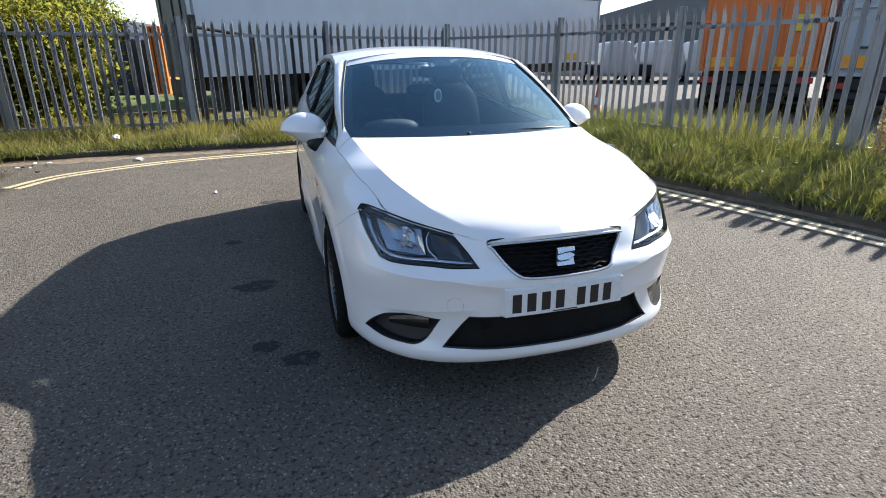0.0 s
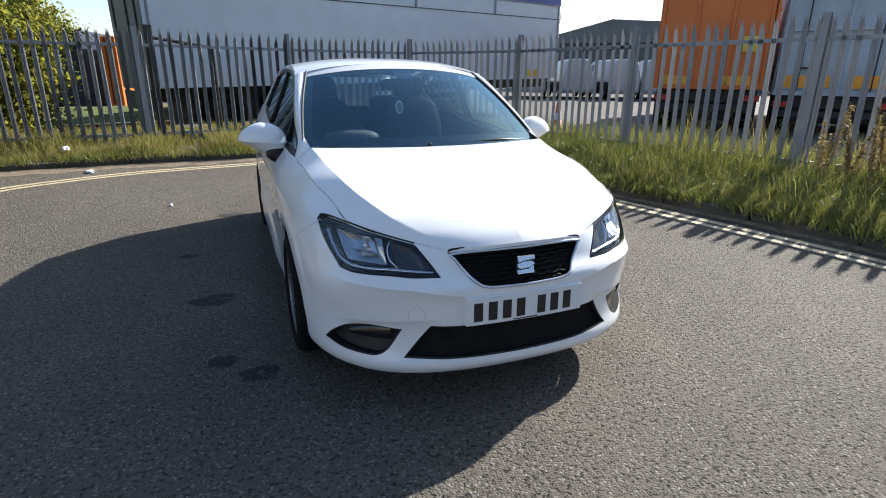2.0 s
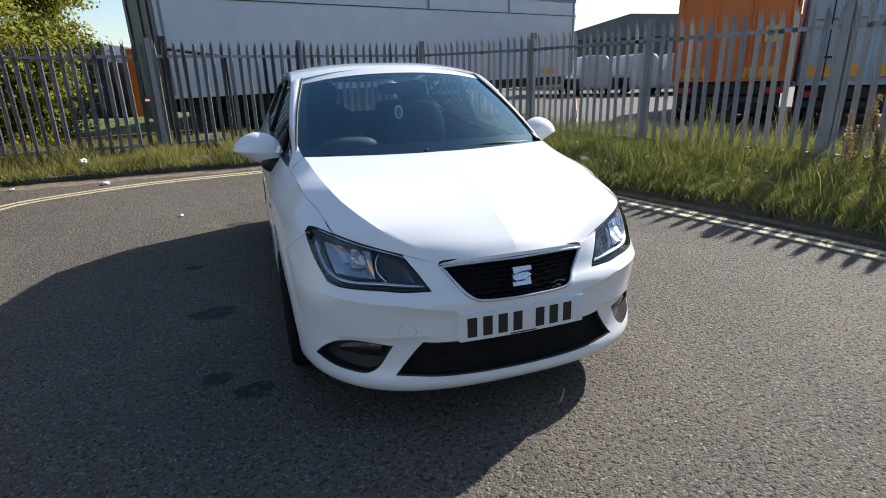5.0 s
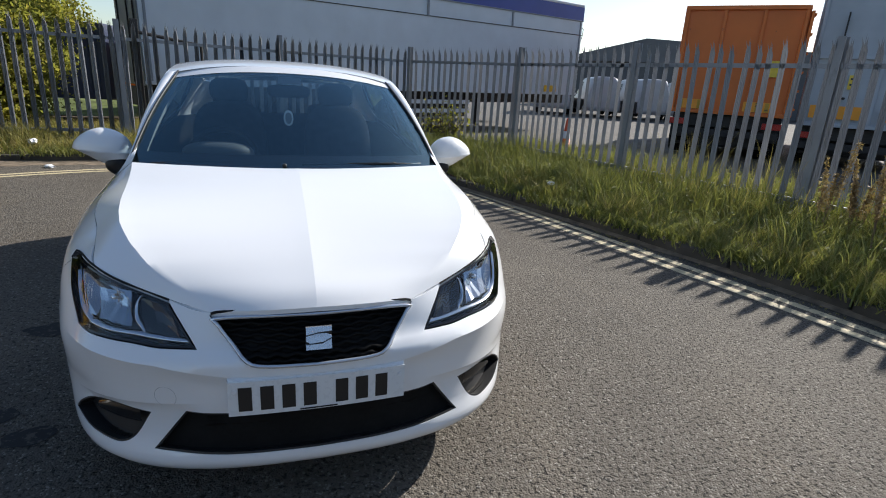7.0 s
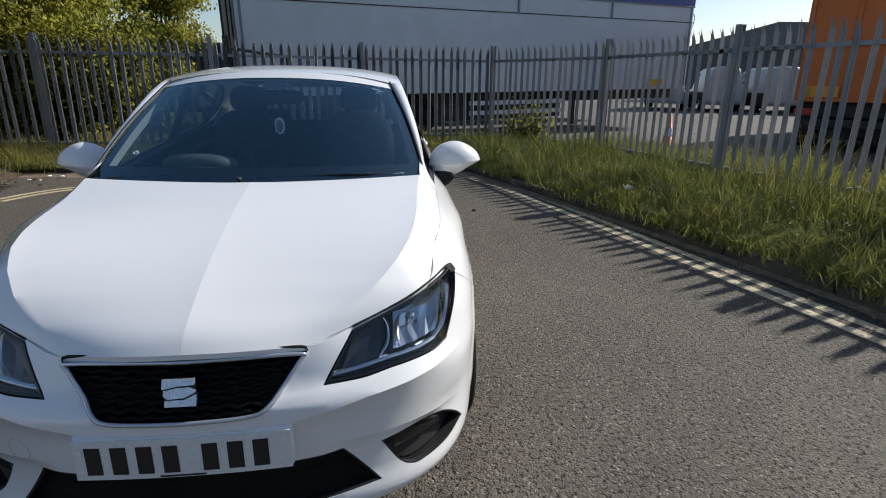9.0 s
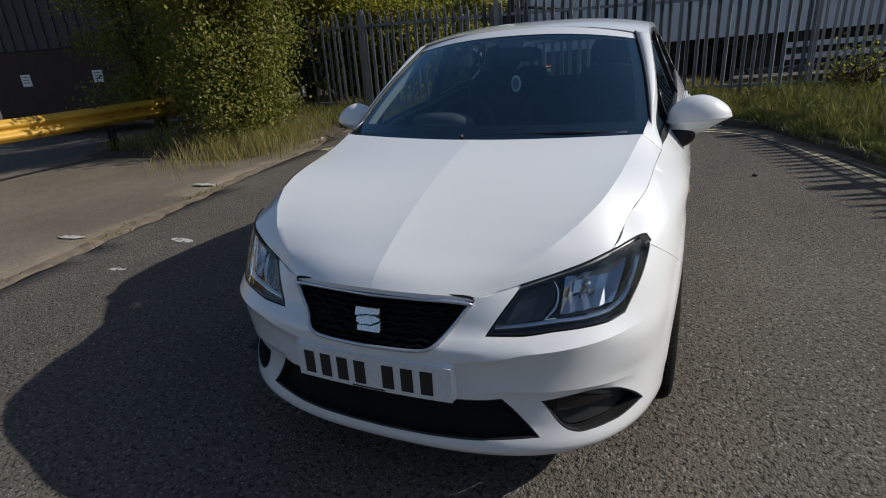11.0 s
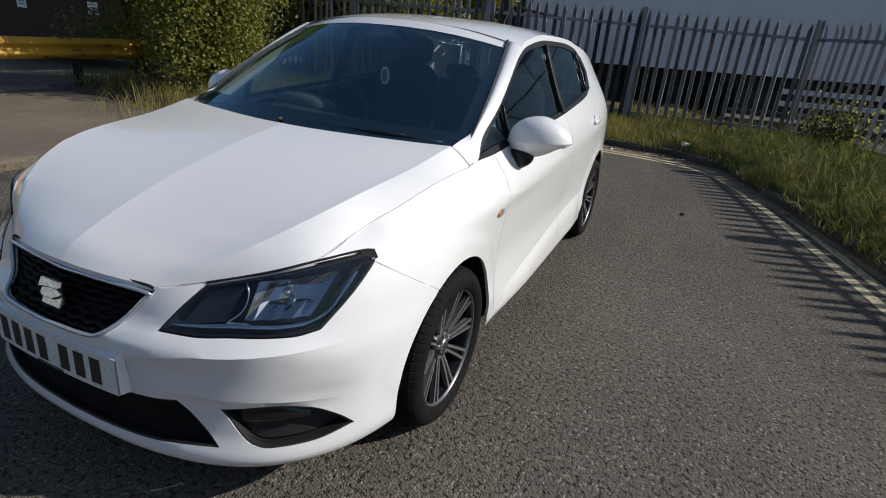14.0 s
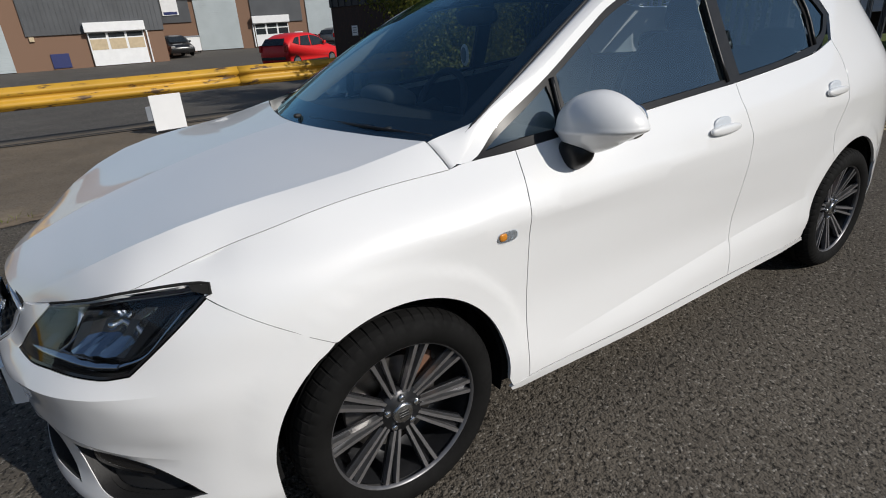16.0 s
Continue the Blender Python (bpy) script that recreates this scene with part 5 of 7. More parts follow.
part("roof", prism([(-0.4, -0.4, 5.4), (-0.4, 10.4, 5.4), (-0.4, 5, 7.2)], (44.8, 0, 0)), M_SHEDR, rear)

# ---------------------------------------------------------------- the white car
# Front axle at y = 0, rear axle at y = 2.469, nose towards -y, middle plane x = 0.
M_GRILLE = plain("grille_black", (0.005, 0.005, 0.005), 0.6, vary=0.2)
for m_ in (M_GRILLE, M_DARK):
    m_.node_tree.nodes["Principled BSDF"].inputs["Specular IOR Level"].default_value = 0.12
car = thing("hatchback_car", "white five-door hatchback parked on the asphalt road", "car")
PLAN = [(0, -0.855), (0.16, -0.851), (0.32, -0.832), (0.48, -0.783), (0.60, -0.715), (0.70, -0.612), (0.765, -0.50), (0.805, -0.38), (0.828, -0.24), (0.840, -0.05),
        (0.846, 0.2), (0.848, 0.6), (0.848, 1.4), (0.846, 2.0), (0.842, 2.4), (0.828, 2.7), (0.79, 2.95), (0.70, 3.10), (0.55, 3.17), (0.3, 3.205), (0, 3.21)]
_dense = spline(PLAN, 3000)
_len = np.r_[0, np.cumsum(np.linalg.norm(np.diff(_dense, axis=0), axis=1))]
for _ in range(3):
    _dense[30:-30] = np.stack([np.convolve(np.pad(_dense[:, c], 30, mode="edge"), np.ones(61) / 61, "valid") for c in (0, 1)], 1)[30:-30]
_tan = np.gradient(_dense, axis=0)
_tan /= np.linalg.norm(_tan, axis=1)[:, None]
_nrm = np.stack([-_tan[:, 1], _tan[:, 0]], 1)                     # inward


def u_at(y):
    """Length along the plan line at a place y of the side."""
    return float(np.interp(y, _dense[:, 1], _len))


ZK = [0.15, 0.19, 0.22, 0.26, 0.30, 0.34, 0.40, 0.47, 0.53, 0.56, 0.60, 0.66, 0.72, 0.78, 0.84, 0.90, 0.95, 1.00, 1.10, 1.20, 1.30, 1.40]
SET_IN = [  # station along the plan line, then how far the skin lies inside it at each height
    (0.0,        [.09, .035, .018, .028, .034, .030, .010, .000, .000, .000, .020, .050, .078, .115, .20, .3, .4, .5, .6, .7, .8, .9]),
    (u_at(-.832), [.09, .035, .018, .028, .034, .032, .020, .012, .008, .004, .046, .072, .098, .14, .22, .3, .4, .5, .6, .7, .8, .9]),
    (u_at(-.783), [.085, .032, .016, .024, .030, .032, .027, .018, .009, .010, .042, .078, .118, .165, .23, .3, .4, .5, .6, .7, .8, .9]),
    (u_at(-.612), [.075, .028, .010, .012, .016, .020, .024, .010, .004, .010, .028, .052, .075, .102, .155, .22, .3, .4, .5, .6, .7, .8]),
    (u_at(-.43),  [.07, .025, .010, .006, .006, .006, .005, .002, .000, .002, .010, .024, .046, .078, .172, .25, .31, .38, .46, .55, .65, .75]),
    (u_at(-.32),  [.07, .025, .010, .005, .004, .003, .002, .001, .000, .001, .005, .012, .028, .056, .129, .19, .26, .33, .40, .48, .55, .63]),
    (u_at(-.15),  [.07, .025, .010, .004, .002, .001, .000, .000, .000, .000, .001, .004, .013, .036, .084, .142, .22, .28, .34, .39, .44, .49]),
    (u_at(.26),   [.08, .035, .014, .006, .004, .006, .012, .016, .016, .015, .013, .009, .005, .001, .034, .094, .142, .18, .22, .25, .28, .31]),
    (u_at(.60),   [.08, .035, .014, .012, .016, .021, .026, .030, .028, .025, .021, .015, .008, .000, .020, .058, .100, .122, .156, .187, .217, .245]),
    (u_at(1.45),  [.08, .035, .018, .017, .019, .022, .026, .030, .026, .022, .017, .010, .002, .000, .008, .018, .042, .074, .122, .166, .208, .246]),
    (u_at(2.2),   [.08, .035, .014, .006, .004, .002, .008, .008, .006, .005, .004, .002, .000, .000, .003, .011, .030, .058, .112, .162, .212, .258]),
    (u_at(2.7),   [.08, .035, .014, .006, .003, .001, .000, .000, .000, .000, .001, .003, .005, .007, .010, .018, .035, .056, .115, .175, .235, .290]),
    (u_at(3.10),  [.09, .040, .018, .010, .008, .006, .004, .003, .004, .006, .008, .012, .018, .024, .030, .040, .065, .100, .165, .250, .345, .430]),
    (float(_len[-1]), [.09, .040, .018, .010, .008, .006, .004, .006, .012, .016, .022, .030, .036, .042, .050, .065, .095, .140, .235, .335, .430, .510]),
]
_zs = np.linspace(ZK[0], ZK[-1], 260)
_us = np.linspace(0, _len[-1], 500)
_cols = np.stack([pchip(ZK, row, _zs) for _, row in SET_IN])
_grid = np.stack([pchip([s for s, _ in SET_IN], _cols[:, k], _us) for k in range(len(_zs))], 1)      # u x z


RIDGE = ((0.0, 0.26, 0.39, 0.46, 0.65, 0.86), (0.524, 0.524, 0.544, 0.556, 0.564, 0.570))
LEDGE = ((0.34, 0.46, 0.65, 0.79, 0.92), (0.430, 0.420, 0.408, 0.394, 0.386))


def skin(u, z, out=0.0):
    """Points of the body's skin at lengths u (negative: the other side) and heights z, moved outwards by out."""
    u, z = np.asarray(u, float), np.asarray(z, float)
    a = np.abs(u)
    iu, iz = np.clip(a / _us[-1] * 499, 0, 498.999), np.clip((z - _zs[0]) / (_zs[-1] - _zs[0]) * 259, 0, 258.999)
    i, j = iu.astype(int), iz.astype(int)
    fu, fz = iu - i, iz - j
    d = (_grid[i, j] * (1 - fu) + _grid[i + 1, j] * fu) * (1 - fz) + (_grid[i, j + 1] * (1 - fu) + _grid[i + 1, j + 1] * fu) * fz - out
    y0 = np.interp(a, _len, _dense[:, 1])
    fade = np.clip((y0 - 0.10) / 0.5, 0, 1) * np.clip((2.75 - y0) / 0.5, 0, 1)
    upper = np.interp(y0, (0.1, 0.42, 1.5, 2.75), (0.755, 0.772, 0.826, 0.872))
    d = d - 0.0065 * fade * np.clip(1 - np.abs(z - upper) / 0.06, 0, 1)
    lower = np.interp(y0, (0.5, 1.45, 2.15), (0.305, 0.400, 0.462))
    fade = np.clip((y0 - 0.50) / 0.4, 0, 1) * np.clip((2.15 - y0) / 0.25, 0, 1)
    d = d - 0.013 * fade * np.clip((lower - z) / 0.045, 0, 1)
    over = np.interp(a, LEDGE[0], LEDGE[1])
    d = d + 0.009 * np.clip((a - 0.34) / 0.08, 0, 1) * np.clip((0.92 - a) / 0.20, 0, 1) * np.clip((over - z) / 0.018, 0, 1) * np.clip((z - 0.235) / 0.05, 0, 1)
    nose = np.clip((0.86 - a) / 0.16, 0, 1)
    ridge = np.interp(a, RIDGE[0], RIDGE[1])
    d = d - 0.006 * nose * np.clip(1 - np.abs(z - ridge) / 0.045, 0, 1) + 0.006 * nose * np.clip((ridge - z) / 0.03, 0, 1) * np.clip((z - 0.40) / 0.08, 0, 1)
    for cy in (0.0, 2.469):
        lip = np.clip((0.432 - np.hypot(y0 - cy, z - 0.30)) / 0.022, 0, 1) * np.clip((y0 + 0.45) / 0.12, 0, 1) * np.clip((z - 0.26) / 0.10, 0, 1)
        d = d - 0.006 * lip * lip * (3 - 2 * lip)
    x = np.interp(a, _len, _dense[:, 0]) + np.interp(a, _len, _nrm[:, 0]) * d
    y = np.interp(a, _len, _dense[:, 1]) + np.interp(a, _len, _nrm[:, 1]) * d
    return np.stack([np.where(u < 0, -x, x), y, z], -1)


_scan = np.linspace(0, _len[-1], 1200)
# pressed lines: along the doors above and below, and across the bumper
CREASES = [np.array([(u_at(y), z) for y, z in zip(np.linspace(0.10, 2.75, 240), np.interp(np.linspace(0.10, 2.75, 240), (0.1, 0.42, 1.5, 2.75), (0.755, 0.772, 0.826, 0.872)))]),
           np.array([(u_at(y), z) for y, z in zip(np.linspace(0.50, 2.15, 150), np.interp(np.linspace(0.50, 2.15, 150), (0.5, 1.45, 2.15), (0.305, 0.400, 0.462)))]),
           np.stack([np.linspace(0.34, 0.92, 70), np.interp(np.linspace(0.34, 0.92, 70), LEDGE[0], LEDGE[1])], 1),
           np.stack([-np.linspace(0.34, 0.92, 70), np.interp(np.linspace(0.34, 0.92, 70), LEDGE[0], LEDGE[1])], 1),
           np.stack([np.linspace(-0.86, 0.86, 190), np.interp(np.abs(np.linspace(-0.86, 0.86, 190)), RIDGE[0], RIDGE[1])], 1)]


def uz(x, y, z):
    """The place (u, z) on the skin nearest to a point of the right side."""
    s = skin(_scan, np.full_like(_scan, z))
    return float(_scan[np.argmin((s[:, 0] - x) ** 2 + (s[:, 1] - y) ** 2)]), z


def xz(x, z):
    """The place on the front where the skin has this x."""
    s = skin(_scan[:500], np.full(500, z))
    k = int(np.argmin(np.abs(s[:, 0] - abs(x)) + 10 * (s[:, 1] > 0.0)))
    return (float(_scan[k]) if x >= 0 else -float(_scan[k])), z


def yz(y, z):
    return u_at(y), z


def smooth_ring(pts, step=0.02, corner=35.0):
    """Samples a closed outline, rounding gentle bends and keeping sharp corners."""
    p = [np.array(q, float) for q in pts]
    n = len(p)
    sharp = []
    for i in range(n):
        a, b = p[i] - p[i - 1], p[(i + 1) % n] - p[i]
        ang = abs(math.degrees(math.atan2(a[0] * b[1] - a[1] * b[0], a @ b)))
        sharp.append(ang > corner)
    if not any(sharp):
        sharp[0] = True
    k0 = sharp.index(True)
    order = [(k0 + i) % n for i in range(n)] + [k0]
    out, run = [], [p[k0]]
    for i in order[1:]:
        run.append(p[i])
        if sharp[i]:
            length = sum(np.linalg.norm(b - a) for a, b in zip(run, run[1:]))
            seg = spline(run, max(2, int(length / step) + 1)) if len(run) > 2 else np.linspace(run[0], run[1], max(2, int(length / step) + 1))
            out += list(seg[:-1])
            run = [p[i]]
    return np.array(out)


def shrink(ring, d):
    """An outline moved inwards by d."""
    a = 0.5 * np.sum(ring[:, 0] * np.roll(ring[:, 1], -1) - np.roll(ring[:, 0], -1) * ring[:, 1])
    t = np.roll(ring, -1, 0) - np.roll(ring, 1, 0)
    t /= np.linalg.norm(t, axis=1)[:, None] + 1e-9
    return ring + math.copysign(d, a) * np.stack([-t[:, 1], t[:, 0]], 1)


def skin_panel(ring, holes=(), step=0.035, out=0.0, rim=0.012, flip=False, place=None):
    """A pressed panel over an outline in (u, z), with holes and a turned-in rim."""
    from mathutils.geometry import delaunay_2d_cdt
    put = place or (lambda q, o: skin(q[:, 0], q[:, 1], o))
    loops = [np.asarray(ring)] + [np.asarray(h) for h in holes]
    lo, hi = loops[0].min(0), loops[0].max(0)
    g = np.stack(np.meshgrid(np.arange(lo[0] + step / 2, hi[0], step), np.arange(lo[1] + step / 2, hi[1], step)), -1).reshape(-1, 2)
    keep = inside(loops[0], g)
    for h in loops[1:]:
        keep &= ~inside(h, g)
    near = np.concatenate(loops)
    g = g[keep]
    if place is None and rim:
        extra = np.concatenate(CREASES)
        ok = inside(loops[0], extra)
        for h in loops[1:]:
            ok &= ~inside(h, extra)
        extra = extra[ok]
        if len(extra):
            if len(g):
                g = g[np.min(np.linalg.norm(g[:, None] - extra[None], axis=2), axis=1) > 0.012]
            extra = extra[np.min(np.linalg.norm(extra[:, None] - near[None], axis=2), axis=1) > 0.004]
        edge_d = lambda q: np.min(np.linalg.norm(q[:, None] - near[None], axis=2), axis=1)
        g = g[edge_d(g) > 0.4 * step] if len(g) else g
        g = np.concatenate([g, extra]) if len(extra) else g
    elif len(g):
        g = g[np.min(np.linalg.norm(g[:, None] - near[None], axis=2), axis=1) > 0.4 * step]
    pts, edges, base = [Vector(p) for l in loops for p in l], [], 0
    for l in loops:
        edges += [(base + i, base + (i + 1) % len(l)) for i in range(len(l))]
        base += len(l)
    v, _, f, _, _, _ = delaunay_2d_cdt(pts + [Vector(p) for p in g], edges, [], 0, 1e-6)
    flat = np.array([(p.x, p.y) for p in v])
    mid = np.array([flat[list(t)].mean(0) for t in f])
    ok = inside(loops[0], mid)
    for h in loops[1:]:
        ok &= ~inside(h, mid)
    p3 = put(flat, out)
    if flip:
        p3 = p3 * np.array([-1, 1, 1])
    bm = bmesh.new()
    vs = [bm.verts.new(p) for p in p3]
    for t, k in zip(f, ok):
        if k:
            bm.faces.new([vs[i] for i in t])
    on_line = {(round(q[0], 4), round(q[1], 4)) for q in np.concatenate(CREASES[1:])} if rim else set()
    pressed = {w for w, q in zip(vs, flat) if (round(q[0], 4), round(q[1], 4)) in on_line}
    for e in bm.edges:
        if e.verts[0] in pressed and e.verts[1] in pressed:
            e.smooth = False
    bmesh.ops.delete(bm, geom=[w for w in bm.verts if not w.link_faces], context='VERTS')
    bmesh.ops.recalc_face_normals(bm, faces=bm.faces)
    bm.faces.ensure_lookup_table()
    c = Vector((0, 1.2, 0.6))
    if sum((fc.calc_center_median() - c).dot(fc.normal) * fc.calc_area() for fc in bm.faces) < 0:
        bmesh.ops.reverse_faces(bm, faces=bm.faces)
    for fc in bm.faces:
        fc.smooth = True
    if rim:
        bm.normal_update()
        edge = [e for e in bm.edges if e.is_boundary]
        nor = {w: w.normal.copy() for e in edge for w in e.verts}
        at = {w: w.co.copy() for w in nor}
        r = bmesh.ops.extrude_edge_only(bm, edges=edge)
        fresh = [w for w in r["geom"] if isinstance(w, bmesh.types.BMVert)]
        for w in fresh:
            near_w = min(at, key=lambda q: (at[q] - w.co).length_squared)
            w.co -= nor[near_w] * rim
        for e in edge:
            e.smooth = False
    return bm


def both(name, ring, material, holes=(), parent=car, label="", **k):
    """The same panel on both sides of the car."""
    return [part(name, skin_panel(ring, holes, flip=f, **k), material, parent, label) for f in (False, True)]


def arc(cy, cz, r, a0, a1, n=16):
    return [yz(cy + r * math.cos(radians(a)), cz + r * math.sin(radians(a))) for a in np.linspace(a0, a1, n)]


# outlines, right side
HOOD_SIDE = [(0.304, -0.747, 0.692), (0.419, -0.687, 0.716), (0.53, -0.605, 0.748), (0.638, -0.520, 0.782), (0.661, -0.42, 0.813), (0.687, -0.32, 0.842), (0.703, -0.22, 0.865), (0.716, -0.12, 0.885), (0.724, -0.02, 0.898), (0.731, 0.08, 0.906), (0.737, 0.235, 0.914)]
LAMP = [uz(0.337, -0.772, 0.594), uz(0.375, -0.73, 0.655), uz(0.419, -0.690, 0.711), uz(0.53, -0.61, 0.743), uz(0.635, -0.52, 0.774), uz(0.715, -0.400, 0.786), uz(0.735, -0.382, 0.768), uz(0.695, -0.575, 0.610), uz(0.645, -0.635, 0.600), uz(0.53, -0.71, 0.600), uz(0.43, -0.75, 0.594)]
lamp_ring = smooth_ring(LAMP, 0.018, 24)
GRILLE = [xz(0, 0.701), xz(0.16, 0.699), xz(0.285, 0.692), xz(0.302, 0.684), xz(0.255, 0.615), xz(0.215, 0.570), xz(0.18, 0.553), xz(0.1, 0.547), xz(0, 0.546)]
GRILLE = GRILLE + [(-u, z) for u, z in reversed(GRILLE[1:-1])]
grille_ring = smooth_ring(GRILLE, 0.018, 38)
LOWER = [xz(0, 0.394), xz(0.2, 0.395), xz(0.384, 0.397), xz(0.486, 0.258), xz(0.25, 0.246), xz(0, 0.243)]
LOWER = LOWER + [(-u, z) for u, z in reversed(LOWER[1:-1])]
lower_ring = smooth_ring(LOWER, 0.02, 30)
FOG = [uz(0.487, -0.742, 0.378), uz(0.60, -0.68, 0.388), uz(0.68, -0.61, 0.372), uz(0.735, -0.535, 0.325), uz(0.757, -0.50, 0.286), uz(0.69, -0.61, 0.262), uz(0.60, -0.69, 0.258), uz(0.565, -0.71, 0.270)]
fog_ring = smooth_ring(FOG, 0.015, 42)
gap_hi = yz(-0.1665, 0.6055)
tip = uz(0.733, -0.40, 0.762)
front_arch = arc(0, 0.30, 0.345, 118, 186, 10)
hood_uz = [uz(*p) for p in HOOD_SIDE]
top_front = [(0.0, 0.704), xz(0.16, 0.702), hood_uz[0], hood_uz[1], hood_uz[2], hood_uz[3], uz(0.727, -0.384, 0.786)]
bump_right = top_front + [tip, gap_hi] + arc(0, 0.30, 0.345, 119.5, 184, 10) + [yz(-0.34, 0.205), uz(0.72, -0.6, 0.188), xz(0.5, 0.183), xz(0.25, 0.180), (0.0, 0.178)]
bump_ring = smooth_ring(bump_right + [(-u, z) for u, z in reversed(bump_right[1:-1])], 0.025, 32)
gap = 0.0014
part("front_bumper", skin_panel(shrink(bump_ring, gap), [grille_ring, lower_ring, lamp_ring, lamp_ring * [-1, 1], fog_ring, fog_ring * [-1, 1]], 0.019), M_PAINT, car, "glossy white painted front bumper")
fender = [uz(0.727, -0.384, 0.786), uz(0.685, -0.445, 0.784), hood_uz[3]] + hood_uz[4:] + [yz(0.262, 0.920), yz(0.45, 0.930), yz(0.43, 0.85), yz(0.418, 0.785), yz(0.424, 0.55), yz(0.426, 0.246), yz(0.362, 0.236)] + \
    arc(0, 0.30, 0.345, -4, 118, 22) + [gap_hi, tip]
both("front_wing", shrink(smooth_ring(fender, 0.02, 32), gap), M_PAINT, label="white painted front wing", step=0.022)
BELT = [(0.262, 0.912), (0.45, 0.930), (0.9, 0.965), (1.45, 1.002), (1.8, 1.032), (2.06, 1.058)]
belt_at = lambda y: float(np.interp(y, [p[0] for p in BELT], [p[1] for p in BELT]))
DOOR_B = [(1.47, belt_at(1.47)), (1.462, 0.95), (1.48, 0.885), (1.512, 0.78), (1.514, 0.68), (1.50, 0.45), (1.492, 0.256)]
door_f = [yz(0.45, 0.930), yz(0.9, 0.965), yz(1.2, 0.987)] + [yz(*p) for p in DOOR_B] + [yz(1.0, 0.249), yz(0.426, 0.246), yz(0.424, 0.55), yz(0.418, 0.785), yz(0.43, 0.85)]
doors_f = both("front_door", shrink(smooth_ring(door_f, 0.03, 32), gap), M_PAINT, label="white painted front door")
door_r = [yz(*p) for p in reversed(DOOR_B)] + [yz(1.8, 1.032), yz(2.06, 1.058), yz(2.25, 1.10), yz(2.285, 1.02), yz(2.27, 0.88), yz(2.20, 0.72)] + arc(2.469, 0.30, 0.36, 128, 176, 9) + [yz(2.09, 0.262), yz(1.8, 0.258)]
doors_r = both("rear_door", shrink(smooth_ring(door_r, 0.03, 32), gap), M_PAINT, label="white painted rear door")
sill = [yz(0.352, 0.236), yz(0.426, 0.243), yz(1.0, 0.246), yz(1.5, 0.253), yz(2.10, 0.259), yz(2.12, 0.236), yz(1.2, 0.216), yz(0.40, 0.210), yz(0.36, 0.220)]
both("sill", shrink(smooth_ring(sill, 0.04, 30), gap), M_PAINT, label="white painted sill")
RAIL = [(0.245, 0.925), (0.40, 1.022), (0.628, 1.142), (0.80, 1.243), (0.93, 1.308), (1.10, 1.358), (1.45, 1.392), (1.80, 1.388), (2.12, 1.364), (2.45, 1.325), (2.70, 1.285)]
WIN = [(0.285, 0.920), (0.45, 1.012), (0.628, 1.112), (0.80, 1.215), (0.93, 1.285), (1.08, 1.332), (1.45, 1.366), (1.80, 1.362), (2.10, 1.334), (2.22, 1.285), (2.295, 1.20), (2.22, 1.12), (2.06, 1.058)]
rear_u = float(_len[-1])
quarter = [yz(*p) for p in RAIL[8:]] + [uz(0.50, 2.80, 1.27), uz(0.62, 3.02, 1.0), uz(0.70, 3.08, 0.90), uz(0.74, 3.06, 0.62), yz(2.86, 0.60), yz(2.80, 0.50)] + arc(2.469, 0.30, 0.36, 30, 128, 16) + \
    [yz(2.20, 0.72), yz(2.27, 0.88), yz(2.285, 1.02), yz(2.25, 1.10), yz(2.305, 1.20), yz(2.225, 1.295)]
both("rear_wing", shrink(smooth_ring(quarter, 0.03, 32), gap), M_PAINT, label="white painted rear wing and pillar", step=0.025)
rb = [yz(2.80, 0.50), yz(2.86, 0.60), uz(0.74, 3.06, 0.62), (rear_u - 0.4, 0.62), (rear_u, 0.62), (rear_u, 0.20), (rear_u - 0.4, 0.20), yz(2.86, 0.21)] + list(reversed(arc(2.469, 0.30, 0.36, 30, -8, 8)))[0:-1]
both("rear_bumper", shrink(smooth_ring(rb, 0.04, 32), 0.001), M_PAINT, label="white painted rear bumper")
hatch = [(rear_u, 0.63), (rear_u - 0.45, 0.63), uz(0.66, 3.12, 0.80), uz(0.62, 3.05, 0.97), (rear_u - 0.3, 0.985), (rear_u, 0.99)]
both("tailgate", smooth_ring(hatch, 0.04, 32), M_PAINT, label="white painted tailgate")
rlamp = [uz(0.745, 3.05, 0.64), uz(0.70, 3.08, 0.90), uz(0.66, 3.10, 0.92), uz(0.68, 3.12, 0.64)]
both("tail_light", smooth_ring(rlamp, 0.03, 32), plain("red_lamp_plastic", (0.45, 0.01, 0.012), 0.15, vary=0.05))
rwin = [(rear_u, 1.0), uz(0.56, 3.03, 1.01), uz(0.46, 2.82, 1.30), (rear_u, 1.33)]
both("rear_window", smooth_ring(rwin, 0.04, 32), M_SGLASS, rim=0)

# window frames and glass on the sides
win_ring = smooth_ring([yz(*p) for p in WIN] + [yz(*p) for p in reversed(BELT[1:-1])], 0.025, 40)


def glass_ring(pts):
    return smooth_ring([yz(*p) for p in pts], 0.025, 30)


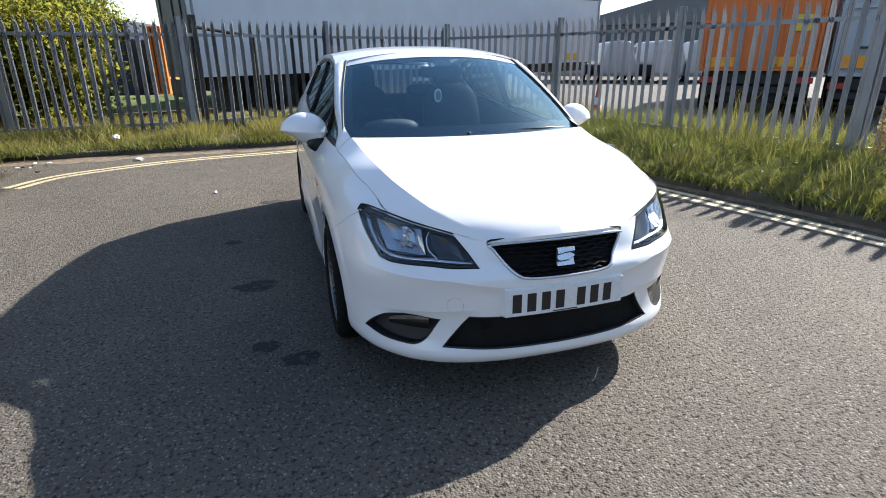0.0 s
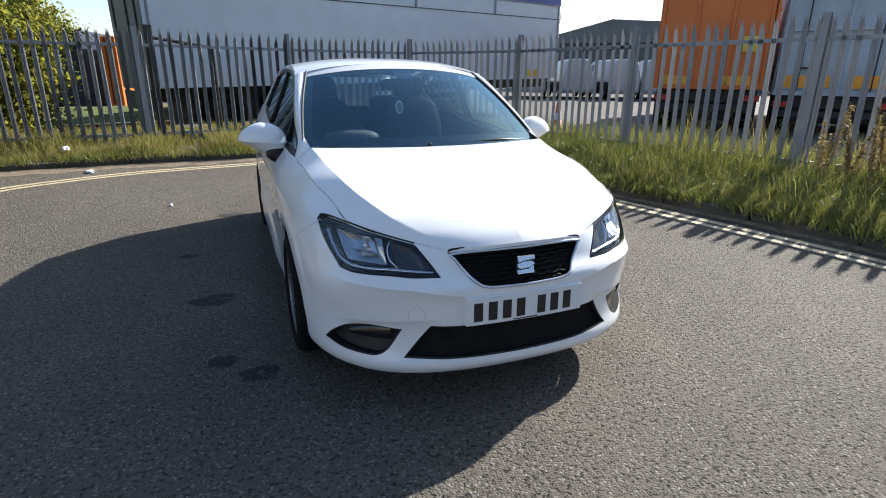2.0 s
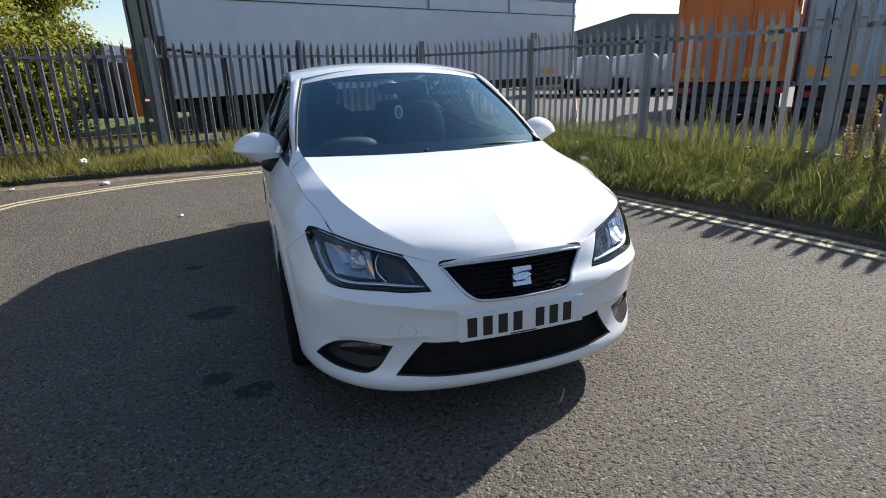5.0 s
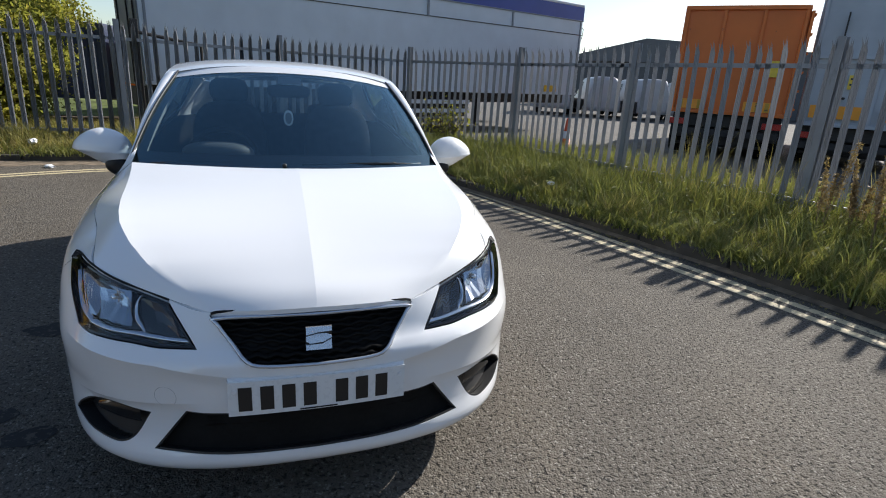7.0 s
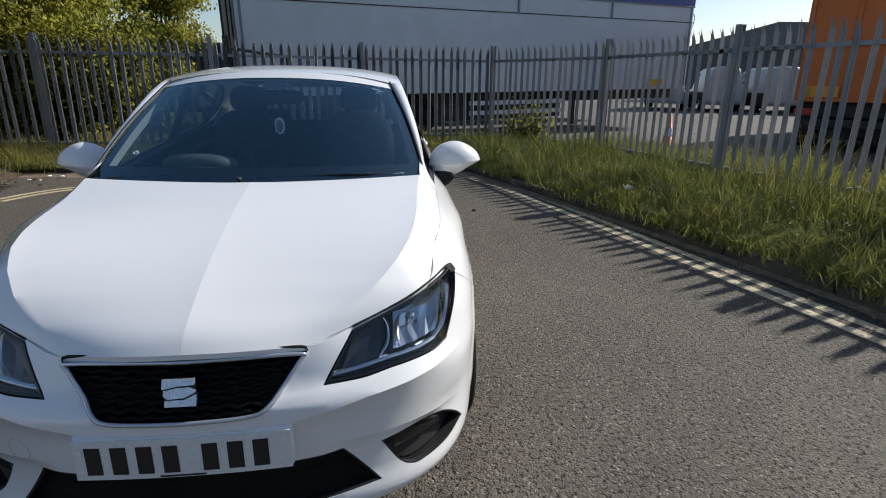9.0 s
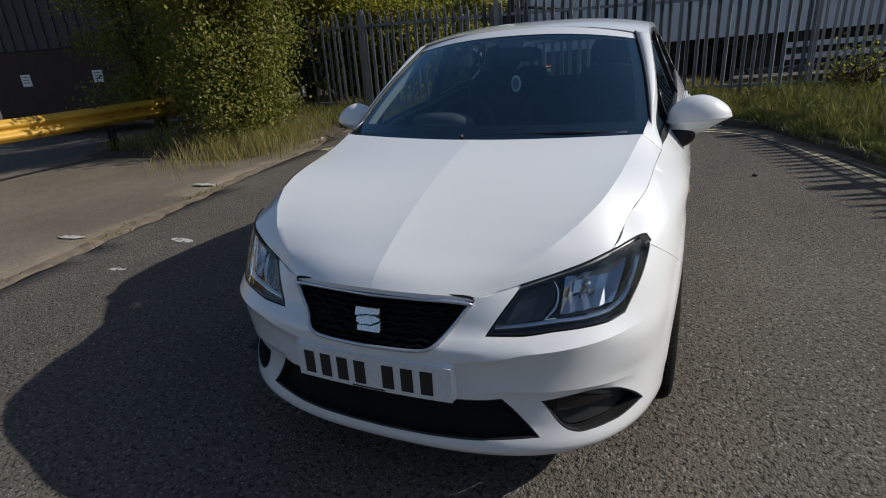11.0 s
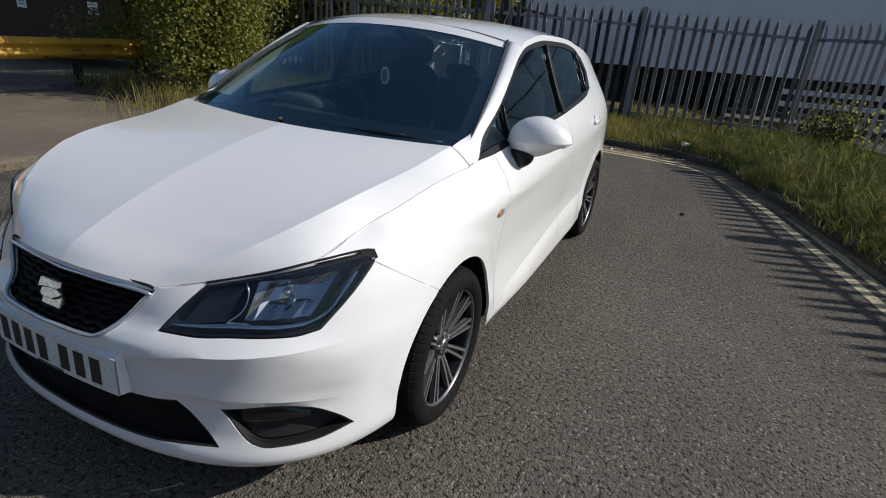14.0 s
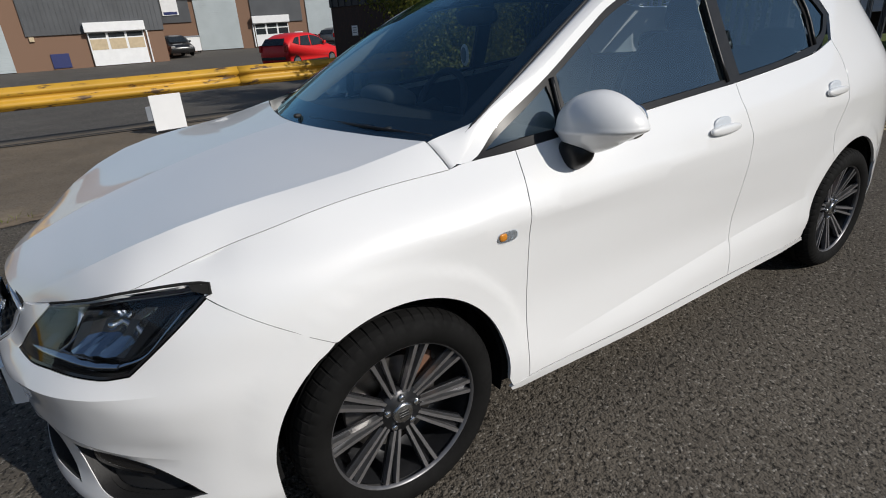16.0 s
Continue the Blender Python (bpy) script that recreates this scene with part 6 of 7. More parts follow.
top_at = lambda y: float(np.interp(y, [p[0] for p in WIN[:9]], [p[1] for p in WIN[:9]]))
q_glass = glass_ring([(0.36, 0.938), (0.45, 0.985), (0.612, 1.080), (0.628, 1.02), (0.635, 0.965), (0.45, 0.950)])
f_glass = glass_ring([(0.668, 0.968), (0.655, 1.105), (0.80, 1.190), (0.93, 1.260), (1.08, 1.308), (1.30, 1.334), (1.405, 1.340), (1.425, 1.018), (1.0, 0.990)])
r_glass = glass_ring([(1.515, 1.026), (1.490, 1.342), (1.80, 1.338), (2.06, 1.314), (2.10, 1.20), (2.075, 1.085), (1.8, 1.05)])
t_glass = glass_ring([(2.115, 1.105), (2.135, 1.20), (2.105, 1.300), (2.20, 1.262), (2.262, 1.20), (2.20, 1.135)])
both("window_frame", win_ring, M_FRAME, [q_glass, f_glass, r_glass, t_glass], label="satin black window surround", out=-0.004, rim=0.01)
for name, ring, m in (("quarter_light", q_glass, M_SGLASS), ("front_window", f_glass, M_SGLASS), ("rear_side_window", r_glass, M_PRIV), ("rear_quarter_light", t_glass, M_PRIV)):
    both(name, ring, m, out=-0.010, rim=0)
for flip in (1, -1):
    for pts in ([(0.640, 0.955), (0.633, 1.10)], [(1.428, 1.010), (1.408, 1.345)], [(2.095, 1.09), (2.118, 1.20), (2.085, 1.315)]):
        bm = bmesh.new()
        add_tube(bm, [tuple(skin(np.array([u_at(y)]), np.array([z]), 0.001)[0] * np.array([flip, 1, 1])) for y, z in spline(pts, 6)], 0.007, 6)
        part("window_bar", bm, M_FRAME, car, "narrow black bar between windows", smooth=True)

# upper pillar strip on the skin between frame and roof
strip = [yz(*p) for p in RAIL[:9]] + [yz(2.225, 1.297)] + [yz(*p) for p in reversed(WIN[:10])]
rail3 = lambda y: skin(np.array([u_at(y)]), np.array([float(pchip([p[0] for p in RAIL], [p[1] for p in RAIL], np.array([y]))[0])]))[0]
both("cant_rail", smooth_ring(strip, 0.03, 40), M_PAINT, label="white painted pillar and roof rail", rim=0.006)

# dark strips that put the shade of the panel gaps into colour
M_GAP_SHADE = plain("gap_shade", (0.006, 0.006, 0.006), 0.9, vary=0.1)


def seam(pts, name="panel_seal"):
    q = spline(pts, max(6, int(len(pts) * 6)))
    g = np.gradient(q, axis=0)
    g /= np.linalg.norm(g, axis=1)[:, None]
    nn = np.stack([-g[:, 1], g[:, 0]], 1) * 0.006
    for fl in (1, -1):
        b = bmesh.new()
        add_grid(b, [skin(q[:, 0] + nn[:, 0] * w, q[:, 1] + nn[:, 1] * w, -0.0035) * np.array([fl, 1, 1]) for w in (-1, 0, 1)])
        part(name, b, M_GAP_SHADE, car)


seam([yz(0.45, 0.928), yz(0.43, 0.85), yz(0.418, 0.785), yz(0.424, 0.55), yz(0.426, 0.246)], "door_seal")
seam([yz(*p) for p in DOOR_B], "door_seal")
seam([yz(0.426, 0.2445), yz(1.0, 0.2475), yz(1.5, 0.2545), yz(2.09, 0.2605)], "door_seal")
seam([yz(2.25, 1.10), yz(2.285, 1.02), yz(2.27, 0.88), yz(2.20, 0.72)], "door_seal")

# windscreen, roof and pillars
WS_BASE, WS_TOP = np.array([0.690, 0.300, 0.965]), np.array([0.557, 0.985, 1.346])


def screen_pt(s, w):
    """The windscreen: s from base to top, w from -1 to 1 across."""
    e = WS_BASE + (WS_TOP - WS_BASE) * s + np.array([0.012, 0.0, 0.012]) * math.sin(math.pi * s)
    c = np.array([0, 0.115, 0.965]) * (1 - s) + np.array([0, 0.905, 1.398]) * s + np.array([0, -0.012, 0.030]) * math.sin(math.pi * s)
    k = abs(w) ** 2.3
    return np.array([w * e[0], c[1] + (e[1] - c[1]) * k, c[2] + (e[2] - c[2]) * k])


def screen_grid(s0, s1, w0, w1, n, m, lift=0.0):
    return [[screen_pt(s, w) + np.array([0, -0.35, 0.9]) * lift for w in np.linspace(w0, w1, m)] for s in np.linspace(s0, s1, n)]


bm = bmesh.new()
add_grid(bm, screen_grid(0.0, 0.91, -1, 1, 14, 30))
part("windscreen", bm, M_WGLASS, car, "tinted clear windscreen", smooth=True)
bm = bmesh.new()
for s0, s1, w0, w1, n, m in ((0.0, 0.11, -1, 1, 3, 30), (0.880, 0.91, -1, 1, 3, 30), (0.11, 0.880, -1, -0.925, 14, 3), (0.11, 0.880, 0.925, 1, 14, 3)):
    add_grid(bm, screen_grid(s0, s1, w0, w1, n, m, -0.004))
part("windscreen_border", bm, M_GLOSSB, car, "black printed border of the windscreen", smooth=True)
bm = bmesh.new()
add_grid(bm, screen_grid(0.78, 0.880, -0.10, 0.10, 3, 6, -0.006))
part("sensor_panel", bm, M_GLOSSB, car, "black dotted panel behind the mirror", smooth=True)
bm = bmesh.new()
add_grid(bm, screen_grid(0.91, 1.0, -1, 1, 5, 30, 0.0015))
part("roof_header", bm, M_PAINT, car, "white painted front edge of the roof", smooth=True)


def roof_row(v):
    y = 0.985 + (2.72 - 0.985) * v
    r = rail3(y) if y < 2.7 else rail3(2.7)
    cy = 0.905 + (2.78 - 0.905) * v
    cz = float(pchip([0.905, 1.1, 1.4, 1.8, 2.2, 2.6, 2.78], [1.398, 1.424, 1.441, 1.440, 1.424, 1.392, 1.370], np.array([cy]))[0])
    row = []
    for w in np.linspace(-1, 1, 25):
        k = abs(w)
        row.append((w * r[0], cy + (r[1] - cy) * k ** 2.0, r[2] + (cz - r[2]) * (1 - k ** 2.7)))
    return row


bm = bmesh.new()
add_grid(bm, [roof_row(v) for v in np.linspace(0, 1, 26)])
bmesh.ops.recalc_face_normals(bm, faces=bm.faces)
part("roof", bm, M_PAINT, car, "white painted roof", smooth=True)
# spoiler
bm = bmesh.new()
add_grid(bm, [[(x, 2.76 + 0.02 * (1 - abs(x) / 0.5) + dy, 1.366 - 0.02 * (abs(x) / 0.5) ** 2 + dz) for x in np.linspace(-0.5, 0.5, 13)] for dy, dz in ((0, 0), (0.10, -0.025), (0.115, -0.035), (0.10, -0.045), (0.02, -0.06))])
bmesh.ops.recalc_face_normals(bm, faces=bm.faces)
part("spoiler", bm, M_PAINT, car, smooth=True)

# bonnet
hood_side = spline([skin(np.array([u]), np.array([z]))[0] for u, z in hood_uz], 40)
HOOD_MID = [(-0.797, 0.707), (-0.765, 0.738), (-0.70, 0.772), (-0.5, 0.848), (-0.25, 0.916), (-0.05, 0.957), (0.085, 0.979)]
hood_mid = spline(HOOD_MID, 40)


# the crease that runs from beside the lamp up to the corner of the windscreen
CREASE = np.array([(0.285, -0.752, 0.696), (0.33, -0.722, 0.717), (0.40, -0.67, 0.752), (0.478, -0.60, 0.797), (0.546, -0.50, 0.845), (0.588, -0.40, 0.879), (0.610, -0.30, 0.901),
                   (0.622, -0.20, 0.915), (0.631, -0.10, 0.926), (0.639, 0.0, 0.938), (0.648, 0.10, 0.957), (0.660, 0.20, 0.978), (0.668, 0.25, 0.985)])


def crease_at(i):
    """Where the crease crosses row i: its share of the half width, and its height."""
    e, c = hood_side[i], hood_mid[i]
    k = np.linspace(0.3, 0.99, 400)
    y = c[0] + (e[1] - c[0]) * k ** (2.0 - 0.5 * i / 39)
    n = int(np.argmin(np.abs(k * e[0] - np.interp(y, CREASE[:, 1], CREASE[:, 0]))))
    return float(k[n]), float(np.interp(y[n], CREASE[:, 1], CREASE[:, 2]))


crease_rows = [crease_at(i) for i in range(40)]


def hood_pt(i, w):
    v, k = i / 39, abs(w)
    e, c, (kc, zc) = hood_side[i], hood_mid[i], crease_rows[i]
    old = 0.35 * k + 0.65 * k ** 2.2
    if k <= kc:
        t = k / kc
        z = c[1] + (zc - c[1]) * (0.42 * t + 0.58 * t ** 2.6)
    else:
        t = (k - kc) / (1 - kc)
        z = zc + (e[2] - zc) * (0.78 * t + 0.22 * t * t)
    a = min(1.0, v / 0.10)
    z = z * a + (c[1] + (e[2] - c[1]) * old) * (1 - a)
    ridge = 0.0080 * (math.exp(-k * e[0] / 0.13) - 1.0) * min(1.0, v / 0.15) * (1.0 - 0.6 * v)
    return (w * e[0], c[0] + (e[1] - c[0]) * k ** (2.0 - 0.5 * v), z + ridge * max(0.0, 1.0 - k / max(kc, 0.3)) ** 0.5)


def hood_w(i):
    """Places across row i, with one of them on the crease."""
    kc = crease_rows[i][0]
    half = np.r_[np.linspace(0, kc, 22), np.linspace(kc, 1, 10)[1:]]
    return np.r_[-half[:0:-1], half]


bm = bmesh.new()
vs = add_grid(bm, [[hood_pt(i, w) for w in hood_w(i)] for i in range(40)])
bmesh.ops.recalc_face_normals(bm, faces=bm.faces)
if sum(f.normal.z for f in bm.faces) < 0:
    bmesh.ops.reverse_faces(bm, faces=bm.faces)
for f in bm.faces:
    f.smooth = True
for r0, r1 in zip(vs, vs[1:]):          # the pressed line down the middle
    bm.edges.get((r0[30], r1[30])).smooth = False
for r0, r1 in zip(vs[9:], vs[10:]):     # the outer creases
    for n_ in (9, 51):
        bm.edges.get((r0[n_], r1[n_])).smooth = False
edge = [e for e in bm.edges if e.is_boundary]
r = bmesh.ops.extrude_edge_only(bm, edges=edge)
for w in r["geom"]:
    if isinstance(w, bmesh.types.BMVert):
        w.co.z -= 0.014
        w.co.x *= 0.997
for e in edge:
    e.smooth = False
part("bonnet", bm, M_PAINT, car, "white painted bonnet with soft creases")
# windscreen pillars, running down to the rear corners of the bonnet
for flip in (1, -1):
    bm = bmesh.new()
    foot = [np.array(hood_pt(39, w)) + np.array([0.0, 0.004, 0.0]) for w in (0.905, 0.935, 0.968, 1.0)]

    def pillar_row(s):
        e, o = screen_pt(s, 1.0), rail3(0.262 + (0.985 - 0.262) * s)
        return [e + np.array([0, 0, -0.012]), e + np.array([0.004, 0, 0.003]), (e + o) / 2 + np.array([0.007, -0.008, 0.008]), o]

    top, above = pillar_row(0.22), pillar_row(0.26)
    rows = [[p + np.array([0, 0.002, -0.014]) for p in foot]]
    for q in np.linspace(0, 1, 12):
        h0, h1, h2, h3 = (1 + 2 * q) * (1 - q) ** 2, q * (1 - q) ** 2, q * q * (3 - 2 * q), q * q * (q - 1)
        rows.append([p * h0 + h1 * np.array([0.0, 1.0, 0.28]) * (t[1] - p[1]) + t * h2 + h3 * (u - t) / (u[1] - t[1]) * (t[1] - p[1]) for p, t, u in zip(foot, top, above)])
    rows += [pillar_row(s) for s in np.linspace(0.26, 1, 15)]
    add_grid(bm, [[np.array(p) * np.array([flip, 1, 1]) for p in row] for row in rows])
    bmesh.ops.recalc_face_normals(bm, faces=bm.faces)
    part("a_pillar", bm, M_PAINT, car, "white painted windscreen pillar", smooth=True)
    bm = bmesh.new()
    add_tube(bm, [tuple((screen_pt(s, 1.0) + np.array([0.002, -0.002, 0.004])) * np.array([flip, 1, 1])) for s in np.linspace(0.0, 1, 14)], 0.006, 6)
    part("screen_trim", bm, M_BLACK, car, smooth=True)
# thin dark tubes painting the shaded gaps round bonnet and between bumper and wing
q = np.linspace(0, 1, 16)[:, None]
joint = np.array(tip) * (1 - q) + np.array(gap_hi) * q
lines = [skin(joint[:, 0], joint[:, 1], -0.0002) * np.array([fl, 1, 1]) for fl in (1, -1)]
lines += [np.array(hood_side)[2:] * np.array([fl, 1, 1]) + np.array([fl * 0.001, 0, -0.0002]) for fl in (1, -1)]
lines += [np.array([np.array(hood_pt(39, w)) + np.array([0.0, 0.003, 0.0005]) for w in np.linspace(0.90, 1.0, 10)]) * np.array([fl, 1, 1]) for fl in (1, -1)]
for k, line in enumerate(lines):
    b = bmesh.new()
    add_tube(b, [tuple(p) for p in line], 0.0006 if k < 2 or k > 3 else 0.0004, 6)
    part("panel_joint", b, M_GAP_SHADE, car, smooth=True)
# scuttle panel between bonnet and windscreen
bm = bmesh.new()
add_grid(bm, [[(w * 0.70, 0.085 + (0.235 - 0.085) * abs(w) ** 1.6 + dy, 0.966 - 0.03 * abs(w) ** 4 + dz) for w in np.linspace(-1, 1, 25)] for dy, dz in ((-0.03, -0.035), (0.01, -0.012), (0.05, -0.004), (0.10, 0.012))])
part("scuttle", bm, M_BLACK, car, "black plastic scuttle panel", smooth=True)

# inner shell, coloured dark to give panel gaps their shade, and floor
inner_top = [(0.0, 0.66), xz(0.3, 0.65), uz(0.62, -0.6, 0.70), yz(-0.30, 0.74), yz(0.2, 0.86), yz(0.45, 0.90), yz(1.45, 0.97), yz(2.1, 1.03), yz(2.7, 1.0), (rear_u, 0.97)]
inner = inner_top + [(rear_u, 0.23), yz(2.86, 0.23)] + arc(2.469, 0.30, 0.352, -8, 188, 20) + [yz(2.0, 0.23), yz(0.5, 0.23)] + arc(0, 0.30, 0.338, -8, 188, 20) + [yz(-0.36, 0.22), xz(0.5, 0.21), (0.0, 0.21)]
for flip in (False, True):
    part("inner_shell", skin_panel(smooth_ring(inner, 0.04, 32), [lamp_ring, fog_ring], 0.08, -0.03, 0, flip), M_DARK, car)
part("underbody", prism([(-0.74, 0.36, 0.20), (-0.60, -0.35, 0.20), (-0.42, -0.70, 0.20), (0.42, -0.70, 0.20), (0.60, -0.35, 0.20), (0.74, 0.36, 0.20), (0.74, 2.1, 0.20), (0.60, 2.9, 0.20), (-0.60, 2.9, 0.20), (-0.74, 2.1, 0.20)], (0, 0, 0.03)), M_DARK, car)
part("bulkhead", box((-0.70, 0.30, 0.20), (0.70, 0.33, 0.90)), M_DARK, car)
for y in (0.0, 2.469):
    for flip in (1, -1):
        bm = bmesh.new()
        rows = []
        for a in np.linspace(-15, 195, 22):
            c, s = math.cos(radians(a)), math.sin(radians(a))
            rows.append([(flip * x, y + 0.352 * c, 0.30 + 0.352 * s) for x in (0.56, 0.70, 0.80)])
        add_grid(bm, rows)
        bm.faces.new([bm.verts.new((flip * 0.56, y + 0.352 * math.cos(radians(a)), 0.30 + 0.352 * math.sin(radians(a)))) for a in np.linspace(-15, 195, 22)])
        part("wheel_arch_liner", bm, M_DARK, car)


# ---- grille, plate, lamps at the front
def front_pt(u, z, out):
    return skin(np.array([u]), np.array([z]), out)[0]


def rope(ring, out, radius, squash=None):
    """A closed round bar along an outline on the skin."""
    bm = bmesh.new()
    p = skin(ring[:, 0], ring[:, 1], out)
    pts = [Vector(q) for q in p]
    n, seg = len(pts), 6
    rings = []
    for i in range(n):
        d = (pts[(i + 1) % n] - pts[i - 1]).normalized()
        s = d.cross(Vector((0, 1, 0))).normalized()
        t = s.cross(d)
        rings.append([bm.verts.new(pts[i] + radius * (math.cos(a) * s + math.sin(a) * t)) for a in (2 * math.pi * k / seg for k in range(seg))])
    for i in range(n):
        a, b = rings[i], rings[(i + 1) % n]
        for k in range(seg):
            bm.faces.new((a[k], a[(k + 1) % seg], b[(k + 1) % seg], b[k]))
    bmesh.ops.recalc_face_normals(bm, faces=bm.faces)
    return bm


grille = part("upper_grille", skin_panel(grille_ring, (), 0.03, -0.035, 0), M_DARK, car, "black honeycomb upper grille")
trim_ring = shrink(grille_ring, 0.006)
trim_ring[:, 1] -= 0.010 * np.clip((trim_ring[:, 1] - 0.662) / 0.022, 0, 1)          # a black gap below the bonnet's edge
part("grille_surround", rope(trim_ring, 0.003, 0.0062), M_TRIMB, grille, "bright chrome grille surround", smooth=True)
# dark tubes stand in for shaded gaps round the chrome and under the bonnet
part("surround_joint", rope(shrink(grille_ring, -0.0012), 0.0004, 0.0016), M_GAP_SHADE, grille, "fine dark tube for the shaded gap round the chrome")
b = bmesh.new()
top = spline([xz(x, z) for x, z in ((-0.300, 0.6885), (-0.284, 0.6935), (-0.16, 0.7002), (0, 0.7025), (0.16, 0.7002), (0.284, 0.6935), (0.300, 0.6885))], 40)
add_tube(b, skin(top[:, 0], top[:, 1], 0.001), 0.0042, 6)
part("bonnet_seal", b, M_GAP_SHADE, grille, "black tube standing in for the shaded gap below the bonnet's edge")
z_rows = np.linspace(0.560, 0.690, 9)
for i, z in enumerate(z_rows):
    edge_u = np.interp(z, [0.546, 0.570, 0.684, 0.701], [xz(0.13, 0.55)[0], xz(0.212, 0.57)[0], xz(0.300, 0.684)[0], xz(0.285, 0.69)[0]])
    us = np.linspace(-edge_u, edge_u, 40)
    bm = bmesh.new()
    wave = 0.0035 * np.sin(np.arange(40) * 1.25 + (i % 2) * math.pi)
    rows = []
    for dz, out in ((-0.0035, -0.026), (-0.0045, -0.012), (0.0, -0.008), (0.0045, -0.012), (0.0035, -0.026)):
        rows.append(skin(us, z + wave + dz, out))
    add_grid(bm, rows)
    part("grille_bar", bm, M_GRILLE, grille, smooth=True)
lower = part("lower_grille", skin_panel(lower_ring, (), 0.035, -0.05, 0), M_DARK, car, "black mesh lower air intake")
part("intake_edge", skin_panel(lower_ring, [shrink(lower_ring, 0.006)], 0.03, -0.002, 0.05), M_BLACK, lower)
for i, z in enumerate(np.linspace(0.262, 0.376, 8)):
    e = np.interp(z, [0.243, 0.392], [xz(0.47, 0.26)[0], xz(0.375, 0.39)[0]])
    bm = bmesh.new()
    us = np.linspace(-e, e, 36)
    wave = 0.003 * np.sin(np.arange(36) * 1.4 + (i % 2) * math.pi)
    add_grid(bm, [skin(us, z + wave + dz, out) for dz, out in ((-0.003, -0.045), (-0.004, -0.030), (0.004, -0.030), (0.003, -0.045))])
    part("mesh_bar", bm, M_GRILLE, lower)
badge = part("badge", box((-0.0385, -0.829, 0.588), (0.0385, -0.822, 0.660), 0.004), M_INK, car, "square chrome emblem of slanted bars on black")
# three slanted chrome bars, joined corner to corner
for outline in ([(-0.037, 0.659), (0.038, 0.659), (0.038, 0.646), (-0.002, 0.644), (-0.037, 0.638)],
                [(-0.037, 0.630), (-0.002, 0.636), (0.024, 0.636), (0.038, 0.628), (0.038, 0.624), (0.012, 0.613), (-0.026, 0.611), (-0.037, 0.617)],
                [(0.038, 0.616), (0.038, 0.589), (-0.037, 0.589), (-0.037, 0.603), (0.010, 0.604)]):
    zc = sum(z for x, z in outline) / len(outline)
    part("emblem_bar", prism([(x, -0.8365 + 0.45 * (z - zc), z) for x, z in outline], (0, 0.009, 0)), M_SILVER, badge, "polished chrome bar")

bm = bmesh.new()
bow = lambda x: -0.868 + 0.16 * x * x
add_grid(bm, [[(x, bow(x) + dy, z) for x in np.linspace(-0.26, 0.26, 13)] for z, dy in ((0.4065, 0.006), (0.4065, 0), (0.5155, 0.002), (0.5155, 0.008))])
plate = part("number_plate", bm, M_PLATE, car, "white front number plate with plain black bars")
bm = bmesh.new()
xs_ = np.linspace(-0.258, 0.258, 13)
add_grid(bm, [[(x * f, bow(x) + dy, z) for x in xs_] for z, dy, f in ((0.400, 0.040, 1.02), (0.4045, 0.006, 1.0), (0.5175, 0.008, 1.0), (0.522, 0.025, 1.015))])
for s_ in (-1, 1):
    x = s_ * 0.258
    add_grid(bm, [[(x, bow(x) + 0.006, 0.4045), (x * 1.02, bow(x) + 0.040, 0.400)], [(x, bow(x) + 0.008, 0.5175), (x * 1.015, bow(x) + 0.025, 0.522)]])
bmesh.ops.recalc_face_normals(bm, faces=bm.faces)
part("plate_holder", bm, M_PAINT, car, "white moulded plinth behind the number plate")
for k, x in enumerate((-0.213, -0.152, -0.091, -0.030, 0.064, 0.125, 0.186)):
    bm = bmesh.new()
    add_grid(bm, [[(x + dx, bow(x + dx) - 0.0012 + (0.002 if z > 0.45 else 0.0005), z) for dx in (-0.019, 0.0, 0.019)] for z in (0.421, 0.498)])
    part("black_bar", bm, M_INK, plate)
part("small_bar", box((-0.06, -0.8695, 0.4095), (0.05, -0.8675, 0.4135)), M_INK, plate)
for x in (-0.243, 0.243):
    bm = bmesh.new()
    add_lathe(bm, [(0.0, 0.0), (0.006, 0.0), (0.006, 0.003)], 12)
    ob = part("screw_cap", bm, M_WHITE, plate, loc=(x, bow(x) - 0.003, 0.487))
    ob.rotation_euler = (0, 0, radians(90))

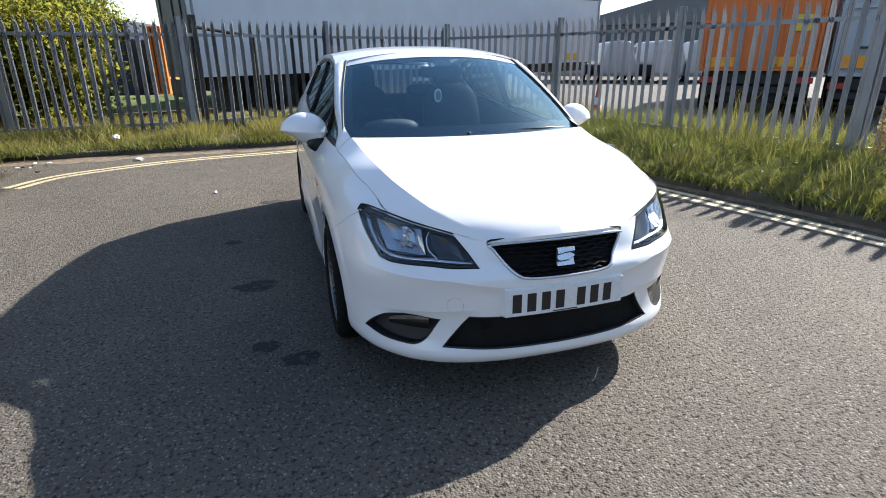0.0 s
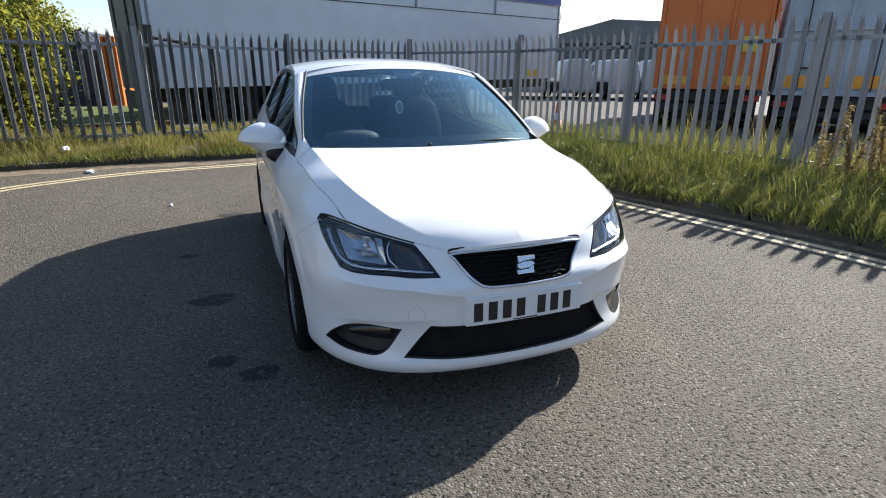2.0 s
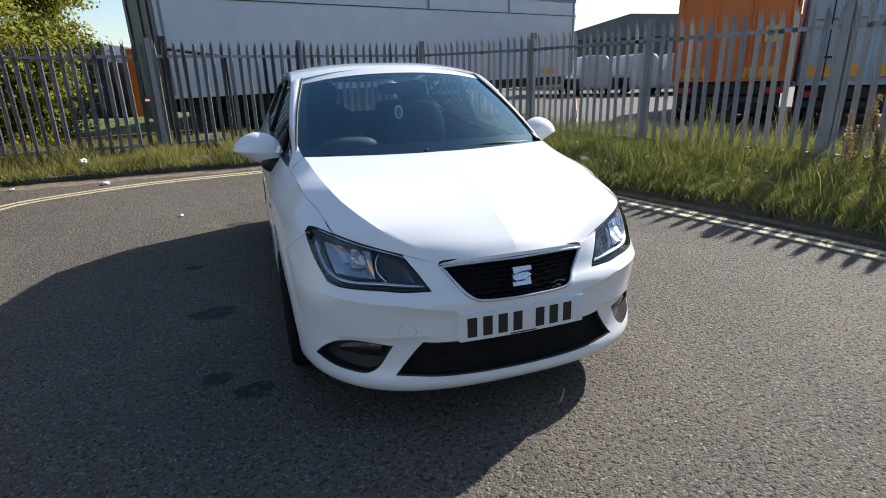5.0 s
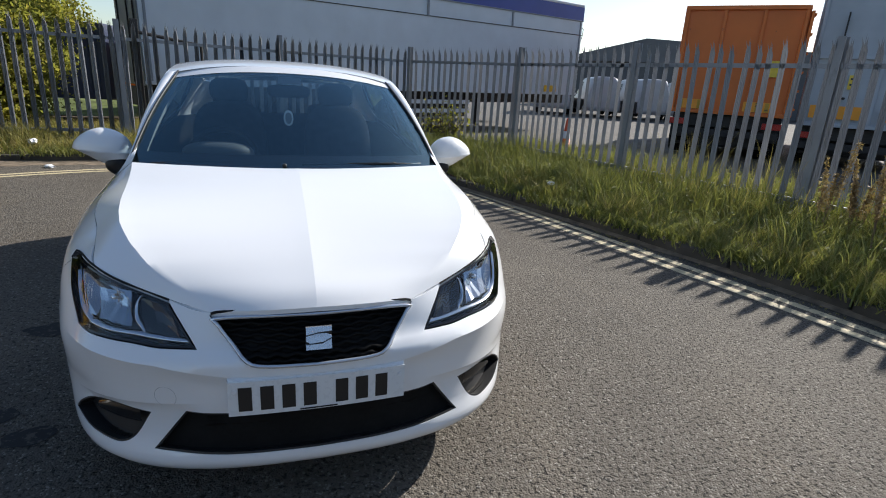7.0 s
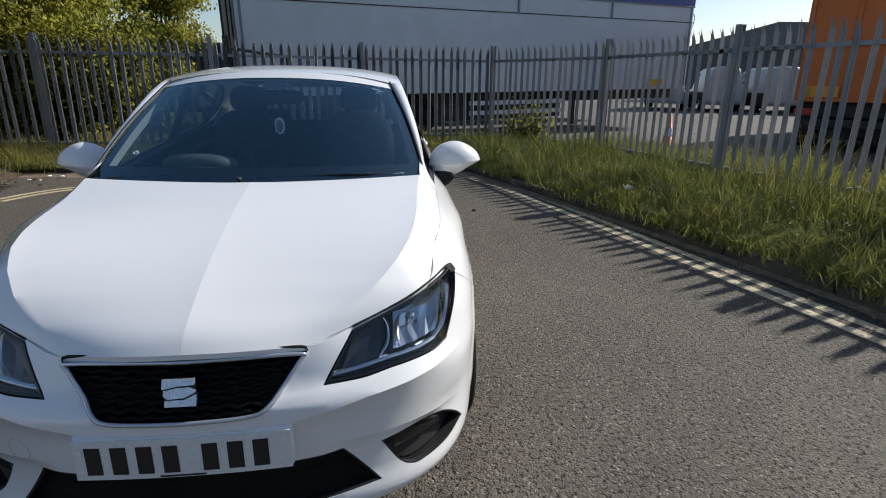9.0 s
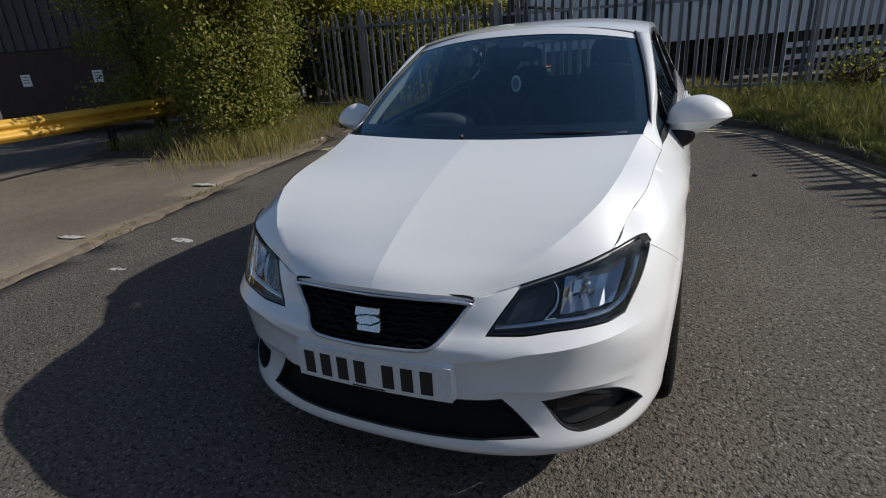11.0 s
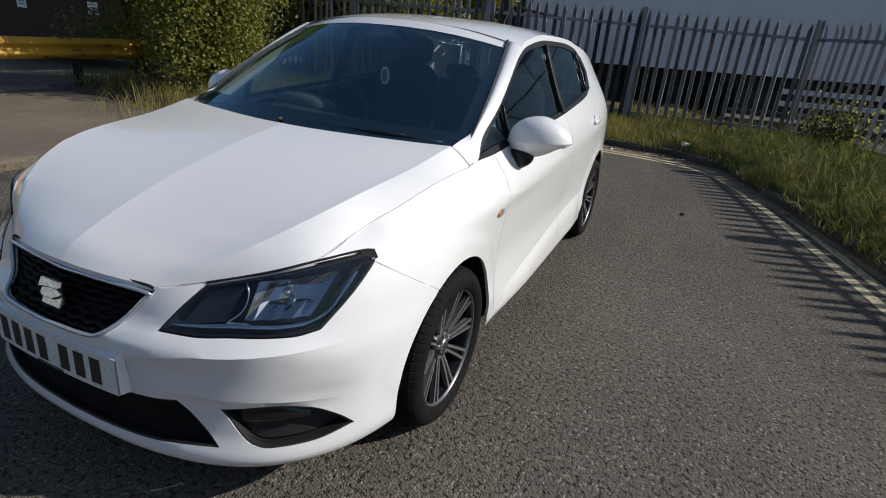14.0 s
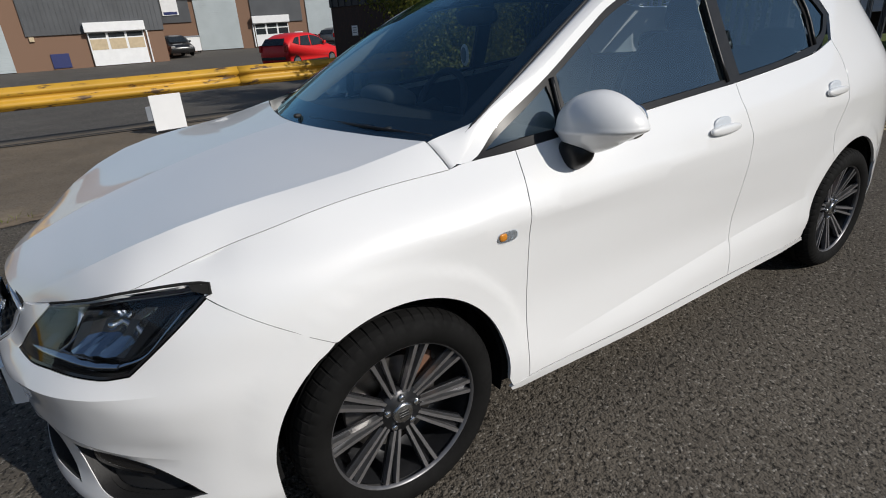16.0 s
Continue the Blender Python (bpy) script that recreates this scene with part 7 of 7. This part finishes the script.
# headlamps
for flip in (1, -1):
    f = flip < 0
    lamp = part("headlamp", skin_panel(lamp_ring, (), 0.03, -0.075, 0, f), M_LAMPIN, car, "dark headlamp unit behind a clear lens")
    part("bezel", skin_panel(shrink(lamp_ring, -0.004), [shrink(lamp_ring, 0.009)], 0.03, 0.0012, 0.06, f), M_GLOSSB, lamp, "gloss black bezel")
    part("lens", skin_panel(shrink(lamp_ring, 0.008), (), 0.025, 0.0005, 0, f), M_LENS, lamp, "clear glossy lens")

    def strip_on(pts, out, width, material, name):
        q = spline(pts, 14)
        g = np.gradient(q, axis=0)
        g /= np.linalg.norm(g, axis=1)[:, None]
        nn = np.stack([-g[:, 1], g[:, 0]], 1)
        rows = [skin(q[:, 0] + nn[:, 0] * w, q[:, 1] + nn[:, 1] * w, o) * np.array([flip, 1, 1]) for w, o in ((-width, out - 0.018), (-width * 0.8, out), (width * 0.8, out), (width, out - 0.018))]
        b = bmesh.new()
        add_grid(b, rows)
        bmesh.ops.recalc_face_normals(b, faces=b.faces)
        part(name, b, material, lamp, smooth=True)

    def patch(corners, deep, facets, material, name, label="", out=-0.020):
        """A hollow, faceted mirror between four places of the skin."""
        a_, b_, c_, d_ = (np.array(q) for q in corners)
        rows = []
        hh = np.linspace(0, 1, facets + 1)
        for v in np.linspace(0, 1, 4):
            q = (a_ + (b_ - a_) * hh[:, None]) * (1 - v) + (d_ + (c_ - d_) * hh[:, None]) * v
            o = out - deep * (1 - (2 * hh - 1) ** 2) * (1 - (2 * v - 1) ** 4) + 0.006 * (np.arange(facets + 1) % 2) * min(1.0, deep * 40)
            rows.append(skin(q[:, 0], q[:, 1], 0.0) + (skin(q[:, 0], q[:, 1], -1.0) - skin(q[:, 0], q[:, 1], 0.0)) * (-o)[:, None])
        bb = bmesh.new()
        add_grid(bb, [r_ * np.array([flip, 1, 1]) for r_ in rows])
        bmesh.ops.recalc_face_normals(bb, faces=bb.faces)
        return part(name, bb, material, lamp, label)

    strip_on([uz(0.362, -0.755, 0.607), uz(0.43, -0.73, 0.611), uz(0.53, -0.69, 0.617), uz(0.60, -0.65, 0.616), uz(0.662, -0.60, 0.620)], -0.012, 0.0050, M_GUIDE, "light_guide")
    strip_on([uz(0.662, -0.60, 0.620), uz(0.697, -0.55, 0.640), uz(0.710, -0.49, 0.69), uz(0.714, -0.44, 0.735)], -0.014, 0.0026, M_GUIDE, "light_guide")
    strip_on([uz(0.50, -0.63, 0.722), uz(0.56, -0.60, 0.738), uz(0.635, -0.53, 0.760), uz(0.712, -0.41, 0.771)], -0.010, 0.0030, M_GUIDE, "upper_trim")
    strip_on([uz(0.488, -0.70, 0.622), uz(0.522, -0.67, 0.655), uz(0.520, -0.65, 0.690), uz(0.512, -0.65, 0.712)], -0.020, 0.0022, M_GUIDE, "light_guide")
    patch((uz(0.530, -0.68, 0.632), uz(0.660, -0.575, 0.640), uz(0.676, -0.48, 0.744), uz(0.535, -0.62, 0.722)), 0.040, 7, M_BOWL, "reflector", "bright chrome reflector bowl")
    patch((uz(0.390, -0.745, 0.612), uz(0.484, -0.70, 0.626), uz(0.508, -0.65, 0.706), uz(0.425, -0.70, 0.690)), 0.012, 3, M_SMOKE, "panel", "smoked inner panel")
    patch((uz(0.700, -0.55, 0.655), uz(0.712, -0.53, 0.668), uz(0.722, -0.41, 0.755), uz(0.704, -0.44, 0.745)), 0.006, 4, M_SMOKE, "side_reflector", "dark ribbed side reflector")
    # black tube and tip patch paint the shaded gap between lamp and bonnet
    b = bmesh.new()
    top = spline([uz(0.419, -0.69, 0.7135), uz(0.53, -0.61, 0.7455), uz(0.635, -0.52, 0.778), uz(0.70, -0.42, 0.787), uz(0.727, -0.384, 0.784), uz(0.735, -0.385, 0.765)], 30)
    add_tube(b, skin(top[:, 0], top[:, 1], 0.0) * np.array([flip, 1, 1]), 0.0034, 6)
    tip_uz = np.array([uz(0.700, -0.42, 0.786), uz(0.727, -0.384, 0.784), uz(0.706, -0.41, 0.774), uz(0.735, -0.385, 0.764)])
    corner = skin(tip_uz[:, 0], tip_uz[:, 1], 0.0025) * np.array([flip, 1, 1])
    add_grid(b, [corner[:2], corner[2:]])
    part("lens_seal", b, M_GAP_SHADE, lamp, "black tube and corner patch for the shaded gap along the bonnet")
    b = bmesh.new()
    add_lathe(b, [(0.0, 0.008), (0.008, 0.006), (0.010, 0.0), (0.010, -0.045)], 18)
    ob = part("bulb", b, M_CHROME, lamp, "silver bulb shield", smooth=True)
    c = skin(np.array([uz(0.61, -0.60, 0.69)[0]]), np.array([0.69]), -0.04)[0]
    ob.matrix_basis = pose(flip * c[0], c[1], c[2], 0, 0, -90 + flip * 32)

    fog = part("fog_lamp", skin_panel(fog_ring, (), 0.03, -0.045, 0, f), M_BLACK, car, "black fog lamp recess with a dark lens")
    part("recess_edge", skin_panel(fog_ring, [shrink(fog_ring, 0.005)], 0.02, -0.002, 0.045, f), M_BLACK, fog, "black edge")
    b = bmesh.new()
    rows = []
    for v in np.linspace(0, 1, 7):
        us = np.linspace(uz(0.535, -0.72, 0.34)[0], uz(0.685, -0.60, 0.34)[0], 14)
        zz = 0.322 + v * (0.372 - 0.322) * (1 - 0.5 * np.linspace(0, 1, 14) ** 3)
        rows.append(skin(us, zz, -0.020 + 0.006 * math.sin(math.pi * v)) * np.array([flip, 1, 1]))
    add_grid(b, rows)
    bmesh.ops.recalc_face_normals(b, faces=b.faces)
    part("lamp", b, M_GLOSSB, fog, "dark glossy fog lamp lens", smooth=True)
# towing-eye cover
q = np.array([(xz(-0.435, 0.445)[0] + 0.034 * math.cos(a), 0.445 + 0.034 * math.sin(a)) for a in np.linspace(0, 2 * math.pi, 28, endpoint=False)])
part("towing_eye_cover", rope(q, -0.0003, 0.0007), M_TRAILG, car, "thin round outline of the towing-eye cover")


# ---- doors: handles, indicators, mirrors
def blob(name, at, size, material, parent, label="", turn=(0, 0, 0), power=2.6, cut=None):
    """A rounded, slightly boxy solid."""
    b = bmesh.new()
    bmesh.ops.create_uvsphere(b, u_segments=28 if cut is None else 48, v_segments=18 if cut is None else 44, radius=1.0)
    for w in b.verts:
        n = w.co.normalized()
        k = (abs(n.x) ** power + abs(n.y) ** power + abs(n.z) ** power) ** (-1 / power)
        w.co = Vector((n.x * k * size[0], n.y * k * size[1], n.z * k * size[2]))
        if cut:
            w.co = cut(w.co)
    ob = part(name, b, material, parent, label, smooth=True)
    ob.matrix_basis = pose(*at, *turn)
    if parent is not car:
        ob.matrix_parent_inverse = parent.matrix_basis.inverted()
    return ob


for flip in (1, -1):
    for y, z in ((1.325, 0.868), (2.145, 0.905)):
        p = skin(np.array([u_at(y)]), np.array([z]))[0]
        hnd = blob("door_handle", (flip * (p[0] + 0.010), y, z), (0.014, 0.088, 0.017), M_PAINT, car, "white door handle in a scooped recess")
        # grey bulge paints the shade of the hollow behind the handle
        blob("scoop", (flip * (p[0] - 0.006), y - 0.005, z + 0.012), (0.009, 0.052, 0.030), M_TRAILW, hnd)
    p = skin(np.array([u_at(0.338)]), np.array([0.735]))[0]
    ind = blob("side_indicator", (flip * (p[0] + 0.001), 0.338, 0.735), (0.009, 0.034, 0.016), M_LENS, car, "small clear side indicator", power=3.0)
    blob("indicator_bulb", (flip * (p[0] + 0.001), 0.322, 0.735), (0.006, 0.013, 0.011), M_AMBER, ind, "amber bulb cover")
    blob("indicator_rim", (flip * (p[0] - 0.004), 0.338, 0.735), (0.007, 0.037, 0.0185), M_SILVER, ind, power=3.0)


    def shell(c):
        """A flat-backed mirror head: domed above a lip, drawn in towards the stalk below it."""
        c = c.copy()
        out = c.x * flip / 0.130
        if c.y > 0:
            c.y *= 0.40
        if c.z > 0:
            c.z *= 1.0 - 0.30 * max(0.0, out) ** 1.5
        else:
            k = min(1.0, -c.z / 0.07)
            c.z *= 0.80 - 0.26 * max(0.0, out + 0.35)
            c.x = c.x * (1 - 0.16 * k) - flip * 0.018 * k
            c.y *= 1.0 - 0.25 * k
        lip = 1 + 0.045 * math.exp(-((c.z + 0.006) / 0.007) ** 2)
        c.x, c.y = c.x * lip, c.y * lip
        c.y += 0.16 * (c.x * flip)
        return c

    mir = blob("door_mirror", (flip * 0.872, 0.655, 0.976), (0.130, 0.088, 0.100), M_PAINT, car, "white painted door mirror", (0, flip * -3, 0), 2.15, shell)
    blob("mirror_glass", (flip * 0.876, 0.694, 0.990), (0.100, 0.006, 0.056), M_CHROME, mir, "mirror glass", (0, flip * -3, flip * 8), 2.6)
    blob("mirror_stalk", (flip * 0.808, 0.622, 0.905), (0.052, 0.040, 0.048), M_FRAME, mir, "matt black stalk", (0, flip * -35, 0), 2.6)

# wipers, washer jets, aerial
for pts in ([(-0.60, 0.255, 0.971), (-0.25, 0.185, 0.990), (0.06, 0.160, 0.984)], [(0.02, 0.150, 0.984), (0.35, 0.185, 0.988), (0.60, 0.275, 0.975)]):
    bm = bmesh.new()
    add_tube(bm, spline(pts, 10), 0.005, 6)
    wiper = part("wiper", bm, M_FRAME, car, "thin black windscreen wiper at the base of the glass", smooth=True)
    bm = bmesh.new()
    add_tube(bm, [pts[-1], (pts[-1][0] - 0.12, pts[-1][1] + 0.03, pts[-1][2] + 0.012), pts[1]], 0.006, 6)
    part("arm", bm, M_FRAME, wiper, smooth=True)
for at in ((-0.055, 0.13, 0.985), (0.45, 0.225, 0.984)):
    blob("washer_jet", at, (0.010, 0.014, 0.008), M_BLACK, car)
bm = bmesh.new()
add_tube(bm, [(0, 2.40, 1.40), (0, 2.45, 1.46), (0, 2.60, 1.62)], 0.006, 6, 0.002)
part("aerial", bm, M_BLACK, car, "thin black roof aerial", smooth=True)


# ---- wheels
def wheel_at(x, y, flip):
    b = bmesh.new()
    prof = [(0.212, 0.078), (0.222, 0.092), (0.245, 0.100), (0.268, 0.097), (0.284, 0.086), (0.294, 0.072), (0.298, 0.055), (0.299, 0.040), (0.293, 0.038), (0.293, 0.030), (0.3, 0.028), (0.3, 0.004),
            (0.294, 0.003), (0.294, -0.005), (0.3, -0.006), (0.3, -0.03), (0.293, -0.032), (0.293, -0.04), (0.299, -0.042), (0.294, -0.072), (0.284, -0.086), (0.25, -0.1), (0.212, -0.078)]
    rings = []
    turns = [2 * math.pi * (k + o) / 58 for k in range(58) for o in (0.0, 0.07, 0.15, 0.22, 0.61)]
    for i, (r, ax) in enumerate(prof):
        groove = 0.003 if 5 <= i <= 9 or 15 <= i <= 19 else 0.0015 if i == 4 else 0.0
        rings.append([b.verts.new((ax, (r - (groove if j % 5 in (1, 2) else 0)) * math.cos(q), (r - (groove if j % 5 in (1, 2) else 0)) * math.sin(q))) for j, q in enumerate(turns)])
    for i, (r0, r1) in enumerate(zip(rings, rings[1:])):
        for k in range(len(turns)):
            fc = b.faces.new((r0[k], r0[(k + 1) % len(turns)], r1[(k + 1) % len(turns)], r1[k]))
            fc.smooth = i < 4 or i > 19
    bmesh.ops.recalc_face_normals(b, faces=b.faces)
    w = rim = part("wheel", b, M_RUBBER, car, "multi-spoke alloy wheel with a black tyre")
    w.matrix_basis = pose(flip * x, y, 0.30)
    b = bmesh.new()
    add_lathe(b, [(0.203, 0.076), (0.206, 0.084), (0.214, 0.088), (0.2165, 0.083), (0.213, 0.074), (0.213, -0.07)], 96)
    bmesh.ops.recalc_face_normals(b, faces=b.faces)
    part("rim", b, M_RIMLIP, w, "grey alloy rim lip", smooth=True)
    b = bmesh.new()
    add_lathe(b, [(0.204, 0.066), (0.198, 0.02), (0.196, -0.06), (0.10, -0.062)], 64)
    part("barrel", b, M_ALLOYD, rim, "dark rim barrel", smooth=True)
    b = bmesh.new()
    add_lathe(b, [(0.0, 0.058), (0.030, 0.058), (0.034, 0.054), (0.062, 0.050), (0.066, 0.040), (0.066, 0.01)], 48)
    part("hub", b, M_ALLOYD, rim, "dark alloy hub", smooth=True)
    b = bmesh.new()
    add_lathe(b, [(0.0, 0.0655), (0.024, 0.065), (0.029, 0.062), (0.030, 0.055)], 32)
    part("centre_cap", b, M_SATIN, rim, "silver centre cap", smooth=True)
    for z, t in ((0.008, 0), (0.0, 0), (-0.008, 0)):
        ob = part("emblem_slot", box((0.0, -0.014, -0.002), (0.0015, 0.014, 0.002)), M_INK, rim, loc=(0.0655, 0, z))
        ob.rotation_euler = (radians(t), 0, 0)
    for k in range(10):
        a = 2 * math.pi * (k + 0.5) / 10
        b = bmesh.new()
        for s in (-1, 1):
            rows = []
            for r, x, half, off in ((0.052, 0.050, 0.0040, 0.0068), (0.10, 0.060, 0.0043, 0.0096), (0.16, 0.070, 0.0047, 0.0128), (0.207, 0.0785, 0.0054, 0.0162)):
                rows.append([(x - 0.022, s * off - half, r), (x, s * off - half, r), (x, s * off + half, r), (x - 0.022, s * off + half, r)])
            add_grid(b, rows)
        bmesh.ops.recalc_face_normals(b, faces=b.faces)
        bmesh.ops.rotate(b, verts=b.verts, cent=(0, 0, 0), matrix=Matrix.Rotation(a, 3, 'X'))
        part("spoke", b, M_ALLOY, rim, "twin machined spoke")
        b = bmesh.new()
        add_grid(b, [[(x, -h, r), (x, h, r)] for r, x, h in ((0.05, 0.036, 0.012), (0.12, 0.045, 0.017), (0.205, 0.060, 0.025))])
        bmesh.ops.rotate(b, verts=b.verts, cent=(0, 0, 0), matrix=Matrix.Rotation(a, 3, 'X'))
        bmesh.ops.solidify(b, geom=b.faces[:], thickness=0.01)
        part("spoke_web", b, M_ALLOYD, rim, "dark web between the twin spokes")
    for k in range(5):
        a = 2 * math.pi * k / 5 + 0.3
        b = bmesh.new()
        add_lathe(b, [(0.0, 0.012), (0.0075, 0.012), (0.009, 0.008), (0.009, -0.01)], 12)
        part("wheel_bolt", b, M_CHROME, rim, loc=(0.05, 0.047 * math.cos(a), 0.047 * math.sin(a)), smooth=True)
    for o in w.children:
        o.scale = (1.0, 1.04, 1.04)
    b = bmesh.new()
    add_lathe(b, [(0.0, -0.005), (0.14, -0.005), (0.14, -0.025), (0.0, -0.025)], 48)
    part("brake_disc", b, M_DISC, w, "dull steel brake disc", smooth=False)
    part("caliper", box((-0.045, 0.055, 0.03), (0.018, 0.13, 0.13), 0.01), M_CALIPER, w, "rusty brake caliper")
    return w


first = wheel_at(0.745, 0.0, 1)
for x, y, flip in ((0.745, 0.0, -1), (0.745, 2.469, 1), (0.745, 2.469, -1)):
    copy_thing(first, pose(flip * x, y, 0.30, 37 * y, 0, 0 if flip > 0 else 180))

# ---- inside the car
cabin = M_CABIN
M_TRIM = plain("pale_trim_plastic", (0.34, 0.34, 0.33), 0.8, vary=0.05)
bm = bmesh.new()
rows = []
for y, z, w in ((0.33, 0.955, 0.68), (0.42, 0.955, 0.70), (0.60, 0.945, 0.71), (0.72, 0.925, 0.71), (0.78, 0.88, 0.71), (0.80, 0.70, 0.70), (0.78, 0.45, 0.66)):
    rows.append([(x, y + 0.02 * math.sin(3 * x), z + 0.03 * math.exp(-((x + 0.36) / 0.16) ** 2) * (1 if 0.5 < y < 0.79 else 0)) for x in np.linspace(-w, w, 25)])
add_grid(bm, rows)
part("dashboard", bm, M_DASH, car, "dark grey dashboard with a raised instrument hood", smooth=True)
# lighter grey than the dashboard, painting the light that falls on the hood
blob("instrument_hood", (-0.36, 0.66, 0.965), (0.17, 0.10, 0.055), plain("lit_cowl", (0.085, 0.088, 0.09), 0.7, vary=0.1), car, "instrument hood in a lighter grey for the light on it", (-12, 0, 0), 2.4)
wheel_c = Vector((-0.36, 0.93, 0.88))
bm = bmesh.new()
tilt = Matrix.Rotation(radians(65), 3, 'X')
ring = [wheel_c + tilt @ Vector((0.185 * math.cos(a), 0.185 * math.sin(a), 0)) for a in np.linspace(0, 2 * math.pi, 33)]
add_tube(bm, ring, 0.016, 8, cap=False)
for a in (180, 0, 270):
    add_tube(bm, [wheel_c, wheel_c + tilt @ Vector((0.18 * math.cos(radians(a)), 0.18 * math.sin(radians(a)), 0))], 0.018, 6)
add_tube(bm, [wheel_c + Vector((0, -0.17, -0.06)), wheel_c], 0.06, 10)
part("steering_wheel", bm, M_DASH, car, "black steering wheel", smooth=True)
for x in (-0.36, 0.36):
    seat = blob("front_seat", (x, 1.32, 0.52), (0.25, 0.27, 0.10), cabin, car, "dark fabric front seat with a headrest", (8, 0, 0), 3.5)
    blob("backrest", (x, 1.66, 0.85), (0.235, 0.085, 0.33), cabin, seat, "", (-16, 0, 0), 3.2)
    blob("headrest", (x, 1.80, 1.235), (0.125, 0.055, 0.085), cabin, seat, "", (-10, 0, 0), 3.0)
    for dx in (-0.05, 0.05):
        bm = bmesh.new()
        add_tube(bm, [(x + dx, 1.74, 1.10), (x + dx, 1.79, 1.20)], 0.007, 6)
        part("headrest_rod", bm, M_CHROME, seat).matrix_parent_inverse = seat.matrix_basis.inverted()
bench = blob("rear_bench", (0, 2.2, 0.50), (0.60, 0.25, 0.10), cabin, car, "dark fabric rear bench with headrests", (6, 0, 0), 4)
blob("backrest", (0, 2.50, 0.78), (0.60, 0.08, 0.28), cabin, bench, "", (-18, 0, 0), 4)
for x in (-0.35, 0.35):
    blob("headrest", (x, 2.56, 1.08), (0.13, 0.05, 0.06), cabin, bench, "", (-8, 0, 0), 3)
part("cabin_floor", prism([(sx * x, y, 0.232) for sx, run in ((1, ((0.815, 0.42), (0.815, 2.08), (0.52, 2.12), (0.52, 2.9))), (-1, ((0.52, 2.9), (0.52, 2.12), (0.815, 2.08), (0.815, 0.42)))) for x, y in run], (0, 0, 0.012)), cabin, car)
for flip in (1, -1):
    bm = bmesh.new()
    add_grid(bm, [[(screen_pt(s, 0.995) + np.array(d)) * np.array([flip, 1, 1]) for d in ((-0.012, 0.012, -0.012), (-0.03, 0.05, -0.03), (0.0, 0.085, -0.045))] for s in np.linspace(0.05, 0.97, 12)])
    part("pillar_trim", bm, M_TRIM, car, "pale grey inner pillar trim", smooth=True)
part("parcel_shelf", box((-0.55, 2.62, 0.93), (0.55, 2.98, 0.95), 0.004), cabin, car)
bm = bmesh.new()
add_grid(bm, [[(x, y, z - 0.035 - 0.02 * (x / 0.5) ** 2) for x in np.linspace(-0.52, 0.52, 9)] for y, z in ((1.0, 1.40), (1.4, 1.425), (2.0, 1.42), (2.65, 1.375))])
part("headlining", bm, plain("headlining_fabric", (0.16, 0.16, 0.16), 0.9, vary=0.08), car, "pale grey headlining", smooth=True)
mirror_in = blob("rear_view_mirror", (0.0, 0.90, 1.275), (0.115, 0.022, 0.034), M_BLACK, car, "black rear-view mirror", (12, 0, 4), 3.5)
charm = blob("air_freshener", (-0.007, 0.84, 1.135), (0.026, 0.006, 0.042), M_WHITE, car, "pale oval air freshener hanging from the mirror", power=2.2)
blob("tag_centre", (-0.007, 0.834, 1.135), (0.017, 0.005, 0.030), M_TRAILG, charm, power=2.2)
bm = bmesh.new()
add_tube(bm, [(-0.007, 0.84, 1.175), (-0.004, 0.88, 1.262)], 0.0015, 4)
part("cord", bm, M_BLACK, charm).matrix_parent_inverse = charm.matrix_basis.inverted()
